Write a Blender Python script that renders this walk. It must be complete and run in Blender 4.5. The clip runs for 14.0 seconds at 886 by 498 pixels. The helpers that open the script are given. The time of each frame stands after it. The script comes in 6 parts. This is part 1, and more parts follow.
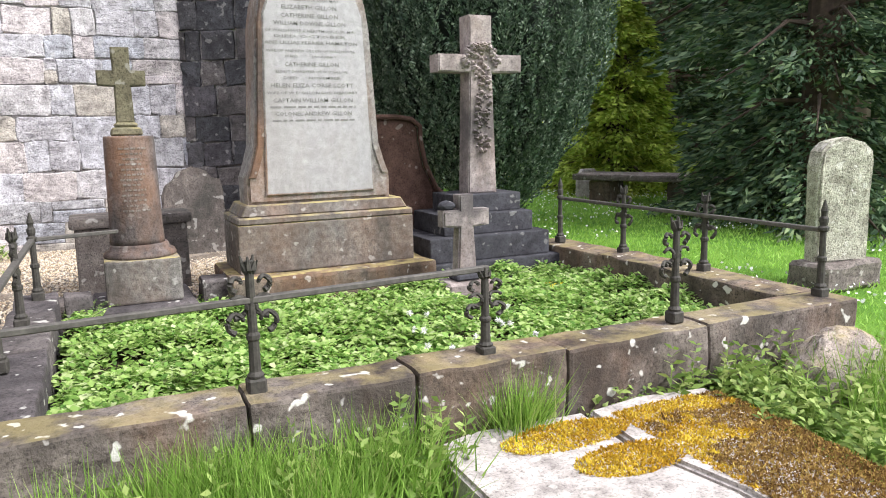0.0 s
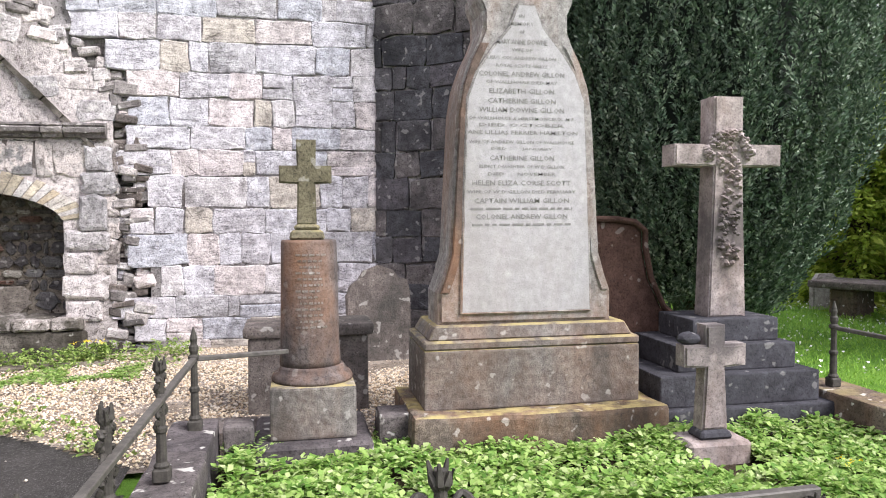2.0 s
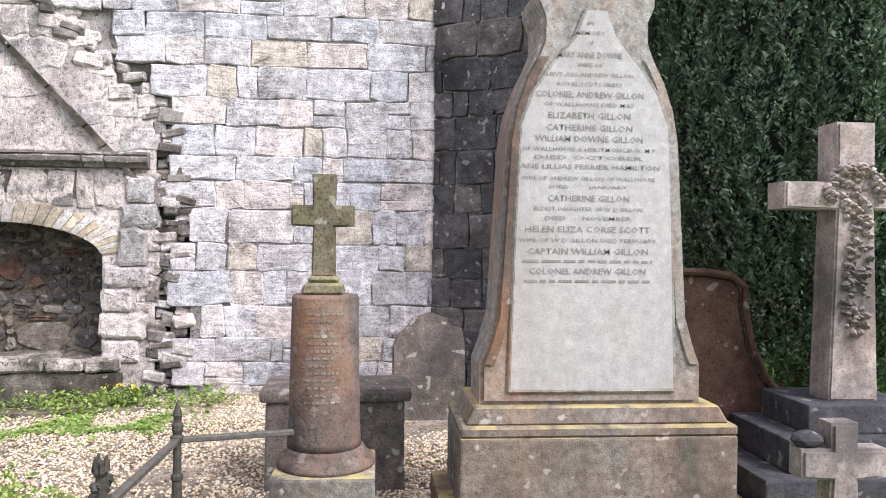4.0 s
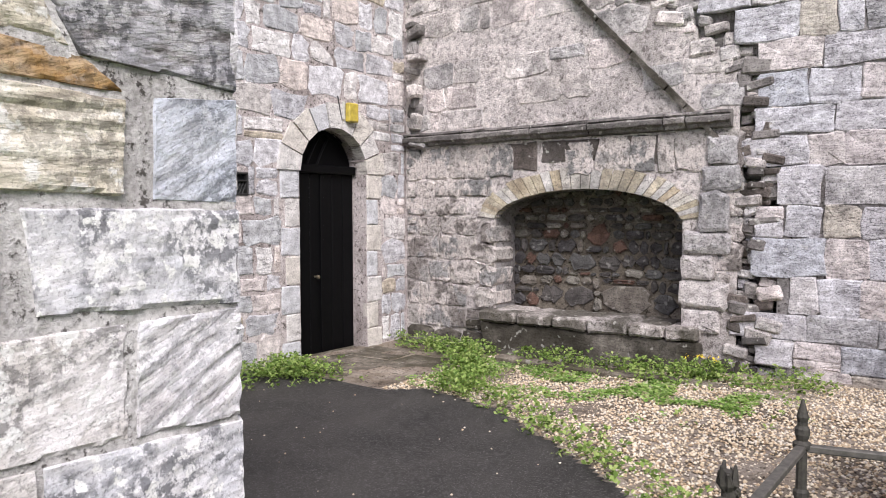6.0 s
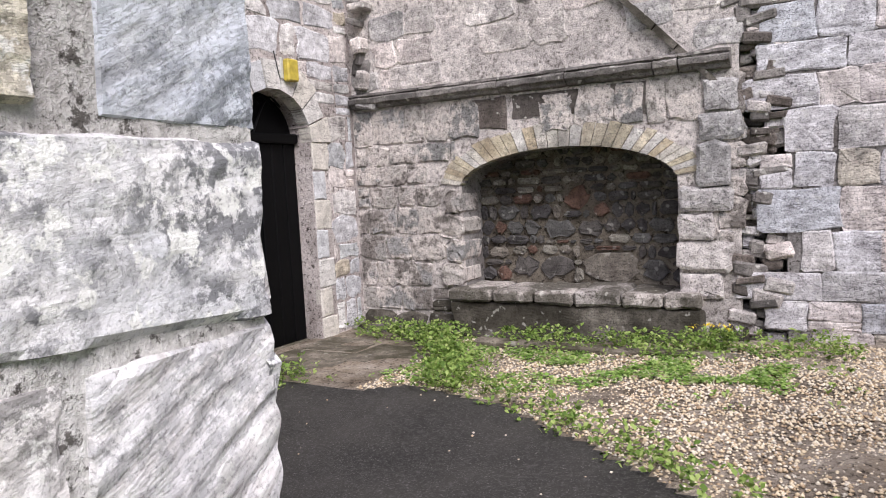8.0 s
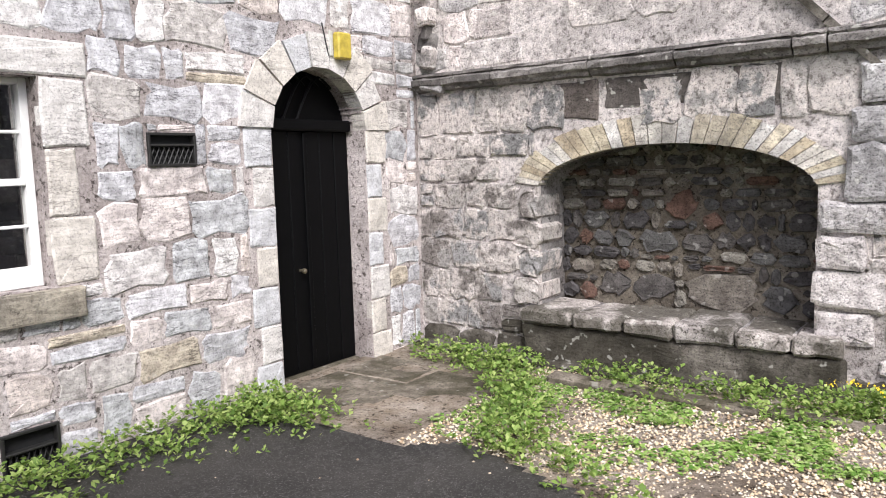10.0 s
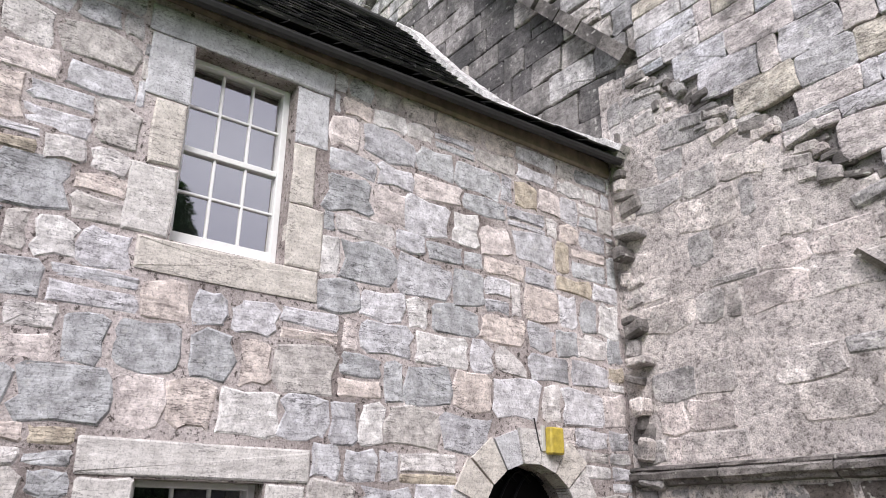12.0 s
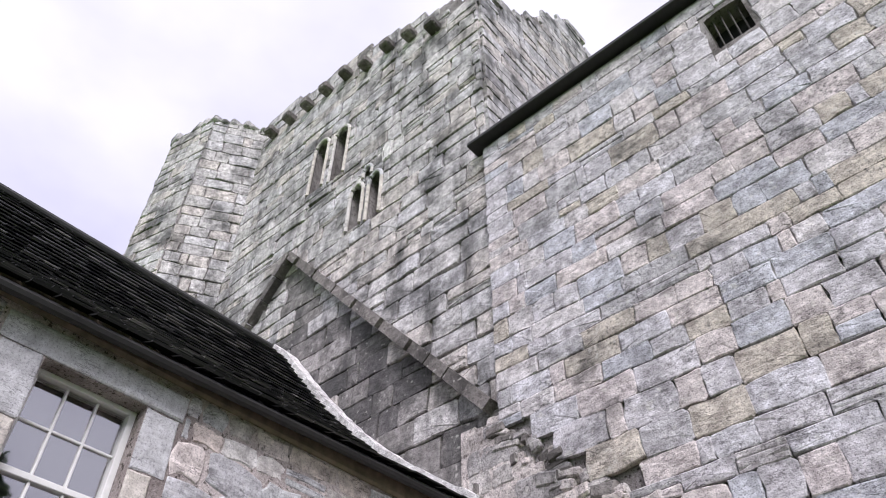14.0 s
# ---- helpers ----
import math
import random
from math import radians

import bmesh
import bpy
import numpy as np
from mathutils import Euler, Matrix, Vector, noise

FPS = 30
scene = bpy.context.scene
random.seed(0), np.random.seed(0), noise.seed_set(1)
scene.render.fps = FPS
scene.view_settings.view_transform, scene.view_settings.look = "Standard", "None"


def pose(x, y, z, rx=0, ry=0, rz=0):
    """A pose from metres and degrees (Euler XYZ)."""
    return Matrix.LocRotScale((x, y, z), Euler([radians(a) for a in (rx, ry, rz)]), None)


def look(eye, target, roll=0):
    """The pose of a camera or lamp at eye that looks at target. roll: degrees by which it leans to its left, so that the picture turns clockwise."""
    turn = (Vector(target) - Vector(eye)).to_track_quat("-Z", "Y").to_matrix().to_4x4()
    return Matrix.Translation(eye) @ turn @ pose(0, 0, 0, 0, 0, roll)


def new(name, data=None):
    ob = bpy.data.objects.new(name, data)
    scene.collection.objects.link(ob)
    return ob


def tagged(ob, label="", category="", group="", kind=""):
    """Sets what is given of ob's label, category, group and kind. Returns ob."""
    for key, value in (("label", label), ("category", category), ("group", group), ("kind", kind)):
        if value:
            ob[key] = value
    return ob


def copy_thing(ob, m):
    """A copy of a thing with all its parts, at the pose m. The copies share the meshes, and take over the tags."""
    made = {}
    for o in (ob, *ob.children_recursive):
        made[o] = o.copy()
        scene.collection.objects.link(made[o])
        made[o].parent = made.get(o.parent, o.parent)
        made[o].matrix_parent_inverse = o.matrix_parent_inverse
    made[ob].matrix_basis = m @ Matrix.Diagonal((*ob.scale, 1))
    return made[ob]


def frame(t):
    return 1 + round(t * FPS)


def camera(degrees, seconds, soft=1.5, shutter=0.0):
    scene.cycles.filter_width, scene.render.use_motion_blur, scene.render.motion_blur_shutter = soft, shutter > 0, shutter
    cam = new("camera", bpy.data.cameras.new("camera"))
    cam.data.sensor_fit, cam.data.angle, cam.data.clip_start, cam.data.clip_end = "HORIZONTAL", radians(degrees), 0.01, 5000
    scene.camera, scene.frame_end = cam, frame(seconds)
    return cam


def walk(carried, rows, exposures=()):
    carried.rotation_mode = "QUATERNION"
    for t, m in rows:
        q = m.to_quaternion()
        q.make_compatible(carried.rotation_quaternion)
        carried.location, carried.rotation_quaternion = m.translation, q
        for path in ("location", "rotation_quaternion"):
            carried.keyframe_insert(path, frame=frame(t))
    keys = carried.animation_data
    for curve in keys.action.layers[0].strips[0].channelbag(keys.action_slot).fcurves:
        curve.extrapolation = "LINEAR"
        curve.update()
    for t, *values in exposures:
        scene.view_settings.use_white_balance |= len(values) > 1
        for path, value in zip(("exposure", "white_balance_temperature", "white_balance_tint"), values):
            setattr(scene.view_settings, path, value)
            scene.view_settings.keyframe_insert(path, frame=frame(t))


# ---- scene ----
cam = camera(61.9, 14.0, soft=1.0)
PATH = [
    (0, (0.187, 0.271, 1.58), (1.026, 2.058, 1.261), -1.3),
    (0.5, (0.265, 0.523, 1.594), (0.867, 2.407, 1.302), -1.5),
    (1, (0.313, 0.774, 1.626), (0.754, 2.711, 1.391), -1.4),
    (1.5, (0.308, 1.092, 1.677), (0.696, 3.048, 1.524), -1.0),
    (2, (0.351, 1.314, 1.706), (0.74, 3.274, 1.621), -0.3),
    (2.2, (0.395, 1.403, 1.719), (0.791, 3.362, 1.661), 0.0),
    (4.3, (0.665, 2.162, 1.823), (0.713, 4.161, 1.813), 1.1),
    (4.5, (0.661, 2.226, 1.809), (0.51, 4.22, 1.777), 1.1),
    (5, (0.554, 2.351, 1.799), (-0.023, 4.265, 1.725), 0.5),
    (5.5, (0.423, 2.448, 1.801), (-0.513, 4.213, 1.707), 0.1),
    (6, (0.305, 2.57, 1.787), (-0.878, 4.179, 1.683), -0.1),
    (6.5, (0.15, 2.656, 1.757), (-1.135, 4.184, 1.64), -0.5),
    (7, (-0.163, 2.73, 1.74), (-1.406, 4.29, 1.605), -1.5),
    (7.5, (-0.39, 2.827, 1.73), (-1.476, 4.499, 1.574), -2.6),
    (7.7, (-0.476, 2.911, 1.705), (-1.475, 4.636, 1.543), -2.9),
    (9.8, (-0.993, 4.027, 1.901), (-2.045, 5.708, 1.643), -1.6),
    (10, (-1.044, 4.087, 1.913), (-2.231, 5.68, 1.678), -1.6),
    (10.5, (-1.125, 4.166, 1.966), (-2.557, 5.56, 1.888), -1.9),
    (11, (-1.125, 4.197, 2.046), (-2.68, 5.444, 2.211), -1.2),
    (11.5, (-1.089, 4.213, 2.145), (-2.65, 5.381, 2.589), -0.1),
    (12, (-1.071, 4.185, 2.193), (-2.561, 5.317, 2.902), 0.3),
    (12.8, (-1.013, 4.214, 2.219), (-2.303, 5.271, 3.322), 0.6),
    (13.5, (-0.922, 4.234, 2.268), (-2.024, 5.252, 3.591), 0.9),
    (14, (-0.926, 4.231, 2.318), (-1.864, 5.275, 3.743), 0.3),
]
walk(cam, [(t, look(eye, target, roll)) for t, eye, target, roll in PATH],
     [(0, 1.65, 6250, 11), (1, 1.75, 6250, 11), (2, 1.64, 6250, 15), (4.5, 1.66, 6250, 15), (5, 1.47, 6250, 15), (6, 1.15, 6250, 15), (7.7, 1.05, 6250, 15), (10, 1.43, 6250, 12), (10.5, 1.38, 6250, 12), (11, 1.18, 6250, 12), (12, 1.0, 6250, 15), (13, 0.95, 6100, 17), (14, 0.77, 6100, 19)])

# ---- light ----
SUN_EL, SUN_AZ = radians(48), radians(132)
world = bpy.data.worlds.new("overcast_sky")
scene.world = world
world.use_nodes = True
wn, wl = world.node_tree.nodes, world.node_tree.links
wn.clear()
sky = wn.new("ShaderNodeTexSky")
sky.sky_type, sky.sun_disc, sky.sun_elevation, sky.sun_rotation = "NISHITA", False, SUN_EL, SUN_AZ
sky_bg = wn.new("ShaderNodeBackground")
sky_bg.inputs["Strength"].default_value = 0.06
wl.new(sky.outputs[0], sky_bg.inputs[0])
cloud_bg = wn.new("ShaderNodeBackground")
cloud_bg.inputs["Strength"].default_value = 0.98
wtc = wn.new("ShaderNodeTexCoord")
wmap = wn.new("ShaderNodeMapping")
wmap.inputs["Scale"].default_value = (1.4, 1.4, 3.0)
wnoise = wn.new("ShaderNodeTexNoise")
wnoise.inputs["Scale"].default_value, wnoise.inputs["Detail"].default_value = 1.6, 5
wramp = wn.new("ShaderNodeValToRGB")
wramp.color_ramp.elements[0].position, wramp.color_ramp.elements[0].color = 0.32, (0.50, 0.49, 0.57, 1)
wramp.color_ramp.elements[1].position, wramp.color_ramp.elements[1].color = 0.66, (0.72, 0.71, 0.76, 1)
wl.new(wtc.outputs["Generated"], wmap.inputs[0])
wl.new(wmap.outputs[0], wnoise.inputs["Vector"])
wl.new(wnoise.outputs["Fac"], wramp.inputs[0])
wl.new(wramp.outputs[0], cloud_bg.inputs[0])
wmix = wn.new("ShaderNodeMixShader")
wmix.inputs[0].default_value = 0.9
wout = wn.new("ShaderNodeOutputWorld")
wl.new(sky_bg.outputs[0], wmix.inputs[1])
wl.new(cloud_bg.outputs[0], wmix.inputs[2])
wl.new(wmix.outputs[0], wout.inputs[0])
sun = new("sun", bpy.data.lights.new("sun", "SUN"))
sun.data.energy, sun.data.angle, sun.data.color = 2.2, radians(28), (1.0, 0.97, 0.92)
sun.matrix_world = look((10, -5, 13), (0, 4, 0))

# ---- materials ----


def material(name):
    m = bpy.data.materials.new(name)
    m.use_nodes = True
    m.node_tree.nodes.clear()
    return m, m.node_tree.nodes, m.node_tree.links


def ramp(n, l, fac, stops, constant=False):
    r = n.new("ShaderNodeValToRGB")
    r.color_ramp.interpolation = "CONSTANT" if constant else "LINEAR"
    while len(r.color_ramp.elements) < len(stops):
        r.color_ramp.elements.new(0.5)
    for e, (p, c) in zip(r.color_ramp.elements, stops):
        e.position = p
        e.color = (*c, 1) if len(c) == 3 else c
    l.new(fac, r.inputs[0])
    return r.outputs[0]


def noise_tex(n, l, scale, detail=4, rough=0.55, vec=None, stretch=None):
    t = n.new("ShaderNodeTexNoise")
    t.inputs["Scale"].default_value, t.inputs["Detail"].default_value, t.inputs["Roughness"].default_value = scale, detail, rough
    if vec is None:
        vec = n.new("ShaderNodeNewGeometry").outputs["Position"]
    if stretch:
        mp = n.new("ShaderNodeMapping")
        mp.inputs["Scale"].default_value = stretch
        l.new(vec, mp.inputs[0])
        vec = mp.outputs[0]
    l.new(vec, t.inputs["Vector"])
    return t.outputs["Fac"]


def mix(n, l, fac, a, b, blend="MIX"):
    m = n.new("ShaderNodeMix")
    m.data_type, m.blend_type = "RGBA", blend
    for s, v in ((0, fac), (6, a), (7, b)):
        if isinstance(v, (int, float)):
            m.inputs[s].default_value = v
        elif isinstance(v, tuple):
            m.inputs[s].default_value = (*v, 1)
        else:
            l.new(v, m.inputs[s])
    return m.outputs[2]


def step(n, l, fac, lo, hi):
    m = n.new("ShaderNodeMapRange")
    m.inputs[1].default_value, m.inputs[2].default_value = lo, hi
    l.new(fac, m.inputs[0])
    return m.outputs[0]


def finish(n, l, colour, rough=0.9, bumps=(), metal=0.0, spec=0.3):
    b = n.new("ShaderNodeBsdfPrincipled")
    o = n.new("ShaderNodeOutputMaterial")
    if isinstance(colour, tuple):
        b.inputs["Base Color"].default_value = (*colour, 1)
    else:
        l.new(colour, b.inputs["Base Color"])
    b.inputs["Roughness"].default_value, b.inputs["Metallic"].default_value = rough, metal
    b.inputs["Specular IOR Level"].default_value = spec
    last = None
    for height, strength, dist in bumps:
        bp = n.new("ShaderNodeBump")
        bp.inputs["Strength"].default_value, bp.inputs["Distance"].default_value = strength, dist
        l.new(height, bp.inputs["Height"])
        if last:
            l.new(last, bp.inputs["Normal"])
        last = bp.outputs[0]
    if last:
        l.new(last, b.inputs["Normal"])
    l.new(b.outputs[0], o.inputs[0])
    return b


def stone(name, palette, spots=0.5, dark=(0.05, 0.05, 0.05), dark_at=(0.55, 0.75), pale=0.3, island=False, rough_bump=0.6, layers=0.5, rust=0.0, moss=0.0, grain=1.0, streak=0.0, mottle=1.0):
    """Weathered sandstone: a colour a piece, mottling, bedding with painted crevice shade, dark growth and pale lichen.
    """
    m, n, l = material(name)
    if island:
        rnd = n.new("ShaderNodeNewGeometry").outputs["Random Per Island"]
    else:
        rnd = n.new("ShaderNodeObjectInfo").outputs["Random"]
    k = len(palette)
    col = ramp(n, l, rnd, [(i / k, c) for i, c in enumerate(palette)], constant=True)
    big = noise_tex(n, l, 2.3, 5, 0.6)
    mid = noise_tex(n, l, 11 * grain, 6, 0.65)
    fine = noise_tex(n, l, 70 * grain, 4, 0.7)
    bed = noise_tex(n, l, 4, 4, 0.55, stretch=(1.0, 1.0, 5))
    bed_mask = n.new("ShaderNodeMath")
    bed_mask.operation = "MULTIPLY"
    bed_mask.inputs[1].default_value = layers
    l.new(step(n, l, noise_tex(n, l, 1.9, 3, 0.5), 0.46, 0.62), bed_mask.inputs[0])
    plain_col = col
    col = mix(n, l, step(n, l, mid, 0.34, 0.66), mix(n, l, 1.0, col, (0.60, 0.58, 0.58), "MULTIPLY"), mix(n, l, 1.0, col, (1.26, 1.25, 1.25), "MULTIPLY"))
    if mottle < 1:
        col = mix(n, l, mottle, plain_col, col)
    # hollow beds and fine pits get their shade from these dark multiplies
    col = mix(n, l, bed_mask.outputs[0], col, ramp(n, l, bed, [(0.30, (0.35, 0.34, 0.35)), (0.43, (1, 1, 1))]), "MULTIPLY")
    col = mix(n, l, min(0.85, 0.3 + 0.75 * rough_bump) * min(1, 0.4 + mottle), col, ramp(n, l, fine, [(0.36, (0.20, 0.20, 0.21)), (0.47, (0.95, 0.95, 0.95)), (0.6, (1.1, 1.1, 1.1))]), "MULTIPLY")
    crevice_shade = None
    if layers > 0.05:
        # thin weathered-out beds, broken along their length, with crevice shade put into the colour
        crevice_shade = noise_tex(n, l, 5.5, 5, 0.6, stretch=(1.0, 1.0, 4.5))
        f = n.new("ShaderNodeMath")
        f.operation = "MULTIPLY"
        l.new(ramp(n, l, crevice_shade, [(0.475, (0, 0, 0)), (0.497, (1, 1, 1)), (0.503, (1, 1, 1)), (0.525, (0, 0, 0))]), f.inputs[0])
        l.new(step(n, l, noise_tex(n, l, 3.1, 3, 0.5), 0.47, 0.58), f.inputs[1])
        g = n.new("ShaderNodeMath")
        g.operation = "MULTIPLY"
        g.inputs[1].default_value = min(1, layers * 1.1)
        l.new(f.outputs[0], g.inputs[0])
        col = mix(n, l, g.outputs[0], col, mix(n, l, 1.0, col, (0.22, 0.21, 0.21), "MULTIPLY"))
    if rust:
        rn = noise_tex(n, l, 1.7, 5, 0.6, stretch=(1.5, 1.5, 0.5))
        f = n.new("ShaderNodeMath")
        f.operation = "MULTIPLY"
        f.inputs[1].default_value = rust
        l.new(step(n, l, rn, 0.46, 0.68), f.inputs[0])
        col = mix(n, l, f.outputs[0], col, (0.27, 0.13, 0.06))
    if spots:
        s1 = noise_tex(n, l, 26, 6, 0.75)
        f = n.new("ShaderNodeMath")
        f.operation = "MULTIPLY"
        l.new(step(n, l, s1, 0.53, 0.63), f.inputs[0])
        l.new(step(n, l, big, 0.40, 0.62), f.inputs[1])
        g = n.new("ShaderNodeMath")
        g.operation = "MULTIPLY"
        g.inputs[1].default_value = spots
        l.new(f.outputs[0], g.inputs[0])
        col = mix(n, l, g.outputs[0], col, dark)
    col = mix(n, l, step(n, l, noise_tex(n, l, 1.3, 6, 0.62), *dark_at), col, mix(n, l, 0.75, col, dark))
    if streak:
        sn = noise_tex(n, l, 3.2, 5, 0.6, stretch=(1, 1, 0.22))
        f = n.new("ShaderNodeMath")
        f.operation = "MULTIPLY"
        f.inputs[1].default_value = streak
        l.new(step(n, l, sn, 0.47, 0.66), f.inputs[0])
        col = mix(n, l, f.outputs[0], col, mix(n, l, 0.8, col, dark))
    if pale:
        v = noise_tex(n, l, 14, 2, 0.4)
        f = n.new("ShaderNodeMath")
        f.operation = "MULTIPLY"
        f.inputs[1].default_value = pale
        l.new(step(n, l, v, 0.66, 0.70), f.inputs[0])
        col = mix(n, l, f.outputs[0], col, (0.72, 0.70, 0.64))
    if moss:
        up = n.new("ShaderNodeSeparateXYZ")
        l.new(n.new("ShaderNodeNewGeometry").outputs["Normal"], up.inputs[0])
        f = n.new("ShaderNodeMath")
        f.operation = "MULTIPLY"
        l.new(step(n, l, up.outputs[2], 0.3, 0.9), f.inputs[0])
        l.new(step(n, l, noise_tex(n, l, 6, 5, 0.6), 0.42, 0.6), f.inputs[1])
        g = n.new("ShaderNodeMath")
        g.operation = "MULTIPLY"
        g.inputs[1].default_value = moss
        l.new(f.outputs[0], g.inputs[0])
        col = mix(n, l, g.outputs[0], col, (0.40, 0.33, 0.14))
    finish(n, l, col, 0.93, [(bed, 0.5 * layers, 0.03), (mid, 0.7 * rough_bump, 0.035), (fine, 0.7 * rough_bump, 0.012)], spec=0.15)
    return m


GREYS = [(0.48, 0.48, 0.50), (0.66, 0.63, 0.61), (0.55, 0.55, 0.57), (0.70, 0.63, 0.60), (0.42, 0.43, 0.44), (0.74, 0.72, 0.70),
         (0.60, 0.59, 0.61), (0.53, 0.50, 0.47), (0.67, 0.66, 0.68), (0.50, 0.51, 0.52), (0.66, 0.58, 0.53), (0.52, 0.46, 0.37)]
PALES = [(0.62, 0.60, 0.62), (0.69, 0.66, 0.66), (0.56, 0.57, 0.61), (0.70, 0.64, 0.62), (0.64, 0.62, 0.64), (0.60, 0.55, 0.48),
         (0.66, 0.65, 0.68), (0.55, 0.54, 0.55), (0.68, 0.62, 0.61)]
GREYS = [tuple(0.88 * c + 0.12 * q for c, q in zip(g, (0.61, 0.595, 0.59))) for g in GREYS[:-1]] * 2 + GREYS[-1:]
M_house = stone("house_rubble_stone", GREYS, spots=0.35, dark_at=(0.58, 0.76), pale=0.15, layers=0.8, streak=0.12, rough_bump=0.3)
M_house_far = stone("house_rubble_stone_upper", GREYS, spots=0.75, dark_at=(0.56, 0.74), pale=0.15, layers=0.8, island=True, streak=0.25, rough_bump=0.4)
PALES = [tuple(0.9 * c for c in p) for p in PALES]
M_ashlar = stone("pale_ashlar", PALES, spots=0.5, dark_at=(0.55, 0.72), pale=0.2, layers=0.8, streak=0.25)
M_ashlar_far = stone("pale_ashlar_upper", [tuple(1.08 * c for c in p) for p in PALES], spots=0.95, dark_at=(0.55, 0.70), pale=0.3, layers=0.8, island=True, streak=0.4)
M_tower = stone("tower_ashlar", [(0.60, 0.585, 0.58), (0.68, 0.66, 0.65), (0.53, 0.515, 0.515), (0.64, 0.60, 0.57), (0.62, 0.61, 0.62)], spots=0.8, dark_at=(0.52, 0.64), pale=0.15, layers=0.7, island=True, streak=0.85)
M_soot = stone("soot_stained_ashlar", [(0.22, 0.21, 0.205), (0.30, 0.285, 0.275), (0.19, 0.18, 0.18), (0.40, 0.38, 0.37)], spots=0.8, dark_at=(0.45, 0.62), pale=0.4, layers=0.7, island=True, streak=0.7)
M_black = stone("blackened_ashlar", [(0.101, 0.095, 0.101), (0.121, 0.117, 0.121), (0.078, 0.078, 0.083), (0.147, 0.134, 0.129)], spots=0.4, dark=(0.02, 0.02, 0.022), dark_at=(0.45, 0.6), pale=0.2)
M_quoin = stone("pale_weathered_quoin", [(0.52, 0.495, 0.485), (0.46, 0.445, 0.44), (0.57, 0.53, 0.51)], spots=0.8, dark_at=(0.5, 0.66), pale=0.4, rough_bump=0.9, layers=0.15, streak=0.3)
M_hearth = stone("rough_limewashed_stone", [(0.693, 0.640, 0.609), (0.567, 0.536, 0.514), (0.756, 0.693, 0.651), (0.483, 0.462, 0.452), (0.714, 0.640, 0.609)], spots=0.75, dark_at=(0.48, 0.66), pale=0.35, rough_bump=1.0, layers=0.2, streak=0.35)
M_vouss = stone("yellow_voussoir", [(0.508, 0.448, 0.334), (0.549, 0.489, 0.381), (0.591, 0.555, 0.495), (0.464, 0.392, 0.284), (0.601, 0.577, 0.541)], spots=0.8, dark_at=(0.50, 0.68), pale=0.1)
M_rubble = stone("brown_field_rubble", [(0.10, 0.092, 0.086), (0.19, 0.17, 0.145), (0.075, 0.07, 0.07), (0.13, 0.080, 0.062), (0.23, 0.215, 0.185), (0.115, 0.112, 0.108)], spots=0.4, dark_at=(0.55, 0.8), pale=0.2)
M_mossy = stone("black_mossy_ledge", [(0.16, 0.145, 0.125)], spots=0.9, dark=(0.025, 0.022, 0.015), dark_at=(0.40, 0.52), pale=0.3)
M_ledge = stone("moss_blackened_ledge_top", [(0.46, 0.42, 0.39), (0.38, 0.35, 0.33)], spots=1.0, dark=(0.03, 0.027, 0.015), dark_at=(0.45, 0.52), pale=0.3, layers=0.1, rough_bump=1.0)
M_smoked = stone("smoke_darkened_stone", [(0.17, 0.145, 0.13), (0.13, 0.115, 0.105), (0.22, 0.19, 0.17)], spots=0.9, dark=(0.04, 0.035, 0.03), dark_at=(0.48, 0.6), pale=0.5, layers=0.1, rough_bump=1.0)
M_grey_monument = stone("grey_monument_stone", [(0.281, 0.272, 0.255)], spots=0.4, dark=(0.08, 0.07, 0.06), dark_at=(0.56, 0.80), pale=0.15, layers=0.0, rough_bump=0.35, rust=0.6, grain=2.2, streak=0.5)
M_panel = stone("pale_inscribed_panel", [(0.355, 0.347, 0.345)], spots=0.0, dark=(0.20, 0.185, 0.16), dark_at=(0.56, 0.80), pale=0.08, layers=0.0, rough_bump=0.12, rust=0.10, grain=2.2, streak=0.45, mottle=0.35)
M_rusty = stone("rust_stained_monument_stone", [(0.20, 0.15, 0.12)], spots=0.5, dark=(0.05, 0.04, 0.035), dark_at=(0.50, 0.68), pale=0.2, layers=0.0, rough_bump=0.35, rust=0.7, grain=2.2, streak=0.7)
M_base = stone("rust_streaked_base_stone", [(0.20, 0.165, 0.13)], spots=0.6, dark=(0.045, 0.04, 0.035), dark_at=(0.46, 0.64), pale=0.35, layers=0.0, rough_bump=0.5, rust=0.6, moss=0.9, grain=2.2, streak=0.9)
M_plinth = stone("stained_plinth_stone", [(0.195, 0.183, 0.166)], spots=0.6, dark=(0.05, 0.045, 0.04), dark_at=(0.48, 0.70), pale=0.25, layers=0.0, rough_bump=0.4, rust=0.3, moss=0.8, grain=2.2, streak=0.6)
M_column = stone("red_brown_column_stone", [(0.125, 0.108, 0.100)], spots=0.5, dark=(0.038, 0.034, 0.034), dark_at=(0.48, 0.66), pale=0.10, layers=0.0, rough_bump=0.45, rust=0.55, streak=0.95)
M_oldcross = stone("olive_lichened_stone", [(0.137, 0.125, 0.081)], spots=0.5, dark=(0.04, 0.04, 0.03), dark_at=(0.5, 0.75), pale=0.2, layers=0.0, rough_bump=0.5, moss=0.5)
M_granite = stone("dark_grey_granite", [(0.057, 0.057, 0.064)], spots=0.3, dark=(0.04, 0.04, 0.045), dark_at=(0.5, 0.75), pale=0.15, layers=0.0, rough_bump=0.25, streak=0.3)
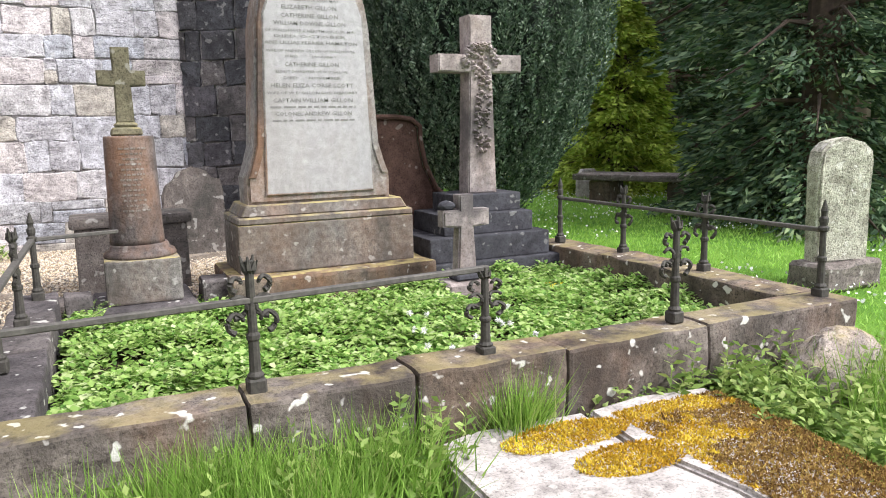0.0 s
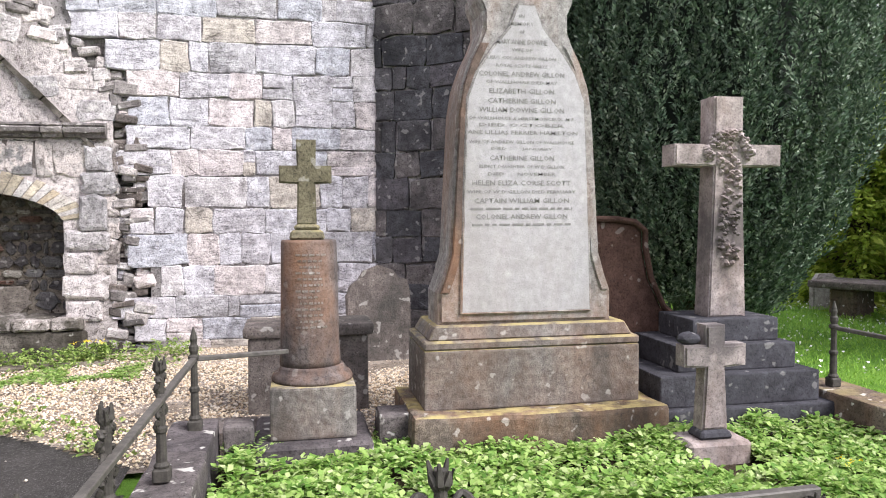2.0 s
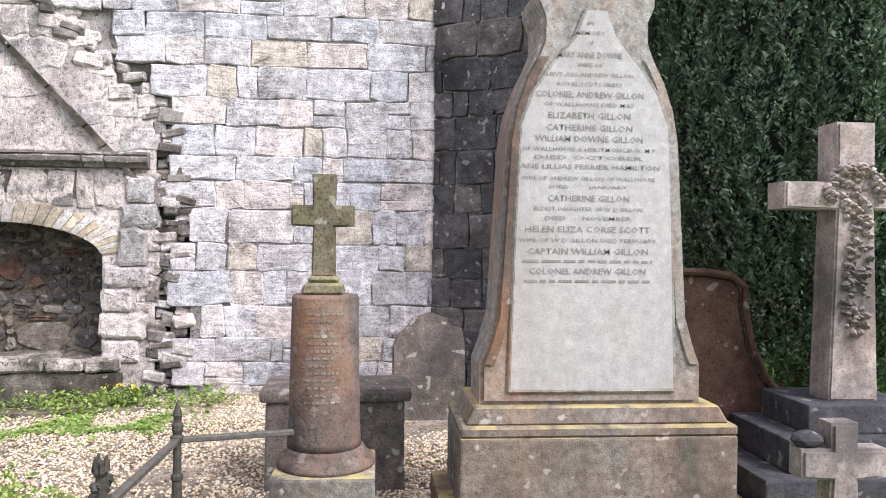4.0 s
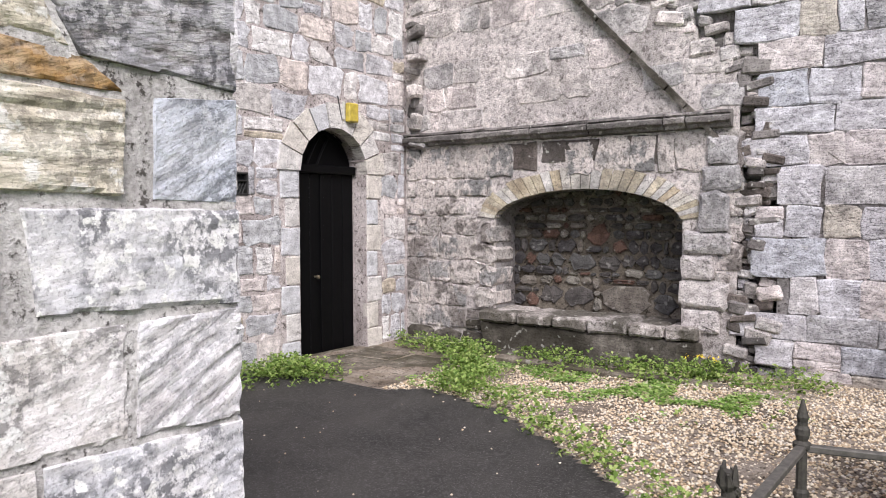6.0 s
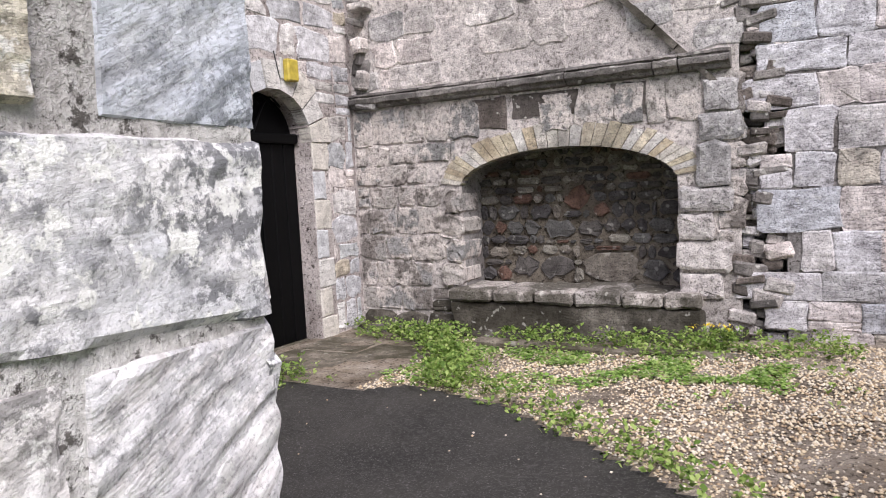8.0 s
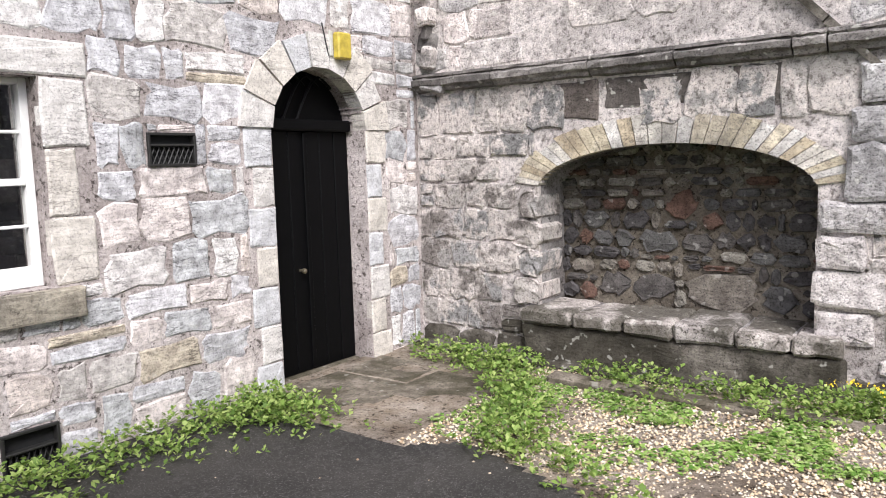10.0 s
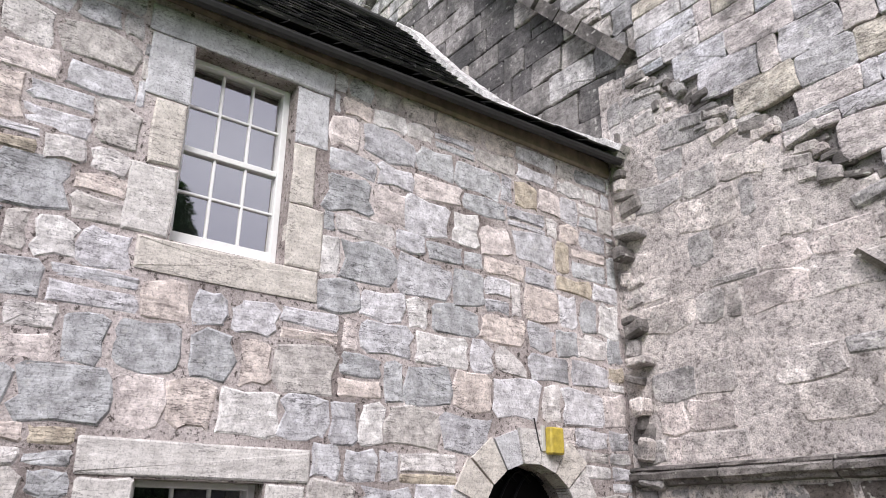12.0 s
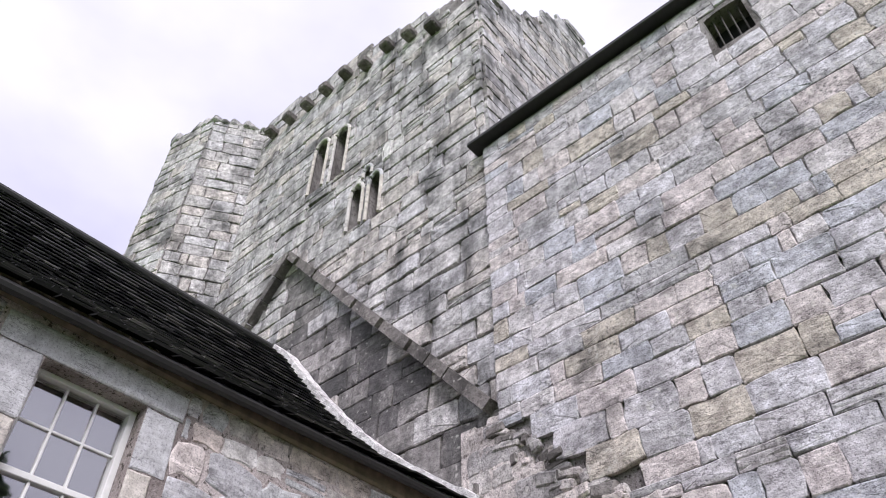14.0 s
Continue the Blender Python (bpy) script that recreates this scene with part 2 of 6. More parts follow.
M_crossB = stone("pinkish_cross_stone", [(0.321, 0.282, 0.264)], spots=0.4, dark=(0.07, 0.065, 0.065), dark_at=(0.47, 0.62), pale=0.1, layers=0.0, rough_bump=0.3, rust=0.2, streak=0.6)
M_headstone = stone("mottled_headstone", [(0.185, 0.160, 0.143)], spots=0.7, dark=(0.05, 0.05, 0.045), dark_at=(0.5, 0.7), pale=0.3, layers=0.0, streak=0.4)
M_red = stone("dark_red_sandstone", [(0.065, 0.038, 0.029)], spots=0.4, dark=(0.03, 0.022, 0.02), dark_at=(0.5, 0.7), pale=0.12, layers=0.0, rough_bump=0.4)
M_kerb = stone("lichened_kerb_stone", [(0.20, 0.165, 0.132), (0.165, 0.138, 0.116), (0.18, 0.155, 0.135)], spots=0.9, dark=(0.035, 0.03, 0.026), dark_at=(0.44, 0.58), pale=0.7, layers=0.1, rough_bump=0.5, rust=0.3, moss=0.35, streak=0.7)
M_kerb_dark = stone("blackened_kerb_stone", [(0.109, 0.097, 0.097), (0.133, 0.118, 0.113)], spots=0.7, dark=(0.03, 0.028, 0.03), dark_at=(0.45, 0.65), pale=0.5, layers=0.1, rough_bump=0.5)
M_lichen = stone("green_lichened_stone", [(0.464, 0.452, 0.365)], spots=0.7, dark=(0.12, 0.10, 0.07), dark_at=(0.5, 0.7), pale=0.6, rough_bump=1.2, layers=0.1)
M_boulder = stone("mossy_pinkish_boulder", [(0.36, 0.31, 0.27)], spots=0.8, dark=(0.05, 0.045, 0.04), dark_at=(0.46, 0.6), pale=0.25, rough_bump=1.0, layers=0.1, rust=0.3, moss=0.6)
M_ledger = stone("pale_ledger_stone", [(0.418, 0.389, 0.360)], spots=0.35, dark=(0.2, 0.17, 0.13), dark_at=(0.6, 0.85), pale=0.3, layers=0.0, rough_bump=0.4)
M_step = stone("worn_step_stone", [(0.23, 0.20, 0.165)], spots=0.9, dark=(0.035, 0.032, 0.016), dark_at=(0.42, 0.56), pale=0.2, layers=0.1)
M_lintel = stone("weathered_lintel_stone", [(0.604, 0.564, 0.512), (0.551, 0.551, 0.564), (0.630, 0.604, 0.578)], spots=0.25, dark_at=(0.62, 0.85), pale=0.1, layers=0.6, rough_bump=0.2, mottle=0.6)
M_sill = stone("green_stained_sill", [(0.34, 0.31, 0.25)], spots=0.3, dark_at=(0.5, 0.75), pale=0.0, layers=0.6, rough_bump=0.2)
M_corn = stone("dark_weathered_moulding", [(0.27, 0.25, 0.235), (0.20, 0.185, 0.175)], spots=0.7, dark=(0.045, 0.042, 0.04), dark_at=(0.45, 0.62), pale=0.4)
M_coping = stone("grey_mortar_fillet", [(0.743, 0.729, 0.716)], spots=0.5, dark_at=(0.55, 0.75), pale=0.2)


def mortar(name, base, light):
    m, n, l = material(name)
    a, b = noise_tex(n, l, 5, 6, 0.65), noise_tex(n, l, 55, 5, 0.75)
    col = mix(n, l, step(n, l, a, 0.3, 0.7), base, light)
    col = mix(n, l, 0.7, col, ramp(n, l, b, [(0.32, (0.35, 0.33, 0.32)), (0.6, (1, 1, 1))]), "MULTIPLY")
    st = noise_tex(n, l, 1.7, 6, 0.65, stretch=(1, 1, 0.5))
    col = mix(n, l, step(n, l, st, 0.42, 0.66), col, mix(n, l, 1.0, col, (0.42, 0.40, 0.39), "MULTIPLY"))
    c = noise_tex(n, l, 24, 6, 0.75)
    col = mix(n, l, step(n, l, c, 0.55, 0.61), col, mix(n, l, 1.0, col, (0.22, 0.21, 0.20), "MULTIPLY"))
    finish(n, l, col, 0.95, [(a, 0.6, 0.03), (c, 0.8, 0.02), (b, 0.8, 0.01)], spec=0.1)
    return m


def scabby(name, stones, lime, scab):
    """Old limewash flaking off rough stone in crisp scabs."""
    m, n, l = material(name)
    rnd = n.new("ShaderNodeObjectInfo").outputs["Random"]
    k = len(stones)
    col = ramp(n, l, rnd, [(i / k, c) for i, c in enumerate(stones)], constant=True)
    a, b, c, d = noise_tex(n, l, 3.0, 8, 0.68), noise_tex(n, l, 22, 7, 0.75), noise_tex(n, l, 75, 4, 0.75), noise_tex(n, l, 1.5, 6, 0.65)
    col = mix(n, l, step(n, l, a, 0.46, 0.51), col, lime)
    col = mix(n, l, step(n, l, d, 0.53, 0.575), col, scab)
    col = mix(n, l, 0.9, col, ramp(n, l, b, [(0.38, (0.30, 0.28, 0.27)), (0.47, (0.86, 0.85, 0.85)), (0.62, (1.12, 1.11, 1.10))]), "MULTIPLY")
    col = mix(n, l, 0.85, col, ramp(n, l, c, [(0.36, (0.22, 0.21, 0.20)), (0.46, (1, 1, 1))]), "MULTIPLY")
    finish(n, l, col, 0.95, [(a, 0.6, 0.03), (b, 0.9, 0.03), (c, 0.7, 0.01)], spec=0.1)
    return m


M_scab = scabby("flaking_limewashed_stone", [(0.34, 0.33, 0.325), (0.26, 0.255, 0.25), (0.44, 0.41, 0.385), (0.37, 0.35, 0.335), (0.52, 0.48, 0.45)], (0.66, 0.60, 0.565), (0.24, 0.215, 0.20))
M_mortar = mortar("pinkish_lime_mortar", (0.60, 0.53, 0.51), (0.76, 0.69, 0.67))
M_mortar_brown = mortar("brown_earth_mortar", (0.13, 0.11, 0.088), (0.34, 0.30, 0.245))
M_mortar_dark = mortar("dark_joint_mortar", (0.24, 0.225, 0.22), (0.50, 0.47, 0.46))
M_render = scabby("rough_grey_pink_render", [(0.58, 0.53, 0.51)], (0.74, 0.68, 0.65), (0.47, 0.43, 0.41))
M_gravelbed = mortar("gravel_bed", (0.30, 0.24, 0.18), (0.48, 0.42, 0.36))
M_soil = mortar("dark_soil", (0.045, 0.035, 0.022), (0.09, 0.07, 0.045))


def plain(name, colour, rough=0.5, metal=0.0, spec=0.5, vary=0.25, scale=20, bump=0.1):
    m, n, l = material(name)
    a = noise_tex(n, l, scale, 5, 0.65)
    dim = tuple(c * (1 - vary) for c in colour)
    col = mix(n, l, step(n, l, a, 0.35, 0.65), dim, colour)
    finish(n, l, col, rough, [(a, bump, 0.004)], metal, spec)
    return m


M_black_paint = plain("black_door_paint", (0.0025, 0.0025, 0.003), 0.5, spec=0.12, vary=0.4)
M_iron = plain("weathered_iron", (0.062, 0.056, 0.046), 0.75, 0.2, vary=0.55, scale=45, bump=0.5)
M_rail = plain("grey_painted_rail", (0.115, 0.105, 0.092), 0.65, 0.2, vary=0.5, scale=30, bump=0.4)
M_white = plain("white_sash_paint", (0.80, 0.79, 0.77), 0.4, vary=0.08)
M_yellow = plain("faded_yellow_plastic", (0.55, 0.42, 0.06), 0.5, vary=0.35)
M_pale_plate = plain("pale_grey_plate", (0.55, 0.54, 0.50), 0.6)
M_gutter = plain("black_gutter", (0.018, 0.017, 0.016), 0.6, vary=0.4)
M_soffit = plain("brown_stained_eaves_course", (0.26, 0.205, 0.155), 0.9, vary=0.4, scale=8)
# near-black stands in for shade inside rooms, vents and openings
M_dark = plain("interior_shade", (0.012, 0.012, 0.013), 0.9)
M_letter = plain("dark_lettering", (0.205, 0.197, 0.185), 0.9)
M_metal = plain("dull_brass", (0.4, 0.35, 0.25), 0.4, 0.9)
M_bark = plain("brown_bark", (0.10, 0.07, 0.05), 0.95, vary=0.5, scale=12, bump=0.8)


def glass():
    m, n, l = material("window_glass")
    g = n.new("ShaderNodeBsdfGlossy")
    g.inputs["Roughness"].default_value = 0.02
    d = n.new("ShaderNodeBsdfTransparent")
    fr = n.new("ShaderNodeFresnel")
    fr.inputs["IOR"].default_value = 4.6
    mx = n.new("ShaderNodeMixShader")
    o = n.new("ShaderNodeOutputMaterial")
    l.new(fr.outputs[0], mx.inputs[0])
    l.new(d.outputs[0], mx.inputs[1])
    l.new(g.outputs[0], mx.inputs[2])
    l.new(mx.outputs[0], o.inputs[0])
    return m


M_glass = glass()


def island_mat(name, stops, rough=0.6, spec=0.3, trans=0.0, patch=None):
    """Leaves, blades and pebbles: a colour for each one."""
    m, n, l = material(name)
    col = ramp(n, l, n.new("ShaderNodeNewGeometry").outputs["Random Per Island"], stops)
    if patch:
        col = mix(n, l, step(n, l, noise_tex(n, l, patch[0], 4, 0.6), 0.38, 0.62), col, mix(n, l, 1.0, col, patch[1], "MULTIPLY"))
    b = finish(n, l, col, rough, spec=spec)
    if trans:
        t = n.new("ShaderNodeBsdfTranslucent")
        l.new(col, t.inputs[0])
        mx = n.new("ShaderNodeMixShader")
        mx.inputs[0].default_value = trans
        o = [q for q in n if q.type == "OUTPUT_MATERIAL"][0]
        l.new(b.outputs[0], mx.inputs[1])
        l.new(t.outputs[0], mx.inputs[2])
        l.new(mx.outputs[0], o.inputs[0])
    return m


M_grass = island_mat("meadow_grass", [(0, (0.11, 0.22, 0.028)), (0.5, (0.21, 0.36, 0.055)), (0.85, (0.31, 0.47, 0.10)), (1, (0.34, 0.36, 0.14))], trans=0.35)
M_lawn = island_mat("bright_lawn", [(0, (0.19, 0.37, 0.05)), (0.5, (0.31, 0.54, 0.09)), (1, (0.45, 0.65, 0.16))], trans=0.35, patch=(0.7, (0.75, 0.8, 0.6)))
M_cover = island_mat("ground_cover_leaf", [(0, (0.11, 0.24, 0.04)), (0.35, (0.29, 0.46, 0.11)), (0.75, (0.46, 0.60, 0.20)), (1, (0.60, 0.68, 0.36))], trans=0.42, patch=(3, (0.7, 0.75, 0.6)))
M_weed = island_mat("weed_leaf", [(0, (0.09, 0.16, 0.03)), (0.5, (0.22, 0.33, 0.07)), (1, (0.42, 0.50, 0.17))], trans=0.38)
# the patch puts depth shade between the tufts into the needle colour
M_yew = island_mat("dark_yew_needles", [(0, (0.03, 0.058, 0.034)), (0.4, (0.085, 0.14, 0.085)), (0.8, (0.19, 0.26, 0.17)), (1, (0.40, 0.47, 0.35))], 0.5, trans=0.15, patch=(11, (0.36, 0.40, 0.36)))
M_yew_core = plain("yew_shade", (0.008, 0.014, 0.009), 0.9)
M_fir = island_mat("dark_fir_needles", [(0, (0.024, 0.05, 0.024)), (0.6, (0.07, 0.125, 0.058)), (1, (0.19, 0.25, 0.11))], 0.6, trans=0.15)
# leaf colour raised: the sunlight on the bushes is put into it
M_bush = island_mat("sunlit_bush_leaf", [(0, (0.16, 0.24, 0.03)), (0.5, (0.34, 0.46, 0.06)), (1, (0.55, 0.62, 0.12))], 0.6, trans=0.3)
M_wood = island_mat("far_wood_leaf", [(0, (0.02, 0.04, 0.015)), (0.6, (0.05, 0.085, 0.03)), (1, (0.12, 0.17, 0.06))], 0.7, trans=0.2)
M_moss = island_mat("yellow_moss", [(0, (0.36, 0.22, 0.04)), (0.35, (0.58, 0.43, 0.05)), (0.75, (0.78, 0.62, 0.06)), (1, (0.82, 0.72, 0.14))], 1.0, spec=0.02, trans=0.25, patch=(4, (0.72, 0.58, 0.5)))
M_moss_brown = island_mat("brown_moss", [(0, (0.16, 0.09, 0.035)), (0.45, (0.30, 0.19, 0.07)), (0.85, (0.44, 0.30, 0.09)), (1, (0.58, 0.46, 0.12))], 1.0, spec=0.02, trans=0.15, patch=(7, (0.6, 0.55, 0.55)))
M_pebble = island_mat("pinkish_gravel", [(0, (0.33, 0.235, 0.15)), (0.3, (0.56, 0.44, 0.30)), (0.6, (0.64, 0.54, 0.40)), (0.85, (0.72, 0.64, 0.53)), (1, (0.42, 0.38, 0.33))], 0.85)
M_daisy = island_mat("white_petal", [(0, (0.75, 0.75, 0.72)), (1, (0.85, 0.85, 0.80))], 0.7)
M_dandelion = island_mat("yellow_petal", [(0, (0.70, 0.50, 0.02)), (1, (0.80, 0.62, 0.03))], 0.7)
M_slate = island_mat("dark_slate", [(0, (0.02, 0.02, 0.021)), (0.6, (0.05, 0.049, 0.05)), (0.95, (0.095, 0.09, 0.085)), (1, (0.22, 0.21, 0.20))], 0.75, patch=(3, (0.7, 0.72, 0.66)))


def asphalt():
    m, n, l = material("worn_asphalt")
    a, b, c = noise_tex(n, l, 1.6, 5), noise_tex(n, l, 90, 4, 0.8), noise_tex(n, l, 30, 6, 0.8)
    col = mix(n, l, step(n, l, a, 0.3, 0.7), (0.030, 0.028, 0.026), (0.060, 0.055, 0.050))
    col = mix(n, l, step(n, l, b, 0.57, 0.66), col, (0.22, 0.21, 0.20))
    col = mix(n, l, step(n, l, c, 0.52, 0.64), col, (0.085, 0.08, 0.076))
    finish(n, l, col, 0.85, [(b, 0.9, 0.01), (c, 0.6, 0.02)], spec=0.2)
    return m


M_asphalt = asphalt()


def turf():
    m, n, l = material("turf")
    a, b = noise_tex(n, l, 2.0, 5), noise_tex(n, l, 60, 4, 0.7)
    col = mix(n, l, step(n, l, a, 0.35, 0.65), (0.11, 0.24, 0.035), (0.18, 0.34, 0.05))
    col = mix(n, l, 0.6, col, ramp(n, l, b, [(0.3, (0.4, 0.4, 0.4)), (0.65, (1, 1, 1))]), "MULTIPLY")
    finish(n, l, col, 0.95, [(b, 0.8, 0.03)], spec=0.1)
    return m


M_turf = turf()

# ---- building blocks ----


def link_mesh(name, mesh, mat, parent=None, label=""):
    ob = new(name, mesh)
    if mat:
        mesh.materials.append(mat)
    if parent:
        ob.parent = parent
    if label:
        ob["label"] = label
    return ob


def part(name, bm, mat, parent=None, label="", smooth=False):
    me = bpy.data.meshes.new(name)
    bmesh.ops.recalc_face_normals(bm, faces=bm.faces)
    bm.to_mesh(me)
    bm.free()
    if smooth:
        me.polygons.foreach_set("use_smooth", [True] * len(me.polygons))
    return link_mesh(name, me, mat, parent, label)


def raw(name, verts, faces, mat, parent=None, label=""):
    me = bpy.data.meshes.new(name)
    me.from_pydata([tuple(v) for v in verts], [], faces)
    me.update()
    return link_mesh(name, me, mat, parent, label)


def thing(name, loc, label, category, group="", kind=""):
    e = new(name)
    e.empty_display_size = 0.1
    e.location = loc
    return tagged(e, label, category, group, kind)


def block(x0, x1, y0, y1, z0, z1, bevel=0.012, bm=None, taper=0.0, seg=1):
    """A box with worn, bevelled edges; taper draws its top in."""
    own = bmesh.new()
    r = bmesh.ops.create_cube(own, size=1)
    cx, cy = (x0 + x1) / 2, (y0 + y1) / 2
    for v in r["verts"]:
        k = 1 - taper if v.co.z > 0 else 1
        v.co = Vector((cx + v.co.x * (x1 - x0) * k, cy + v.co.y * (y1 - y0) * k, z0 + (v.co.z + 0.5) * (z1 - z0)))
    if bevel:
        bmesh.ops.bevel(own, geom=own.edges[:], offset=bevel, segments=seg, affect="EDGES", profile=0.6)
    if bm is None:
        return own
    join(bm, own)
    return bm


def join(bm, other):
    vs = [bm.verts.new(v.co) for v in other.verts]
    other.verts.index_update()
    for f in other.faces:
        bm.faces.new([vs[v.index] for v in f.verts])
    other.free()


def lathe(profile, seg=24, at=(0, 0, 0)):
    bm = bmesh.new()
    rings = []
    for r, z in profile:
        rings.append([bm.verts.new((at[0] + r * math.cos(2 * math.pi * i / seg), at[1] + r * math.sin(2 * math.pi * i / seg), at[2] + z)) for i in range(seg)])
    for a, b in zip(rings, rings[1:]):
        for i in range(seg):
            bm.faces.new((a[i], a[(i + 1) % seg], b[(i + 1) % seg], b[i]))
    bm.faces.new(rings[0][::-1])
    bm.faces.new(rings[-1])
    return bm


def slab(outline, y0, y1, bevel=0.012):
    """An outline in x and z drawn out from y0 to y1."""
    bm = bmesh.new()
    f = bm.faces.new([bm.verts.new((x, y0, z)) for x, z in outline])
    r = bmesh.ops.extrude_face_region(bm, geom=[f])
    for v in r["geom"]:
        if isinstance(v, bmesh.types.BMVert):
            v.co.y = y1
    bmesh.ops.recalc_face_normals(bm, faces=bm.faces)
    if bevel:
        bmesh.ops.bevel(bm, geom=[e for e in bm.edges if len(e.link_faces) == 2 and e.calc_face_angle() > 0.5 and abs(e.verts[0].co.y - e.verts[1].co.y) < 1e-5], offset=bevel, segments=2, affect="EDGES")
    return bm


def roughen(bm, amount, scale, cuts=0):
    if cuts:
        bmesh.ops.subdivide_edges(bm, edges=bm.edges[:], cuts=cuts, use_grid_fill=True)
    for v in bm.verts:
        v.co += noise.noise_vector(v.co * scale) * amount
    return bm


def tube(points, r, seg=8, bm=None):
    bm = bm or bmesh.new()
    rings = []
    pts = [Vector(p) for p in points]
    for i, p in enumerate(pts):
        d = (pts[min(i + 1, len(pts) - 1)] - pts[max(i - 1, 0)]).normalized()
        side = d.cross(Vector((0, 0, 1)) if abs(d.z) < 0.9 else Vector((1, 0, 0))).normalized()
        up = side.cross(d)
        rr = r[i] if isinstance(r, (list, tuple)) else r
        rings.append([bm.verts.new(p + side * rr * math.cos(2 * math.pi * k / seg) + up * rr * math.sin(2 * math.pi * k / seg)) for k in range(seg)])
    for a, b in zip(rings, rings[1:]):
        for k in range(seg):
            bm.faces.new((a[k], a[(k + 1) % seg], b[(k + 1) % seg], b[k]))
    bm.faces.new(rings[0][::-1])
    bm.faces.new(rings[-1])
    return bm


# a wall's frame: origin, the way along it (u); v is up; d stands out of it
def wall_frame(ox, oy, ux, uy):
    u = Vector((ux, uy, 0)).normalized()
    d = u.cross(Vector((0, 0, 1)))
    o = Vector((ox, oy, 0))
    return lambda uu, vv, dd: o + u * uu + Vector((0, 0, vv)) + d * dd


def subtract(rect, hole, least=0.05):
    a, b, c, d = rect
    e, f, g, h = hole
    if a >= f or b <= e or c >= h or d <= g:
        return [rect]
    out = []
    if a < e:
        out.append((a, e, c, d))
    if b > f:
        out.append((f, b, c, d))
    m, k = max(a, e), min(b, f)
    if c < g:
        out.append((m, k, c, g))
    if d > h:
        out.append((m, k, h, d))
    return [r for r in out if r[1] - r[0] > least and r[3] - r[2] > least]


def courses(rng, u0, u1, v0, v1, hs, ws, holes=(), keep=None, split=0.0):
    rects, v = [], v0
    while v < v1 - 0.02:
        h = rng.uniform(*hs)
        if v1 - v - h < hs[0] * 0.7:
            h = v1 - v
        u = u0 - rng.uniform(0, ws[0])
        while u < u1:
            w = rng.uniform(*ws)
            if rng.random() < 0.12:
                w *= 0.5
            r = (max(u, u0), min(u + w, u1), v, v + h)
            u += w
            if r[1] - r[0] < 0.05:
                continue
            if rng.random() < split and h > 0.16:
                k = rng.uniform(0.35, 0.65)
                found = [(r[0], r[1], r[2], r[2] + h * k), (r[0], r[1], r[2] + h * k, r[3])]
            else:
                found = [r]
            for hole in holes:
                found = [q for p in found for q in subtract(p, hole)]
            rects += [p for p in found if keep is None or keep((p[0] + p[1]) / 2, (p[2] + p[3]) / 2)]
        v += h
    return rects


def stone_geom(rng, place, rect, proud, joint, rough, d0=0.0, round_=0.25, back=-0.05, jag=1.0, soft=0.012):
    """Corners and faces of one hewn stone: an uneven outline, worn arrises and a bulging face."""
    a, b, c, d = rect
    a, b, c, d = a + joint, b - joint, c + joint, d - joint
    w, h = b - a, d - c
    k = min(w, h) * round_ * 0.5
    j = min(w, h) * 0.07 * jag
    ring = [(a + k, c), ((a + b) / 2, c), (b - k, c), (b, c + k), (b, (c + d) / 2), (b, d - k), (b - k, d), ((a + b) / 2, d), (a + k, d), (a, d - k), (a, (c + d) / 2), (a, c + k)]
    ring = [(x + rng.uniform(-j, j), y + rng.uniform(-j, j)) for x, y in ring]
    cx, cy = (a + b) / 2 + rng.uniform(-0.15, 0.15) * w, (c + d) / 2 + rng.uniform(-0.15, 0.15) * h
    e = min(soft, min(w, h) * 0.16)
    lift = d0 + proud * rng.uniform(0.6, 1.3)
    tx, ty = rng.uniform(-1, 1) * rough, rng.uniform(-1, 1) * rough
    verts = []
    for x, y in ring:
        verts.append(place(x, y, d0 + back))
    for x, y in ring:
        verts.append(place(x, y, lift - e * 0.5))
    for x, y in ring:
        sx, sy = 1 - 2 * e / w, 1 - 2 * e / h
        px, py = (x - (a + b) / 2) * sx + (a + b) / 2, (y - (c + d) / 2) * sy + (c + d) / 2
        verts.append(place(px, py, lift + tx * (px - cx) / w + ty * (py - cy) / h + rng.uniform(-0.5, 0.5) * rough))
    verts.append(place(cx, cy, lift + rng.uniform(0, 0.5) * rough))
    m = len(ring)
    faces = []
    for r in range(2):
        for i in range(m):
            n2 = (i + 1) % m
            faces.append((r * m + i, r * m + n2, (r + 1) * m + n2, (r + 1) * m + i))
    faces += [(2 * m + i, 2 * m + (i + 1) % m, 3 * m) for i in range(m)]
    return verts, faces


def lay_stones(wall, place, rects, mat, mat_rest, rng, proud=0.02, joint=0.008, rough=0.012, d0=0.0, near=None, name="stone", limit=290, round_=0.25, jag=1.0):
    """The stones nearest to a stretch of the wall are pieces of their own, the rest one part."""
    if near:
        rects = sorted(rects, key=lambda r: ((r[0] + r[1]) / 2 - near[0]) ** 2 + ((r[2] + r[3]) / 2 - near[1]) ** 2)
    rest_v, rest_f = [], []
    for i, r in enumerate(rects):
        v, f = stone_geom(rng, place, r, proud, joint, rough, d0, round_, jag=jag)
        if i < limit and mat:
            raw(name, v, f, mat, wall)
        else:
            o = len(rest_v)
            rest_v += v
            rest_f += [tuple(q + o for q in p) for p in f]
    if rest_v:
        tagged(raw(name + "_courses", rest_v, rest_f, mat_rest, wall), kind="stuff")


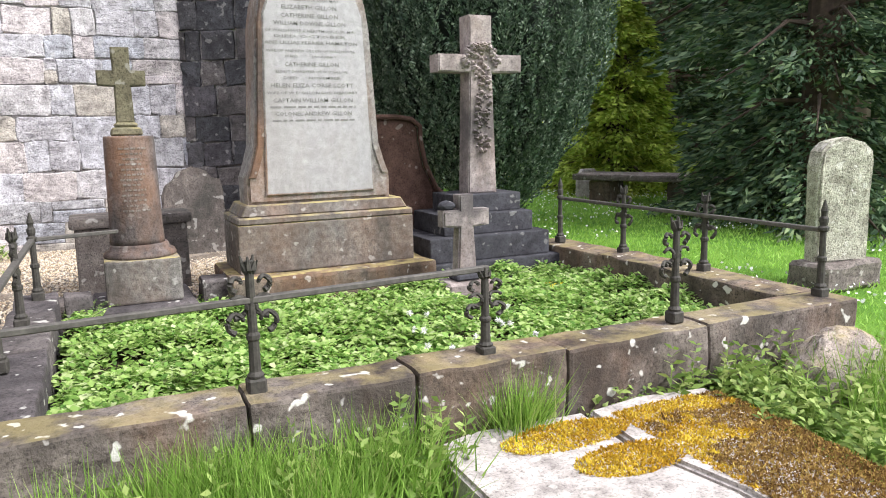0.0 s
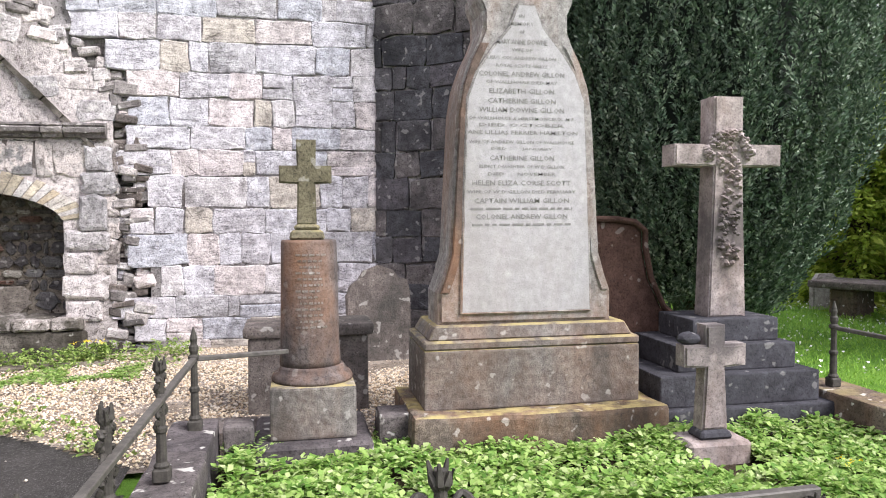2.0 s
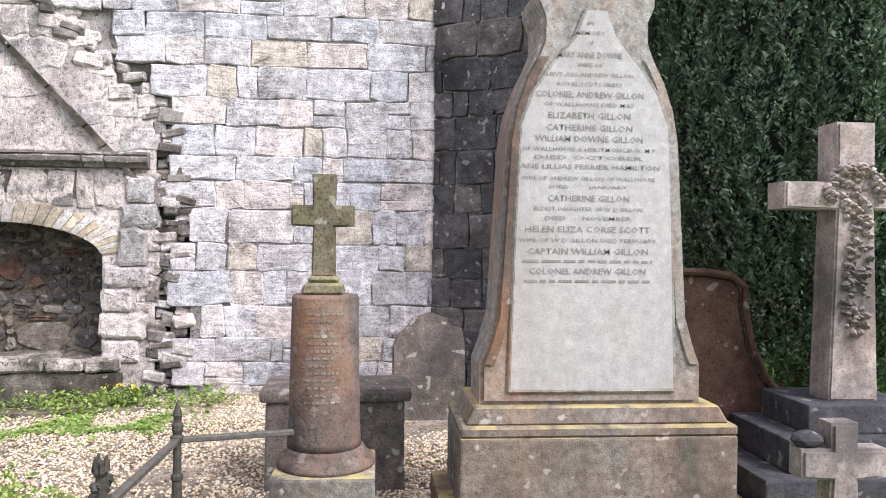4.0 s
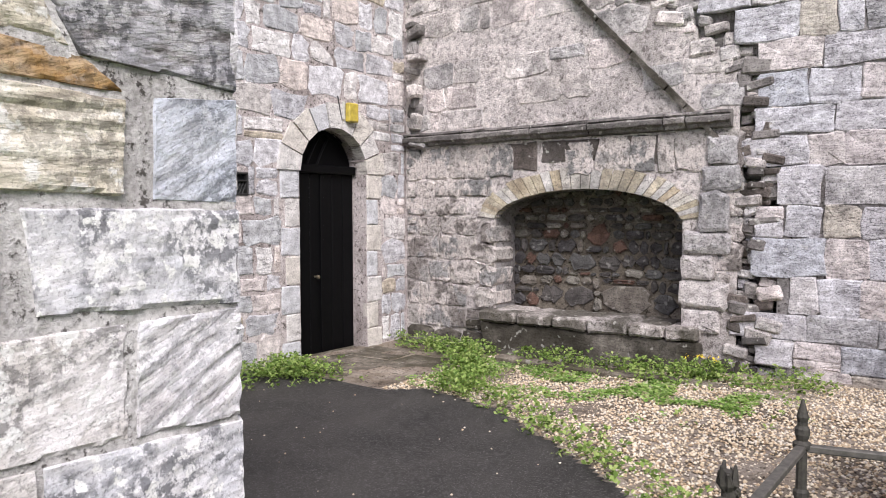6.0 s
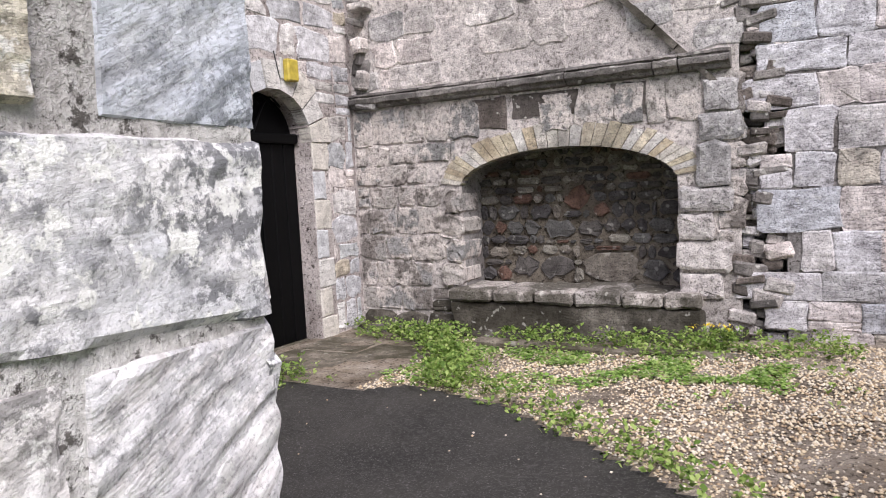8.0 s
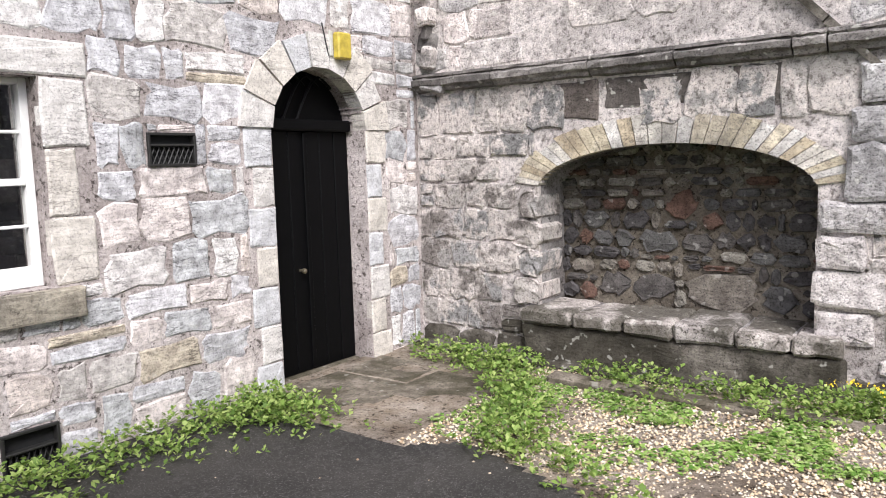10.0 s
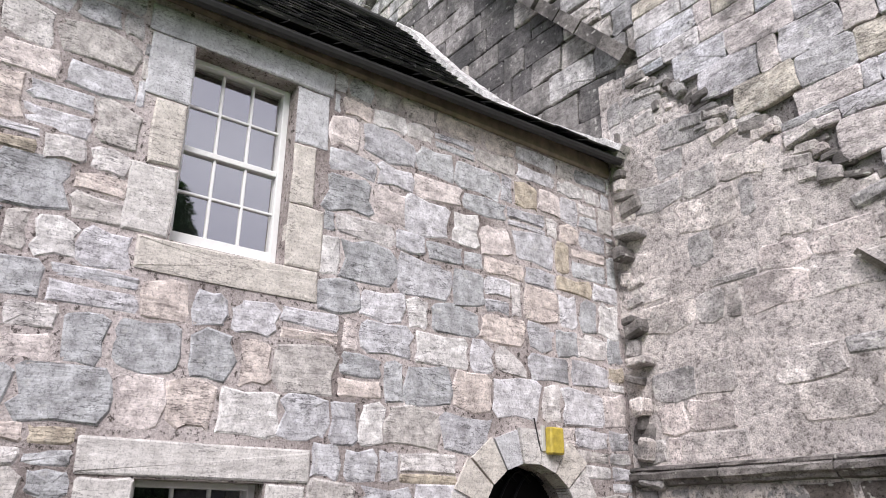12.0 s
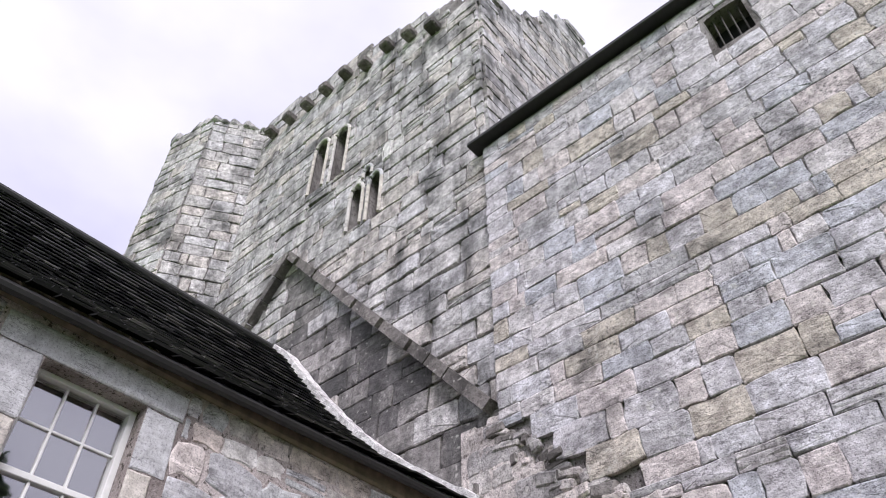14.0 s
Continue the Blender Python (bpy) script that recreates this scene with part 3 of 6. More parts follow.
def strip_wall(place, u0, u1, v0, v1, thick, openings=(), top=None, d=0.0):
    """A wall's body with openings that go through it. openings: u0, u1, v0, spring, rise (a round head when rise > 0)."""
    cuts = {u0, u1}
    for a, b, c, s, rise in openings:
        cuts |= {a, b}
        if rise:
            cuts |= {a + (b - a) * i / 64 for i in range(65)}
    if top:
        cuts |= {u0 + (u1 - u0) * i / 40 for i in range(41)}
    cuts = sorted(cuts)
    bm = bmesh.new()
    for a, b in zip(cuts, cuts[1:]):
        mid = (a + b) / 2
        spans = [(v0, top(mid) if top else v1)]
        for oa, ob_, c, s, rise in openings:
            if oa < mid < ob_:
                h = s
                if rise:
                    t = (mid - (oa + ob_) / 2) / ((ob_ - oa) / 2)
                    h = s + rise * math.sqrt(max(0, 1 - t * t))
                spans = [q for p, q_ in spans for q in (((p, c), (h, q_)) if p < c and q_ > h else ((p, q_),))]
        for lo, hi in spans:
            p = [place(x, z, dd) for dd in (d - thick, d) for x, z in ((a, lo), (b, lo), (b, hi), (a, hi))]
            vs = [bm.verts.new(q) for q in p]
            for f in ((4, 5, 6, 7), (3, 2, 1, 0), (0, 1, 5, 4), (1, 2, 6, 5), (2, 3, 7, 6), (3, 0, 4, 7)):
                bm.faces.new([vs[i] for i in f])
    return bm


def blades(name, roots, ways, lengths, widths, mat, parent=None, sides=None, bend=0.0, kite=0.45, rng=None):
    """Many small leaves or blades in one mesh: a kite of two bent halves each."""
    rng = rng or np.random.default_rng(5)
    n = len(roots)
    ways = ways / np.linalg.norm(ways, axis=1)[:, None]
    if sides is None:
        sides = np.cross(ways, rng.normal(size=(n, 3)))
    sides = sides / np.maximum(np.linalg.norm(sides, axis=1)[:, None], 1e-6)
    L, W = np.asarray(lengths)[:, None], np.asarray(widths)[:, None]
    drop = np.array([0, 0, -1.0]) * bend * L
    p0, pm, p1 = roots, roots + ways * L * kite, roots + ways * L + drop
    co = np.stack([p0, pm + sides * W / 2, p1, pm - sides * W / 2], 1).reshape(-1, 3)
    me = bpy.data.meshes.new(name)
    me.vertices.add(4 * n)
    me.vertices.foreach_set("co", co.astype(np.float32).ravel())
    me.loops.add(4 * n)
    me.loops.foreach_set("vertex_index", np.arange(4 * n, dtype=np.int32))
    me.polygons.add(n)
    me.polygons.foreach_set("loop_start", np.arange(0, 4 * n, 4, dtype=np.int32))
    me.polygons.foreach_set("loop_total", np.full(n, 4, dtype=np.int32))
    me.update(calc_edges=True)
    return link_mesh(name, me, mat, parent)


# ---- ground ----
def sstep(t):
    t = min(max(t, 0), 1)
    return t * t * (3 - 2 * t)


def gz(x, y):
    return 0.20 + 0.07 * sstep((y - 1.5) / 3) + 0.10 * sstep((x + 3.4) / 3.4) * sstep((y - 4) / 2)


def sheet(name, x0, x1, y0, y1, nx, ny, lift, mat, keep=None, wob=0.0):
    bm = bmesh.new()
    g = [[bm.verts.new((x0 + (x1 - x0) * i / nx, y0 + (y1 - y0) * j / ny, 0)) for i in range(nx + 1)] for j in range(ny + 1)]
    for row in g:
        for v in row:
            v.co.z = gz(v.co.x, v.co.y) + lift + wob * noise.noise(Vector((v.co.x * 1.7, v.co.y * 1.7, 3)))
    for j in range(ny):
        for i in range(nx):
            c = (g[j][i].co + g[j + 1][i + 1].co) / 2
            if keep is None or keep(c.x, c.y):
                bm.faces.new((g[j][i], g[j][i + 1], g[j + 1][i + 1], g[j + 1][i]))
    bmesh.ops.delete(bm, geom=[v for v in bm.verts if not v.link_faces], context="VERTS")
    return part(name, bm, mat)


def far_ground():
    bm = bmesh.new()
    bmesh.ops.create_grid(bm, x_segments=60, y_segments=60, size=1)
    for v in bm.verts:
        x, y = v.co.x, v.co.y
        v.co = Vector((math.copysign(abs(x) ** 3, x) * 400, 5 + math.copysign(abs(y) ** 3, y) * 400, 0))
        v.co.z = gz(v.co.x, v.co.y) - 0.03 - 0.02 * min(1, abs(v.co.x) / 10)
    return part("ground", bm, M_turf)


tagged(far_ground(), "green grassy churchyard turf reaching the trees", "ground", kind="structure")


def asphalt_edge(x):
    # the curved border between the path and the gravel
    pts = [(-5.0, 7.2), (-3.7, 7.25), (-3.45, 7.45), (-2.6, 7.2), (-1.8, 6.62), (-1.0, 5.95), (-0.55, 5.5), (-0.35, 3.0), (-0.3, -4)]
    for (a, b), (c, d) in zip(pts, pts[1:]):
        if x <= c:
            return b + (d - b) * (x - a) / (c - a)
    return -9


tagged(sheet("path", -5.3, -0.3, 1.2, 7.6, 100, 120, 0.015, M_asphalt, lambda x, y: y < asphalt_edge(x) + 0.05 * noise.noise(Vector((x * 5, y * 5, 0))), 0.01),
       "dark worn asphalt path with pale grit", "path", kind="structure")
tagged(sheet("gravel_yard", -5.3, 3.6, 5.45, 9.5, 100, 50, 0.006, M_gravelbed, lambda x, y: y > asphalt_edge(x) - 0.05, 0.02),
       "pinkish gravel yard before the old wall", "gravel", kind="structure")

# ---- the house with the black door ----
LX = -5.2
house = wall_frame(LX, 0, 0, 1)
rng = random.Random(3)
DOOR = (7.65, 8.63, 0.1, 2.18, 0.47)
W1, W2 = (5.33, 6.05, 1.28, 2.43, 0), (5.33, 6.05, 3.75, 5.08, 0)
VENT = (6.67, 7.01, 1.93, 2.14, 0)
VENT2 = (5.69, 6.0, 0.25, 0.53, 0)
wall_west = tagged(part("wall_west", strip_wall(house, 3.4, 9.36, -0.2, 5.5, 0.55, [DOOR, W1, W2, VENT, VENT2]), M_mortar), "grey rubble stone wall of the low house", "wall", kind="structure")
holes = [(7.40, 8.88, 0, 2.195), (5.03, 6.33, 2.43, 2.63), (5.03, 5.33, 1.28, 2.43), (6.05, 6.33, 1.28, 2.43), (5.33, 6.05, 1.28, 2.43), (5.2, 6.18, 1.12, 1.28),
         (5.03, 6.33, 5.08, 5.28), (5.08, 5.33, 3.75, 5.08), (6.05, 6.3, 3.75, 5.08), (5.33, 6.05, 3.75, 5.08), (5.15, 6.3, 3.54, 3.75), VENT[:4], VENT2[:4]]
lay_stones(wall_west, house, courses(rng, 3.5, 9.3, 0.1, 5.32, (0.16, 0.31), (0.2, 0.50), holes, lambda u, v: v < 2.1 or ((u - 8.14) / 0.80) ** 2 + ((v - 2.18) / 0.78) ** 2 > 1, split=0.12), M_house, M_house_far, rng, proud=0.006, joint=0.010, rough=0.007, near=(6.8, 2.6), limit=280, jag=1.7)
# dressed surrounds of door and windows
sur = []
for i in range(7):
    z0, z1 = 0.2 + i * 0.285, 0.2 + (i + 1) * 0.285
    sur += [(7.40 + (0.06 if i % 2 else 0), 7.65, z0, z1), (8.63, 8.88 - (0.06 if i % 2 else 0), z0, z1)]
for w in (W1, W2):
    k = (w[3] - w[2]) / 3
    for i in range(3):
        sur += [(w[0] - 0.28 + 0.08 * (i % 2), w[0], w[2] + i * k, w[2] + (i + 1) * k), (w[1], w[1] + 0.26 - 0.08 * (i % 2), w[2] + i * k, w[2] + (i + 1) * k)]
sur += [(5.03, 6.33, 2.43, 2.63), (5.03, 6.33, 5.08, 5.28), (5.15, 6.3, 3.54, 3.75)]
for r in sur:
    v, f = stone_geom(rng, house, r, 0.012, 0.005, 0.006, round_=0.08, jag=0.5)
    raw("dressed_stone", v, f, M_lintel, wall_west)


def arch_ring(wall, place, cu, spring, half, rise, inner, outer, count, mat, name, rng, proud=0.025, a0=0.0, a1=math.pi, d0=0.0):
    for i in range(count):
        t0, t1 = a0 + (a1 - a0) * (i + 0.04) / count, a0 + (a1 - a0) * (i + 0.96) / count
        o = outer * rng.uniform(0.9, 1.1)
        pr = proud * rng.uniform(0.7, 1.3)
        pts = []
        for dd in (d0 - 0.12, d0 + pr):
            for t, e in ((t0, inner), (t1, inner), (t1, o), (t0, o)):
                pts.append(place(cu + (half + e) * math.cos(t), spring + (rise + e) * math.sin(t), dd))
        raw(name, pts, [(4, 5, 6, 7), (3, 2, 1, 0), (0, 1, 5, 4), (1, 2, 6, 5), (2, 3, 7, 6), (3, 0, 4, 7)], mat, wall)


arch_ring(wall_west, house, 8.14, 2.18, 0.49, 0.47, 0.0, 0.27, 9, M_lintel, "voussoir", rng)
raw("sill_stone", *stone_geom(rng, house, (5.18, 6.2, 1.10, 1.28), 0.06, 0.004, 0.01, round_=0.1, back=-0.12, jag=0.4), M_sill, wall_west, "green-stained stone sill")


def sash_window(name, y0, y1, z0, z1, cols, rows):
    w = thing(name, (LX - 0.14, (y0 + y1) / 2, z0), "white-painted timber sash window with twelve panes", "window", kind="structure")
    w.matrix_world.translation = w.location
    o = Vector(w.location)

    def p(nm, x0, x1, a, b, c, d, mat, label="", parent=None):
        ob = part(nm, block(x0 - o.x, x1 - o.x, a - o.y, b - o.y, c - o.z, d - o.z, 0.004), mat, w, label)
        return ob
    x = LX - 0.14
    for nm, a, b, c, d in (("frame_stile", y0, y0 + 0.045, z0, z1), ("frame_stile", y1 - 0.045, y1, z0, z1), ("frame_head", y0 + 0.045, y1 - 0.045, z1 - 0.035, z1), ("sill", y0 + 0.045, y1 - 0.045, z0, z0 + 0.05)):
        p(nm, x - 0.06, x + 0.02, a, b, c, d, M_white)
    zm = (z0 + z1) / 2 + 0.01
    p("meeting_rail", x - 0.05, x + 0.012, y0 + 0.045, y1 - 0.045, zm - 0.02, zm + 0.02, M_white)
    p("bottom_rail", x - 0.03, x + 0.004, y0 + 0.045, y1 - 0.045, z0 + 0.05, z0 + 0.115, M_white)
    ya, yb = y0 + 0.045, y1 - 0.045
    for lo, hi, dx in ((z0 + 0.115, zm - 0.02, 0.0), (zm + 0.02, z1 - 0.035, -0.012)):
        for i in range(1, cols):
            yy = ya + (yb - ya) * i / cols
            p("glazing_bar", x - 0.03 + dx, x + dx, yy - 0.009, yy + 0.009, lo, hi, M_white)
        for j in range(1, rows):
            zz = lo + (hi - lo) * j / rows
            p("glazing_bar", x - 0.028 + dx, x - 0.002 + dx, ya, yb, zz - 0.009, zz + 0.009, M_white)
        for i in range(cols):
            for j in range(rows):
                a, b = ya + (yb - ya) * i / cols, ya + (yb - ya) * (i + 1) / cols
                c, d = lo + (hi - lo) * j / rows, lo + (hi - lo) * (j + 1) / rows
                g = raw("pane", [(x - 0.018 + dx - o.x, q - o.y, s - o.z) for q, s in ((a, c), (b, c), (b, d), (a, d))], [(0, 1, 2, 3)], M_glass, w)
                g.visible_shadow = False
    return w


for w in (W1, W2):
    # flat black panel: the room's shade put into one colour
    tagged(part("room_shade_panel", block(LX - 0.30, LX - 0.28, w[0] - 0.002, w[1] + 0.002, w[2], w[3], 0), M_dark), "near-black panel close behind the panes, standing in for room shade", "room", kind="structure")
sash_window("window_1", W1[0], W1[1], W1[2], W1[3], 3, 2)
sash_window("window_2", W2[0], W2[1], W2[2], W2[3], 3, 2)
# the rooms behind the panes: a shell with their shade put into its colour
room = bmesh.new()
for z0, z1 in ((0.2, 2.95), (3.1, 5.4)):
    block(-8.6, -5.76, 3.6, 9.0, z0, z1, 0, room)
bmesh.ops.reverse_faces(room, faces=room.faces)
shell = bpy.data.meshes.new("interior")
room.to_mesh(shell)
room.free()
tagged(link_mesh("interior", shell, M_dark), "near-black shell for the unlit rooms behind the window panes", "room", kind="structure")

# door
door = thing("door_1", (LX - 0.2, 8.14, 0.27), "closed black-painted plank door under a round fanlight", "door", kind="structure")
for i in range(6):
    y = -0.49 + i * 0.98 / 6
    part("plank", block(-0.04, 0.0 + 0.003 * (i % 2), y + 0.003, y + 0.98 / 6 - 0.003, 0.0, 1.91, 0.006), M_black_paint, door)
part("transom", block(-0.05, 0.06, -0.49, 0.49, 1.91, 2.0, 0.015), M_black_paint, door)
part("bead", block(-0.03, 0.018, -0.02, 0.02, 0.02, 1.9, 0.005), M_black_paint, door)
part("threshold", block(-0.1, 0.05, -0.49, 0.49, -0.05, -0.001, 0.01), M_step, door)
kn = lathe([(0.012, 0), (0.012, 0.03), (0.022, 0.04), (0.02, 0.06), (0.005, 0.066)], 12)
for v in kn.verts:
    v.co = Vector((v.co.z, v.co.x - 0.1, v.co.y + 0.82))
part("handle", kn, M_metal, door, "small brass knob")
fan = bmesh.new()
for y0, y1 in ((-0.49, 0.06), (-0.2, 0.35), (-0.06, 0.49), (-0.35, 0.2)):
    pts = [(0.0, y0 + (y1 - y0) * i / 10, 2.0 + 0.36 * math.sin(math.pi * (0.5 if i > 5 else i / 10)) * (1 if i <= 5 else max(0, 1 - (i - 5) / 8)) * 0.95) for i in range(8)]
    tube(pts, 0.013, 6, fan)
part("tracery", fan, M_black_paint, door)
fo = [(0.475 * math.cos(math.pi * i / 20), 2.0 + 0.42 * math.sin(math.pi * i / 20)) for i in range(21)]
# pane and backing are opaque black for the dark behind the glass
raw("fanlight_pane", [(-0.03, y, z) for y, z in fo], [tuple(range(21))], M_black_paint, door).visible_shadow = False
raw("fanlight_back", [(-0.14, y * 1.02, z + 0.0) for y, z in fo], [tuple(range(21))], M_dark, door)

# vents
for (a, b, c, d, _), lab in ((VENT, "black cast-iron lattice vent grille set in the wall"), (VENT2, "black iron vent near the foot of the wall")):
    g = thing("vent_grille", (LX, (a + b) / 2, (c + d) / 2), lab, "vent")
    hw, hh = (b - a) / 2, (d - c) / 2
    # black plate for the shade behind the lattice
    part("back_plate", block(-0.06, -0.03, -hw, hw, -hh, hh, 0), M_dark, g)
    for y0, y1, z0, z1 in ((-hw, hw, hh - 0.018, hh), (-hw, hw, -hh, -hh + 0.018), (-hw, -hw + 0.018, -hh + 0.018, hh - 0.018), (hw - 0.018, hw, -hh + 0.018, hh - 0.018), (-hw + 0.018, hw - 0.018, 0.02, 0.034)):
        part("frame_bar", block(-0.03, 0.02, y0, y1, z0, z1, 0.003), M_gutter, g)
    for i in range(9):
        y = -hw + 0.03 + (2 * hw - 0.06) * i / 8
        for s in (-1, 1):
            part("lattice_bar", tube([(0.0, max(-hw, min(hw, y - s * 0.03)), -hh + 0.015), (0.0, max(-hw, min(hw, y + s * 0.03)), 0.03)], 0.004, 4), M_gutter, g)

box = thing("wall_box", (LX + 0.03, 8.33, 2.72), "faded yellow plastic box above the door", "alarm box")
part("cover", block(0.0, 0.07, -0.055, 0.09, 0.0, 0.2, 0.012), M_yellow, box)
part("back_plate", block(-0.008, 0.012, -0.09, -0.056, 0.02, 0.21, 0.004), M_pale_plate, box, "pale grey back plate")
part("cable", tube([(0.0, -0.10, 0.02), (0.004, -0.13, 0.12), (0.002, -0.16, 0.26)], 0.006, 6), M_gutter, box, "thin black cable")

# roof: eaves course, strip for the eave shade, slates, ridge
roof = thing("roof", (-5.2, 6.3, 5.5), "steep dark slate roof of the low house", "roof", kind="structure")
part("eaves_course", block(-0.3, 0.035, -2.6, 3.0, -0.17, 0.0, 0.02), M_soffit, roof, "brown stained stone eaves course")
SL_X, SL_Z = 3.92, 3.79


def roof_at(sl, y, lift=0.0):
    # a hollowed slope that flattens towards the eaves, which dip a little to the south
    return Vector((0.2 - SL_X * sl + lift * 0.7, y, SL_Z * sl - 0.03 - 0.31 * math.sin(math.pi * min(1, sl / 0.9)) + 0.035 * (y - 3.0) * (1 - sl) + lift * 0.72))


def roof_band(y0, y1, lo, hi, n, bm):
    for i in range(n):
        sa, sb = i / n, (i + 1) / n
        vs = [bm.verts.new(roof_at(q, y, lf)) for y in (y0, y1) for q, lf in ((sa, lo), (sb, lo), (sb, hi), (sa, hi))]
        for f in ((4, 5, 6, 7), (3, 2, 1, 0), (0, 1, 5, 4), (2, 3, 7, 6), (1, 2, 6, 5), (3, 0, 4, 7)):
            bm.faces.new([vs[k] for k in f])
    return bm


part("deck", roof_band(-2.9, 3.0, -0.07, -0.004, 16, bmesh.new()), M_gutter, roof)
raw("rear_slope", [(-3.72, 3.0, 3.79), (-3.72, -2.9, 3.79), (-7.6, -2.9, 0.0), (-7.6, 3.0, 0.0)], [(0, 1, 2, 3)], M_gutter, roof)
# added black tube for the overhang's shade; no board or gutter is there
part("eave_shade_strip", tube([roof_at(0, -2.9, -0.04), roof_at(0, 0, -0.04), roof_at(0, 2.98, -0.04)], 0.038, 8), M_gutter, roof, "black strip standing in for the shade under the slates")
sv, sf = [], []
rows_n = 34
for r in range(rows_n):
    y = -2.9 - rng.uniform(0, 0.15)
    s0, s1 = r / rows_n, (r + 1.25) / rows_n
    while y < 3.0:
        w = rng.uniform(0.14, 0.26)
        a, b = y + 0.004, min(y + w, 3.0) - 0.004
        lift0, lift1 = 0.036 + rng.uniform(0, 0.016), 0.012
        s0j = s0 + rng.uniform(-0.002, 0.001)
        o = len(sv)
        for q, lf, th in ((s0j, lift0, 0.014), (s1, lift1, 0.006)):
            for dz in (0, th):
                for yy in (a, b):
                    sv.append(roof_at(q, yy, lf + dz))
        sf += [(o + 2, o + 3, o + 7, o + 6), (o, o + 1, o + 3, o + 2), (o, o + 2, o + 6, o + 4), (o + 1, o + 5, o + 7, o + 3)]
        y += w
tagged(raw("slates", sv, sf, M_slate, roof), kind="stuff")
part("ridge", tube([(-3.74, -2.9, 3.82), (-3.74, 3.0, 3.82)], 0.07, 8), M_slate, roof)
part("mortar_fillet", roughen(roof_band(2.90, 3.09, 0.0, 0.12, 40, bmesh.new()), 0.022, 6), M_coping, roof, "pale mortar fillet against the old wall")

# ---- the old church wall, north side ----
BY = 9.32
north = wall_frame(0, BY, 1, 0)
rng = random.Random(11)


def slant(x):
    return 2.84 + (-1.02 - x) * 0.942


def in_ashlar(u, v):
    if v > slant(u) + 0.05 and u > -4.75:
        return True
    return u > -1.2 and v <= 3.4


HEARTH = (-3.98, -1.94, 0.70, 1.66, 0.34)
core_n = strip_wall(north, -4.75, 2.2, 6.4, 10.8, 0.9, [(-1.45, -1.0, 9.68, 10.3, 0.05)], d=-0.012)
RUBBLE = (-1.50, -1.13, 0.25, 2.72, 0)
join(core_n, strip_wall(north, -5.25, 2.2, -0.2, 6.4, 0.9, [HEARTH, RUBBLE], d=-0.06))
join(core_n, strip_wall(north, -1.52, -1.11, 0.2, 2.75, 0.3, d=-0.24))
join(core_n, strip_wall(north, -1.12, 2.2, -0.2, 6.39, 0.05, d=-0.012))
wall_north = tagged(part("wall_north", core_n, M_mortar_dark), "tall pale ashlar wall of the old church", "wall", kind="structure")
lay_stones(wall_north, north, courses(rng, -4.75, 2.2, 0.2, 10.75, (0.16, 0.34), (0.22, 0.66), [(-1.5, -0.95, 9.6, 10.4)], in_ashlar, 0.10), M_ashlar, M_ashlar_far, rng, proud=0.005, joint=0.0025, rough=0.010, near=(0.0, 2.2), round_=0.14, jag=0.9)
# rough hearth wall below the broken slant
wall_hearth = tagged(part("wall_hearth", strip_wall(north, -5.25, -1.45, -0.2, 6.4, 0.045, [HEARTH], top=lambda u: max(2.6, min(6.4, slant(u) - 0.24 - 0.1 * noise.noise(Vector((u * 3, 1, 0))))), d=-0.012), M_render), "rough rendered stone wall with an arched recess", "wall", kind="structure")


def in_hearth(u, v):
    if v > slant(u) - 0.36 or u > -1.42:
        return False
    e = ((u + 2.96) / 1.32) ** 2 + (max(v - 1.66, 0) / 0.62) ** 2
    return e > 1 or v < 0.72


hearth_holes = [(-4.0, -1.92, 0.35, 2.0), (-5.2, -1.5, 2.5, 2.68)]
low = courses(rng, -5.18, -1.4, 0.2, 2.5, (0.17, 0.30), (0.2, 0.40), hearth_holes, in_hearth, 0.02)
lay_stones(wall_hearth, north, [r for r in low if r[3] > 0.62 and (r[0] < -4.1 or rng.random() < 0.5)], M_scab, M_scab, rng, proud=0.007, joint=0.009, rough=0.014, name="hearth_stone", round_=0.25, jag=1.2)
lay_stones(wall_hearth, north, [r for r in low if r[3] <= 0.62], M_mossy, M_mossy, rng, proud=0.012, joint=0.010, rough=0.012, name="damp_stone", round_=0.4, jag=1.5)
lay_stones(wall_hearth, north, courses(rng, -5.18, -1.4, 2.68, 6.3, (0.2, 0.34), (0.25, 0.6), (), lambda u, v: in_hearth(u, v) and rng.random() < 0.5, 0.1), M_hearth, M_hearth, rng, proud=-0.004, joint=0.010, rough=0.006, name="hearth_stone", round_=0.3, jag=1.5)
arch_ring(wall_hearth, north, -2.96, 1.66, 1.02, 0.34, 0.0, 0.21, 30, M_vouss, "voussoir", rng, proud=0.004, a0=0.12, a1=math.pi - 0.12)
for u0_, u1_, z0_, z1_ in ((-3.86, -3.44, 2.20, 2.50), (-3.40, -2.74, 2.28, 2.50), (-2.62, -2.42, 2.26, 2.50), (-2.40, -2.12, 2.22, 2.50)):
    raw("smoked_stone", *stone_geom(rng, north, (u0_, u1_, z0_, z1_), -0.002, 0.004, 0.010, round_=0.12, jag=0.8), M_smoked, wall_hearth)
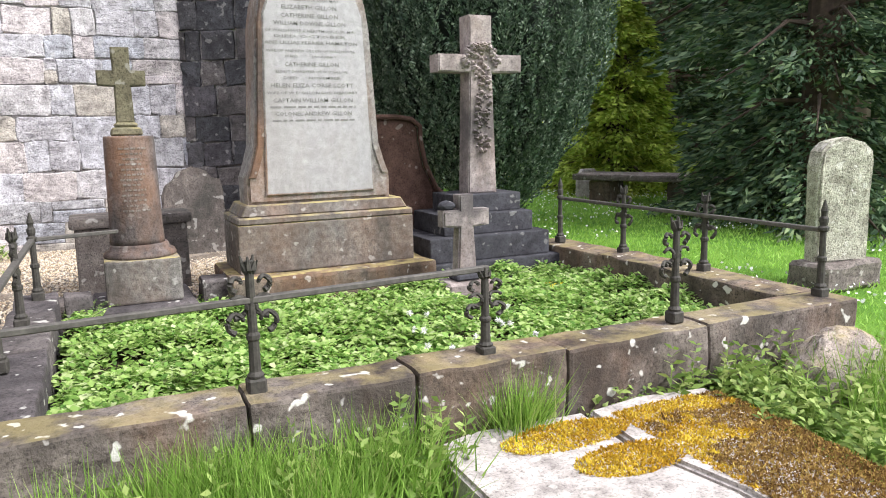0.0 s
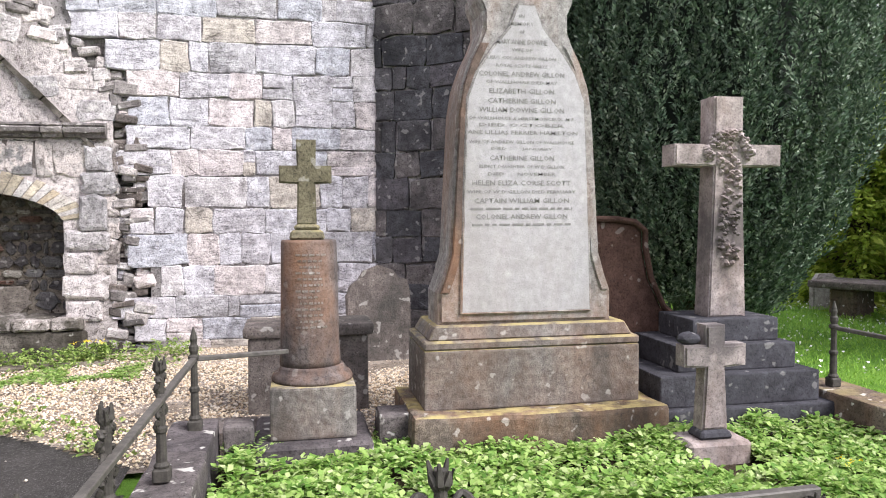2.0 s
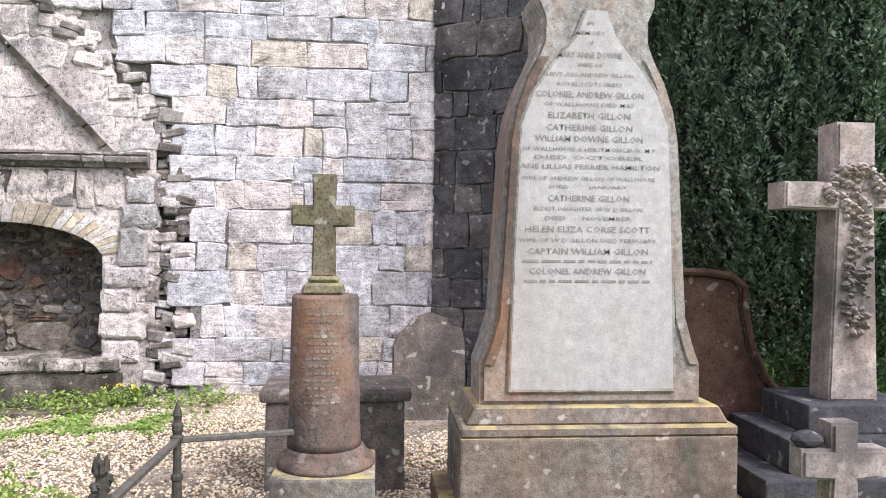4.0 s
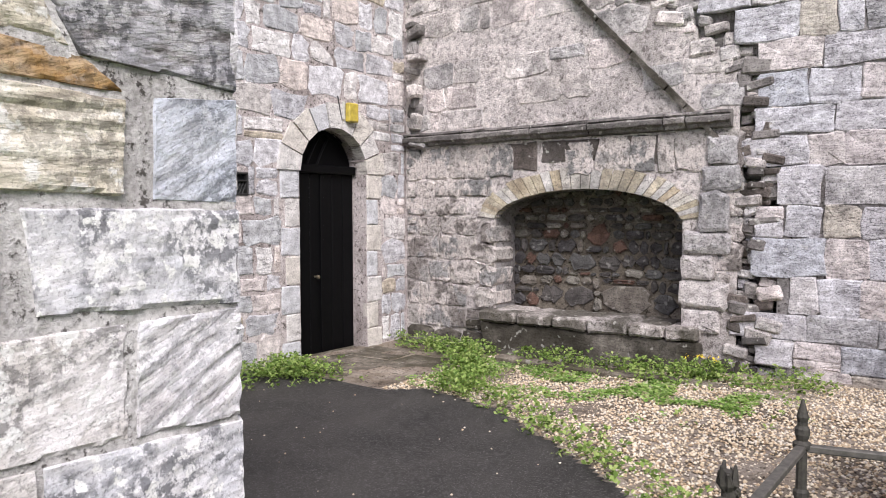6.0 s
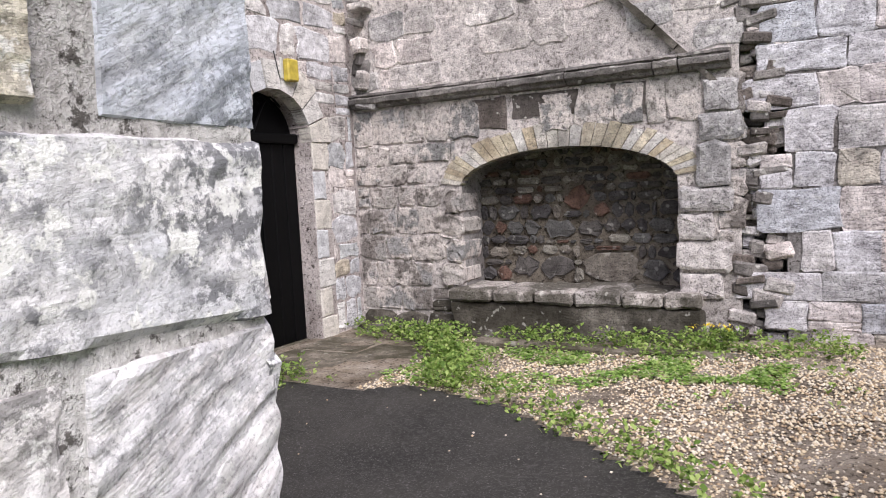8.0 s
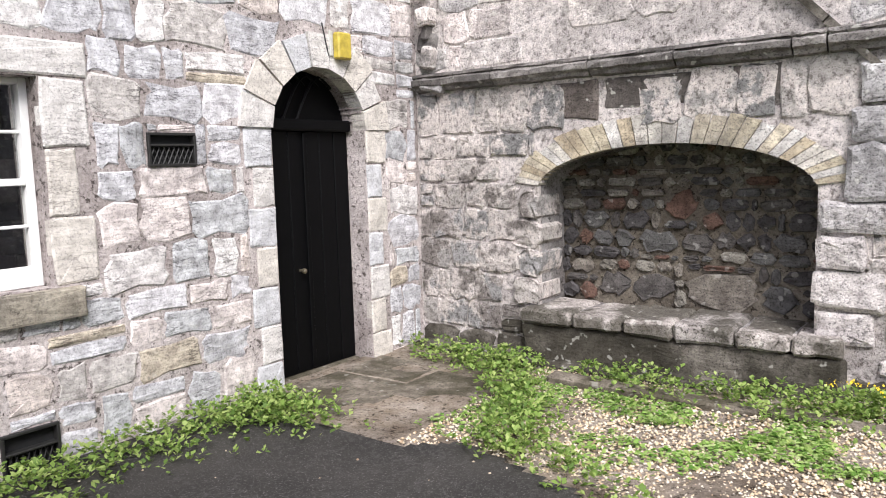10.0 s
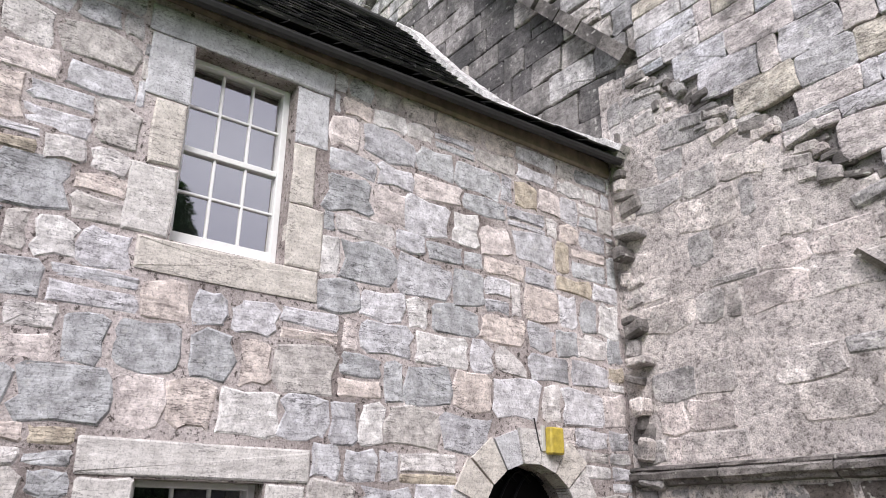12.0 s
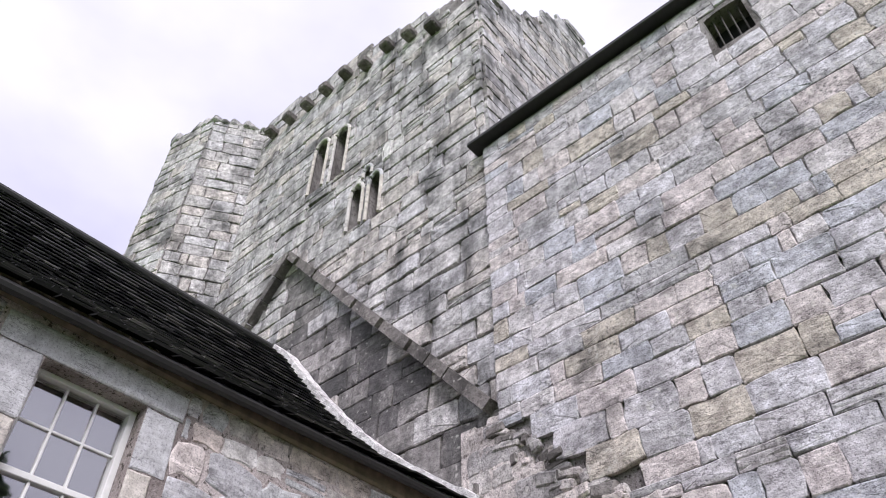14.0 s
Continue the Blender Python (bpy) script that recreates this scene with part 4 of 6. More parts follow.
# jamb stones of the recess: tall pale quoins on one side, scabbed rubble on the other
zq = [0.66, 0.90, 1.16, 1.38, 1.60, 1.96, 2.18, 2.46]
for i, (z0, z1) in enumerate(zip(zq, zq[1:])):
    lo_u = (-1.94, -1.96, -1.94, -1.93, -1.78, -1.76, -1.72)[i]
    hi_u = (-1.58, -1.50, -1.64, -1.50, -1.50, -1.42, -1.44)[i]
    raw("quoin_stone", *stone_geom(rng, north, (lo_u, hi_u, z0, z1), 0.045, 0.008, 0.014, round_=0.25, back=-0.4 if z0 < 1.55 else -0.1, soft=0.03), M_quoin, wall_hearth)
for i in range(4):
    z0, z1 = 0.72 + i * 0.235, 0.72 + (i + 1) * 0.235
    raw("jamb_stone", *stone_geom(rng, north, (-3.98 - rng.uniform(0.16, 0.3), -3.98 + rng.uniform(-0.02, 0.04), z0, z1), 0.02, 0.008, 0.03, round_=0.4, back=-0.35), M_scab, wall_hearth)
# recess: back of brown field stones
niche = tagged(part("niche_back", block(-4.3, -1.7, BY + 0.46, BY + 0.8, 0.4, 2.3, 0), M_mortar_brown), "brown rubble back of the arched recess", "wall", kind="structure")
big_ones = [(-2.92, -2.40, 0.74, 1.02), (-3.34, -3.02, 0.76, 0.99), (-3.66, -3.38, 0.76, 0.98), (-3.30, -2.98, 1.14, 1.33), (-2.96, -2.72, 1.15, 1.31), (-3.10, -2.84, 1.42, 1.64), (-2.36, -2.10, 0.74, 0.94)]
nrects = courses(rng, -4.0, -1.9, 0.72, 2.05, (0.07, 0.17), (0.08, 0.26), big_ones, None, 0.1) + big_ones
lay_stones(niche, north, nrects, M_rubble, M_rubble, rng, proud=0.03, joint=0.012, rough=0.018, d0=-0.46, name="field_stone", round_=0.7, jag=1.8)
ledge = thing("stone_ledge", (-2.95, 9.4, 0.62), "low stone ledge with black moss under the recess", "ledge", kind="structure")
xs = [-4.08, -3.62, -3.2, -2.83, -2.4, -2.05, -1.74]
for a, b in zip(xs, xs[1:]):
    bm = block(a + 0.005 + 2.95, b - 0.005 + 2.95, -0.24, 0.36, -0.02, 0.1 + rng.uniform(-0.01, 0.012), 0.025)
    part("ledge_stone", roughen(bm, 0.02, 7, 3), M_ledge, ledge)
part("riser", roughen(block(-1.12, 1.2, -0.20, 0.0, -0.45, -0.025, 0.02), 0.035, 5, 14), M_mossy, ledge, "black mossy face")
part("foot_course", roughen(block(-2.2, 4.2, -0.3, 0.0, -0.5, -0.29, 0.03), 0.02, 3), M_mossy, ledge)
# moulded string course, in broken lengths
corn = thing("string_course", (-3.3, BY, 2.58), "dark weathered stone moulding, broken at its end", "moulding", kind="structure")
prof = [(0.03, -0.07), (-0.05, -0.055), (-0.06, -0.03), (-0.10, -0.01), (-0.105, 0.03), (-0.07, 0.05), (-0.09, 0.06), (-0.085, 0.08), (0.03, 0.10)]
cx = [-5.17, -4.35, -3.5, -2.85, -2.1, -1.9, -1.5]
for i, (a, b) in enumerate(zip(cx, cx[1:])):
    bm = bmesh.new()
    n_ = 7
    rings = [[bm.verts.new((a + 0.006 + (b - a - 0.012) * k / n_ + 3.3, y + rng.uniform(-0.008, 0.008), z + rng.uniform(-0.006, 0.006))) for y, z in prof] for k in range(n_ + 1)]
    for p, q in zip(rings, rings[1:]):
        for k in range(len(prof)):
            k2 = (k + 1) % len(prof)
            bm.faces.new((p[k], q[k], q[k2], p[k2]))
    bm.faces.new(rings[0])
    bm.faces.new(rings[-1][::-1])
    part("moulding_length", bm, M_corn, corn)
# slanting roof chase: its groove's shade put in as thin black stones standing out
ch = thing("roof_scar", (-2.3, BY, 3.0), "dark slanting scar of a lost lean-to roof", "roof scar", kind="structure")
sc = bmesh.new()
for i in range(9):
    t0, t1 = i / 9, (i + 1) / 9 - 0.004
    p0, p1 = Vector((-3.12 + 1.55 * t0, 0, 3.98 - 1.62 * t0)), Vector((-3.12 + 1.55 * t1, 0, 3.98 - 1.62 * t1))
    nrm = Vector((0.72, 0, 0.69)) * rng.uniform(0.018, 0.030)
    vs = [sc.verts.new(q + Vector((2.3, y, -3.0))) for y in (0.02, -0.05 + rng.uniform(-0.015, 0.015)) for q in (p0 - nrm, p1 - nrm, p1 + nrm, p0 + nrm)]
    for f in ((4, 5, 6, 7), (3, 2, 1, 0), (0, 1, 5, 4), (1, 2, 6, 5), (2, 3, 7, 6), (3, 0, 4, 7)):
        sc.faces.new([vs[k] for k in f])
part("scar_stones", sc, M_mossy, ch)
# ragged broken edges: thin rubble beside the recess and along the slant
rag = thing("broken_masonry", (-1.3, BY, 0.4), "ragged broken rubble core of a lost wall", "masonry", kind="structure")
ro = Vector(rag.location)


def rag_stone(x, z, w, h, out, mat):
    bm = block(x - w / 2 - ro.x, x + w / 2 - ro.x, -out, max(0.12, 0.2 - out), z - h / 2 - ro.z, z + h / 2 - ro.z, min(w, h) * 0.18)
    rot = Matrix.Rotation(rng.uniform(-0.25, 0.25), 4, "Y")
    c = Vector((x, 0, z)) - Vector((ro.x, 0, ro.z))
    for v in bm.verts:
        v.co = rot @ (v.co - c) + c + noise.noise_vector(v.co * 9) * 0.02
    part("rubble_stone", bm, mat, rag)


for i in range(120):
    z = 0.3 + 2.42 * (i + rng.random()) / 120
    x = rng.uniform(-1.47, -1.14)
    rag_stone(x, z, rng.uniform(0.10, 0.26), rng.uniform(0.04, 0.13), rng.uniform(-0.17, 0.035), rng.choice([M_hearth, M_corn, M_smoked, M_ashlar]))
for i in range(130):
    x = rng.uniform(-4.9, -1.0)
    z = slant(x) - rng.uniform(0.03, 0.36)
    rag_stone(x, z, rng.uniform(0.08, 0.30), rng.uniform(0.05, 0.16), rng.uniform(-0.055, 0.025), rng.choice([M_hearth, M_corn, M_hearth]))
for i in range(22):
    z = 2.6 + 3.2 * (i + rng.uniform(-0.4, 0.4)) / 22
    w = rng.uniform(0.05, 0.26)
    rag_stone(-5.12 + w / 2 + rng.uniform(-0.04, 0.06), z, w, rng.uniform(0.06, 0.20), rng.uniform(-0.02, 0.18), rng.choice([M_hearth, M_corn]))
# coping of the church wall
cop = thing("eaves_coping", (-1.3, BY, 10.85), "dark projecting eaves on the church wall", "coping", kind="structure")
part("slab", block(-3.62, 3.5, -0.16, 0.9, -0.03, 0.05, 0.015), M_gutter, cop)
raw("slope", [(-3.6, -0.1, 0.06), (3.5, -0.1, 0.06), (3.5, 5.0, 4.0), (-3.6, 5.0, 4.0)], [(0, 1, 2, 3)], M_slate, cop)
# barred slit high in the wall
slit = thing("window_3", (-1.22, BY, 9.98), "small dark barred window high in the wall", "window", kind="structure")
# black panel: the shade inside the slit is in its colour
part("recess", block(-0.24, 0.24, 0.3, 0.33, -0.35, 0.4, 0), M_dark, slit)
for i in range(4):
    part("bar", tube([(-0.15 + 0.1 * i, 0.1, -0.3), (-0.15 + 0.1 * i, 0.1, 0.36)], 0.012, 6), M_iron, slit)

# ---- tower ----
TY = 9.44
tower_f = wall_frame(0, TY, 1, 0)


def tower_top(u):
    return float(np.interp(u, [-12, -9, -7, -5.4, -4.7], [18.0, 17.75, 17.15, 16.35, 15.7])) - 0.05 + 0.12 * noise.noise(Vector((u * 2.1, 0, 0))) + 0.1 * (noise.noise(Vector((u * 5, 2, 0))) > 0)


T_OPEN = [(-9.14, -8.72, 13.25, 14.6, 0.25), (-8.52, -8.1, 13.15, 14.5, 0.25), (-7.76, -7.43, 11.25, 12.1, 0.25), (-7.3, -6.98, 11.2, 12.1, 0.25), (-7.48, -7.26, 12.42, 12.55, 0.13)]
tower = tagged(part("tower_wall", strip_wall(tower_f, -11.6, -4.72, 5.0, 18.0, 0.6, T_OPEN, tower_top, d=-0.02), M_mortar_dark), "tall weathered grey church tower of coursed stone", "tower", kind="structure")
th = [(a - 0.02, b + 0.02, c, s + r * 0.8) for a, b, c, s, r in T_OPEN]
t_rects = courses(rng, -11.6, -4.76, 5.3, 18.0, (0.22, 0.42), (0.35, 0.9), th, lambda u, v: v < tower_top(u) - 0.05, 0.1)
# smoke-black stones under the lost roof's line
soot = [r for r in t_rects if 0 < 11.5 - 1.163 * ((r[0] + r[1]) / 2 + 9.1) - r[3] < 2.0 and (r[0] + r[1]) / 2 > -9.1 and rng.random() < 0.9]
lay_stones(tower, tower_f, [r for r in t_rects if r not in soot], None, M_tower, rng, proud=0.03, joint=0.011, rough=0.02, round_=0.12)
lay_stones(tower, tower_f, soot, None, M_soot, rng, proud=0.02, joint=0.005, rough=0.01, round_=0.12, name="sooty_stone")
east = wall_frame(-4.73, TY, 0, 1)
def east_top(u):
    # the east side climbs to a ruined cap-house
    return float(np.interp(u, [0, 1.0, 2.5, 4.0, 4.7, 5.2], [15.7, 16.55, 18.4, 20.5, 19.4, 16.2])) + 0.12 * noise.noise(Vector((u * 3, 4, 0)))


lay_stones(tower, east, courses(rng, 0.0, 5.2, 9.8, 20.6, (0.24, 0.40), (0.35, 0.9), (), lambda u, v: v < east_top(u)), None, M_tower, rng, proud=0.03, joint=0.011, rough=0.02, round_=0.12, name="east_stone")
part("core", block(-11.5, -4.78, TY + 0.7, TY + 5.1, 4, 15.6, 0), M_mortar_dark, tower)
part("return_wall", strip_wall(east, 0.02, 5.2, 9, 16, 0.55, top=east_top, d=-0.02), M_mortar_dark, tower)
for a, b, c, s, r in T_OPEN:
    pb = part("jamb", tube([(a + 0.0, TY - 0.03, c), (a, TY - 0.03, s)], 0.035, 8), M_lintel, tower)
    part("jamb", tube([(b, TY - 0.03, c), (b, TY - 0.03, s)], 0.035, 8), M_lintel, tower)
    part("head", tube([((a + b) / 2 + (b - a) / 2 * math.cos(math.pi * i / 12), TY - 0.03, s + r * math.sin(math.pi * i / 12)) for i in range(13)], 0.04, 8), M_lintel, tower)
    # the shade within each opening is a black panel
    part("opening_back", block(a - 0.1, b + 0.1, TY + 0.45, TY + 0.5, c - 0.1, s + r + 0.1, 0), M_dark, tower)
part("hood", roughen(block(-7.0, -6.75, TY - 0.06, TY, 12.45, 12.95, 0.05), 0.02, 4), M_coping, tower)
for i in range(9):
    x = -11.2 + i * 0.66
    part("corbel", roughen(block(x, x + 0.26, TY - 0.28, TY + 0.02, tower_top(x) - 0.95, tower_top(x) - 0.72, 0.04), 0.02, 5), M_corn, tower, "dark stone corbel")
# projecting stair turret
tp = [(-11.55, TY), (-12.25, 8.35), (-13.6, 8.05), (-14.6, 8.9), (-14.6, 11.5), (-11.55, 11.5)]
tb = bmesh.new()
lo = [tb.verts.new((x, y, 4)) for x, y in tp]
hi = [tb.verts.new((x, y, 17.55)) for x, y in tp]
for i in range(len(tp)):
    k = (i + 1) % len(tp)
    tb.faces.new((lo[i], lo[k], hi[k], hi[i]))
tb.faces.new(hi)
turret = tagged(part("turret", tb, M_mortar_dark), "polygonal stone stair turret beside the tower", "turret", kind="structure")
for (x0, y0), (x1, y1) in zip(tp[:4], tp[1:5]):
    fr = wall_frame(x1, y1, x0 - x1, y0 - y1)
    L_ = math.hypot(x1 - x0, y1 - y0)
    lay_stones(turret, fr, courses(rng, 0, L_, 6.5, 17.65, (0.24, 0.38), (0.3, 0.7)), None, M_tower, rng, proud=0.03, joint=0.011, rough=0.02, round_=0.12)
    for i in range(6):
        u = L_ * (i + rng.uniform(0.2, 0.8)) / 6
        p = fr(u, 17.65, -0.15)
        part("parapet_stone", roughen(block(p.x - 0.2, p.x + 0.2, p.y - 0.2, p.y + 0.2, 17.55, 17.65 + rng.uniform(0, 0.25), 0.05), 0.04, 4), M_tower, turret)
# scar of a taller roof on the tower
gab = thing("roof_raggle", (-9.1, TY, 11.5), "projecting stone drip course of a vanished roof gable", "drip course", kind="structure")
for (x0, z0, x1, z1, n_) in ((0.0, 0.0, 4.25, -4.95, 15), (0.0, 0.0, -2.4, -2.8, 8)):
    for i in range(n_):
        t0, t1 = i / n_, (i + 0.97) / n_
        p0, p1 = Vector((x0 + (x1 - x0) * t0, 0, z0 + (z1 - z0) * t0)), Vector((x0 + (x1 - x0) * t1, 0, z0 + (z1 - z0) * t1))
        dn = (p1 - p0).normalized().cross(Vector((0, 1, 0))) * 0.075
        out = -0.2 + rng.uniform(-0.03, 0.05)
        pts = [q + Vector((0, y, 0)) for y in (0.05, out) for q in (p0 - dn, p1 - dn, p1 + dn, p0 + dn)]
        raw("drip_stone", pts, [(4, 5, 6, 7), (3, 2, 1, 0), (0, 1, 5, 4), (1, 2, 6, 5), (2, 3, 7, 6), (3, 0, 4, 7)], M_corn, gab)

# ---- blackened turning of the wall behind the monument ----
darkf = wall_frame(1.2, BY - 0.01, 1.3, -0.75)
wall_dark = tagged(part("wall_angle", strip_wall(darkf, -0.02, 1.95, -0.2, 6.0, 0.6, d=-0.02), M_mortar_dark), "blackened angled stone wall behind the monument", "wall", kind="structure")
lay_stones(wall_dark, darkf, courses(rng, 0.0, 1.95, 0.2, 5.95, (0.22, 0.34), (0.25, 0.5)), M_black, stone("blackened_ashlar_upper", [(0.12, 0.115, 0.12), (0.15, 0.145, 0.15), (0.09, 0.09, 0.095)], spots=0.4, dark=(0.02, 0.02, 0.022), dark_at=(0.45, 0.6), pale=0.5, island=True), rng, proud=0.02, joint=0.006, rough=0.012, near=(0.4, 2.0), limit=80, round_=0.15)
wall_back = tagged(part("wall_east", block(2.9, 3.3, 8.75, 14, -0.2, 6, 0), M_mortar_dark), "plain dark wall closing the church behind the yew", "wall", kind="structure")

# ---- near building: the corner passed on the way ----
PX, PY = -1.37, 3.9
near_f = wall_frame(PX, 0, 0, 1)
rng = random.Random(21)
wall_near = tagged(part("wall_corner", block(-1.95, PX - 0.02, -6, PY - 0.02, -0.3, 3.42, 0), M_mortar), "corner of a building of large pale weathered blocks", "wall", kind="structure")


def near_stone(name, base, light, dark, lichen=0.5, grime=0.5, bed=0.4, tilt=0.0, grain=1.0):
    """A close-seen block: bedding at its own tilt, crisp lichen and clustered grime."""
    m, n, l = material(name)
    pos = n.new("ShaderNodeNewGeometry").outputs["Position"]
    mp0 = n.new("ShaderNodeMapping")
    mp0.inputs["Rotation"].default_value = (-tilt, 0, 0)
    l.new(pos, mp0.inputs[0])
    a, b, c = noise_tex(n, l, 5, 7, 0.65), noise_tex(n, l, 28 * grain, 7, 0.72), noise_tex(n, l, 130, 5, 0.75)
    beds = noise_tex(n, l, 6, 7, 0.66, vec=mp0.outputs[0], stretch=(1, 1, 4.5))
    col = mix(n, l, step(n, l, a, 0.36, 0.62), base, light)
    col = mix(n, l, bed, col, ramp(n, l, beds, [(0.36, (0.22, 0.20, 0.18)), (0.45, (0.8, 0.78, 0.75)), (0.52, (1, 1, 1))]), "MULTIPLY")
    f = n.new("ShaderNodeMath")
    f.operation = "MULTIPLY"
    l.new(step(n, l, b, 0.455, 0.53), f.inputs[0])
    l.new(step(n, l, noise_tex(n, l, 4.6, 6, 0.62), 0.44, 0.56), f.inputs[1])
    g = n.new("ShaderNodeMath")
    g.operation = "MULTIPLY"
    g.inputs[1].default_value = grime
    l.new(f.outputs[0], g.inputs[0])
    col = mix(n, l, g.outputs[0], col, dark)
    li = n.new("ShaderNodeMath")
    li.operation = "MULTIPLY"
    li.inputs[1].default_value = lichen
    l.new(step(n, l, noise_tex(n, l, 16, 5, 0.62), 0.56, 0.60), li.inputs[0])
    col = mix(n, l, li.outputs[0], col, (0.84, 0.82, 0.79))
    col = mix(n, l, 0.7, col, ramp(n, l, c, [(0.35, (0.35, 0.34, 0.34)), (0.47, (1, 1, 1))]), "MULTIPLY")
    finish(n, l, col, 0.93, [(beds, 0.9 * bed, 0.03), (b, 0.6, 0.012), (c, 0.5, 0.004)], spec=0.12)
    return m


M_joint = mortar("grey_smeared_mortar", (0.64, 0.61, 0.59), (0.78, 0.75, 0.73))
N_white = near_stone("white_lichened_block", (0.56, 0.555, 0.58), (0.80, 0.77, 0.77), (0.15, 0.15, 0.16), 0.9, 0.85, 0.3, 0.15)
N_bedded = near_stone("ochre_bedded_block", (0.56, 0.50, 0.39), (0.80, 0.74, 0.64), (0.17, 0.155, 0.13), 0.6, 0.6, 0.65, 0.05)
N_blue = near_stone("blue_grey_tooled_block", (0.44, 0.46, 0.52), (0.66, 0.67, 0.72), (0.17, 0.18, 0.20), 0.15, 0.7, 0.5, 0.5, 1.6)
N_ribbed = near_stone("pale_slant_ribbed_block", (0.66, 0.63, 0.64), (0.83, 0.80, 0.81), (0.20, 0.20, 0.21), 0.3, 0.45, 0.7, 0.5)
N_orange = near_stone("orange_grey_bedded_block", (0.42, 0.25, 0.10), (0.58, 0.48, 0.36), (0.07, 0.065, 0.06), 0.1, 0.5, 0.9, 0.35)
N_dark = near_stone("dark_streaked_block", (0.34, 0.33, 0.35), (0.54, 0.52, 0.53), (0.07, 0.07, 0.075), 0.25, 0.8, 0.95, 0.2)
N_tan = near_stone("tan_stained_block", (0.62, 0.575, 0.54), (0.82, 0.78, 0.77), (0.17, 0.16, 0.155), 0.8, 0.75, 0.35, 0.2)


def quad_stone(place, quad, seed, proud=0.012, tilt=0.0, ribs=0.004):
    """A large rock-faced block on four free corners, finely broken, with chipped and rounded arrises."""
    (au, av), (bu, bv), (cu_, cv), (du, dv) = quad
    w = max(math.hypot(bu - au, bv - av), 0.05)
    h = max(math.hypot(du - au, dv - av), 0.05)
    nu, nv = max(8, int(w / 0.011)), max(8, int(h / 0.011))
    verts, faces = [], []
    ct, st = math.cos(tilt), math.sin(tilt)
    for j in range(nv + 1):
        for i in range(nu + 1):
            p, q = i / nu, j / nv
            u = (au * (1 - p) + bu * p) * (1 - q) + (du * (1 - p) + cu_ * p) * q
            v = (av * (1 - p) + bv * p) * (1 - q) + (dv * (1 - p) + cv * p) * q
            edge = min(p * w, (1 - p) * w, q * h, (1 - q) * h)
            chip = 0.010 * noise.noise(Vector((u * 8, v * 8, seed + 3))) + 0.004 * noise.noise(Vector((u * 30, v * 30, seed)))
            rim = sstep((edge + max(-0.004, chip) * (edge > 0)) / 0.012)
            rib = noise.noise(Vector(((u * ct + v * st) * 5, (v * ct - u * st) * 38, seed)))
            d = proud * rim - 0.016 * (1 - rim) + rim * (0.007 * noise.noise(Vector((u * 6, v * 6, seed))) + ribs * rib + 0.0025 * noise.noise(Vector((u * 40, v * 40, seed))))
            k = (1 - rim) * 0.010
            verts.append(place(u + k * noise.noise(Vector((u * 11, v * 11, seed + 9))), v + k * noise.noise(Vector((u * 11, v * 11, seed + 5))), d))
    for j in range(nv):
        for i in range(nu):
            o = j * (nu + 1) + i
            faces.append((o, o + 1, o + nu + 2, o + nu + 1))
    return verts, faces


FACE = -0.012
near_in = wall_frame(PX + FACE, 0, 0, 1)
# the blocks of the corner that stand at eye height: bottom left, bottom right, top right, top left along the wall and up
CORNER = [
    (N_bedded, ((3.02, 1.84), (3.548, 1.825), (3.562, 2.055), (3.02, 2.075)), 0.02, 0.0, 0.014),
    (N_blue, ((3.632, 1.815), (3.897, 1.805), (3.897, 2.095), (3.64, 2.07)), 0.012, 0.5, 0.004),
    (N_white, ((3.345, 1.555), (3.897, 1.530), (3.897, 1.792), (3.315, 1.792)), 0.018, 0.1, 0.003),
    (N_white, ((2.86, 1.52), (3.267, 1.52), (3.262, 1.82), (2.86, 1.825)), 0.014, 0.1, 0.003),
    (N_tan, ((3.12, 1.238), (3.552, 1.226), (3.556, 1.516), (3.12, 1.505)), 0.012, 0.2, 0.003),
    (N_ribbed, ((3.575, 1.226), (3.900, 1.212), (3.897, 1.520), (3.582, 1.514)), 0.016, 0.5, 0.009),
    (N_white, ((3.36, 0.93), (3.905, 0.92), (3.905, 1.198), (3.345, 1.214)), 0.014, 0.3, 0.005),
    (N_tan, ((2.80, 0.94), (3.345, 0.93), (3.33, 1.214), (2.80, 1.225)), 0.012, 0.1, 0.003),
    (N_tan, ((2.66, 1.24), (3.105, 1.238), (3.105, 1.503), (2.66, 1.505)), 0.012, 0.1, 0.004),
    (N_orange, ((2.95, 2.09), (3.585, 2.07), (3.45, 2.14), (2.95, 2.20)), 0.014, -0.15, 0.010),
    (N_dark, ((3.46, 2.145), (3.895, 2.112), (3.895, 2.40), (3.30, 2.40)), 0.014, -0.15, 0.009),
    (N_bedded, ((2.95, 2.21), (3.44, 2.155), (3.285, 2.40), (2.95, 2.40)), 0.014, -0.15, 0.009),
    (N_bedded, ((2.62, 1.84), (3.0, 1.84), (3.0, 2.075), (2.62, 2.075)), 0.014, 0.0, 0.008),
    (N_tan, ((2.40, 1.52), (2.84, 1.52), (2.84, 1.825), (2.40, 1.825)), 0.012, 0.1, 0.003),
]
for i, (mat, quad, proud, tilt, ribs) in enumerate(CORNER):
    mu, mv = sum(p[0] for p in quad) / 4, sum(p[1] for p in quad) / 4
    quad = [(u + 0.008 * (1 if u > mu else -1) * (u < 3.88), v + 0.008 * (1 if v > mv else -1)) for u, v in quad]
    raw("corner_block", *quad_stone(near_in, quad, i * 7.3, proud, tilt, ribs), mat, wall_near)
part("joint_mortar", block(PX - 0.03, PX - 0.007, 2.4, PY - 0.018, 0.9, 2.4, 0), M_joint, wall_near, "grey smeared lime mortar")
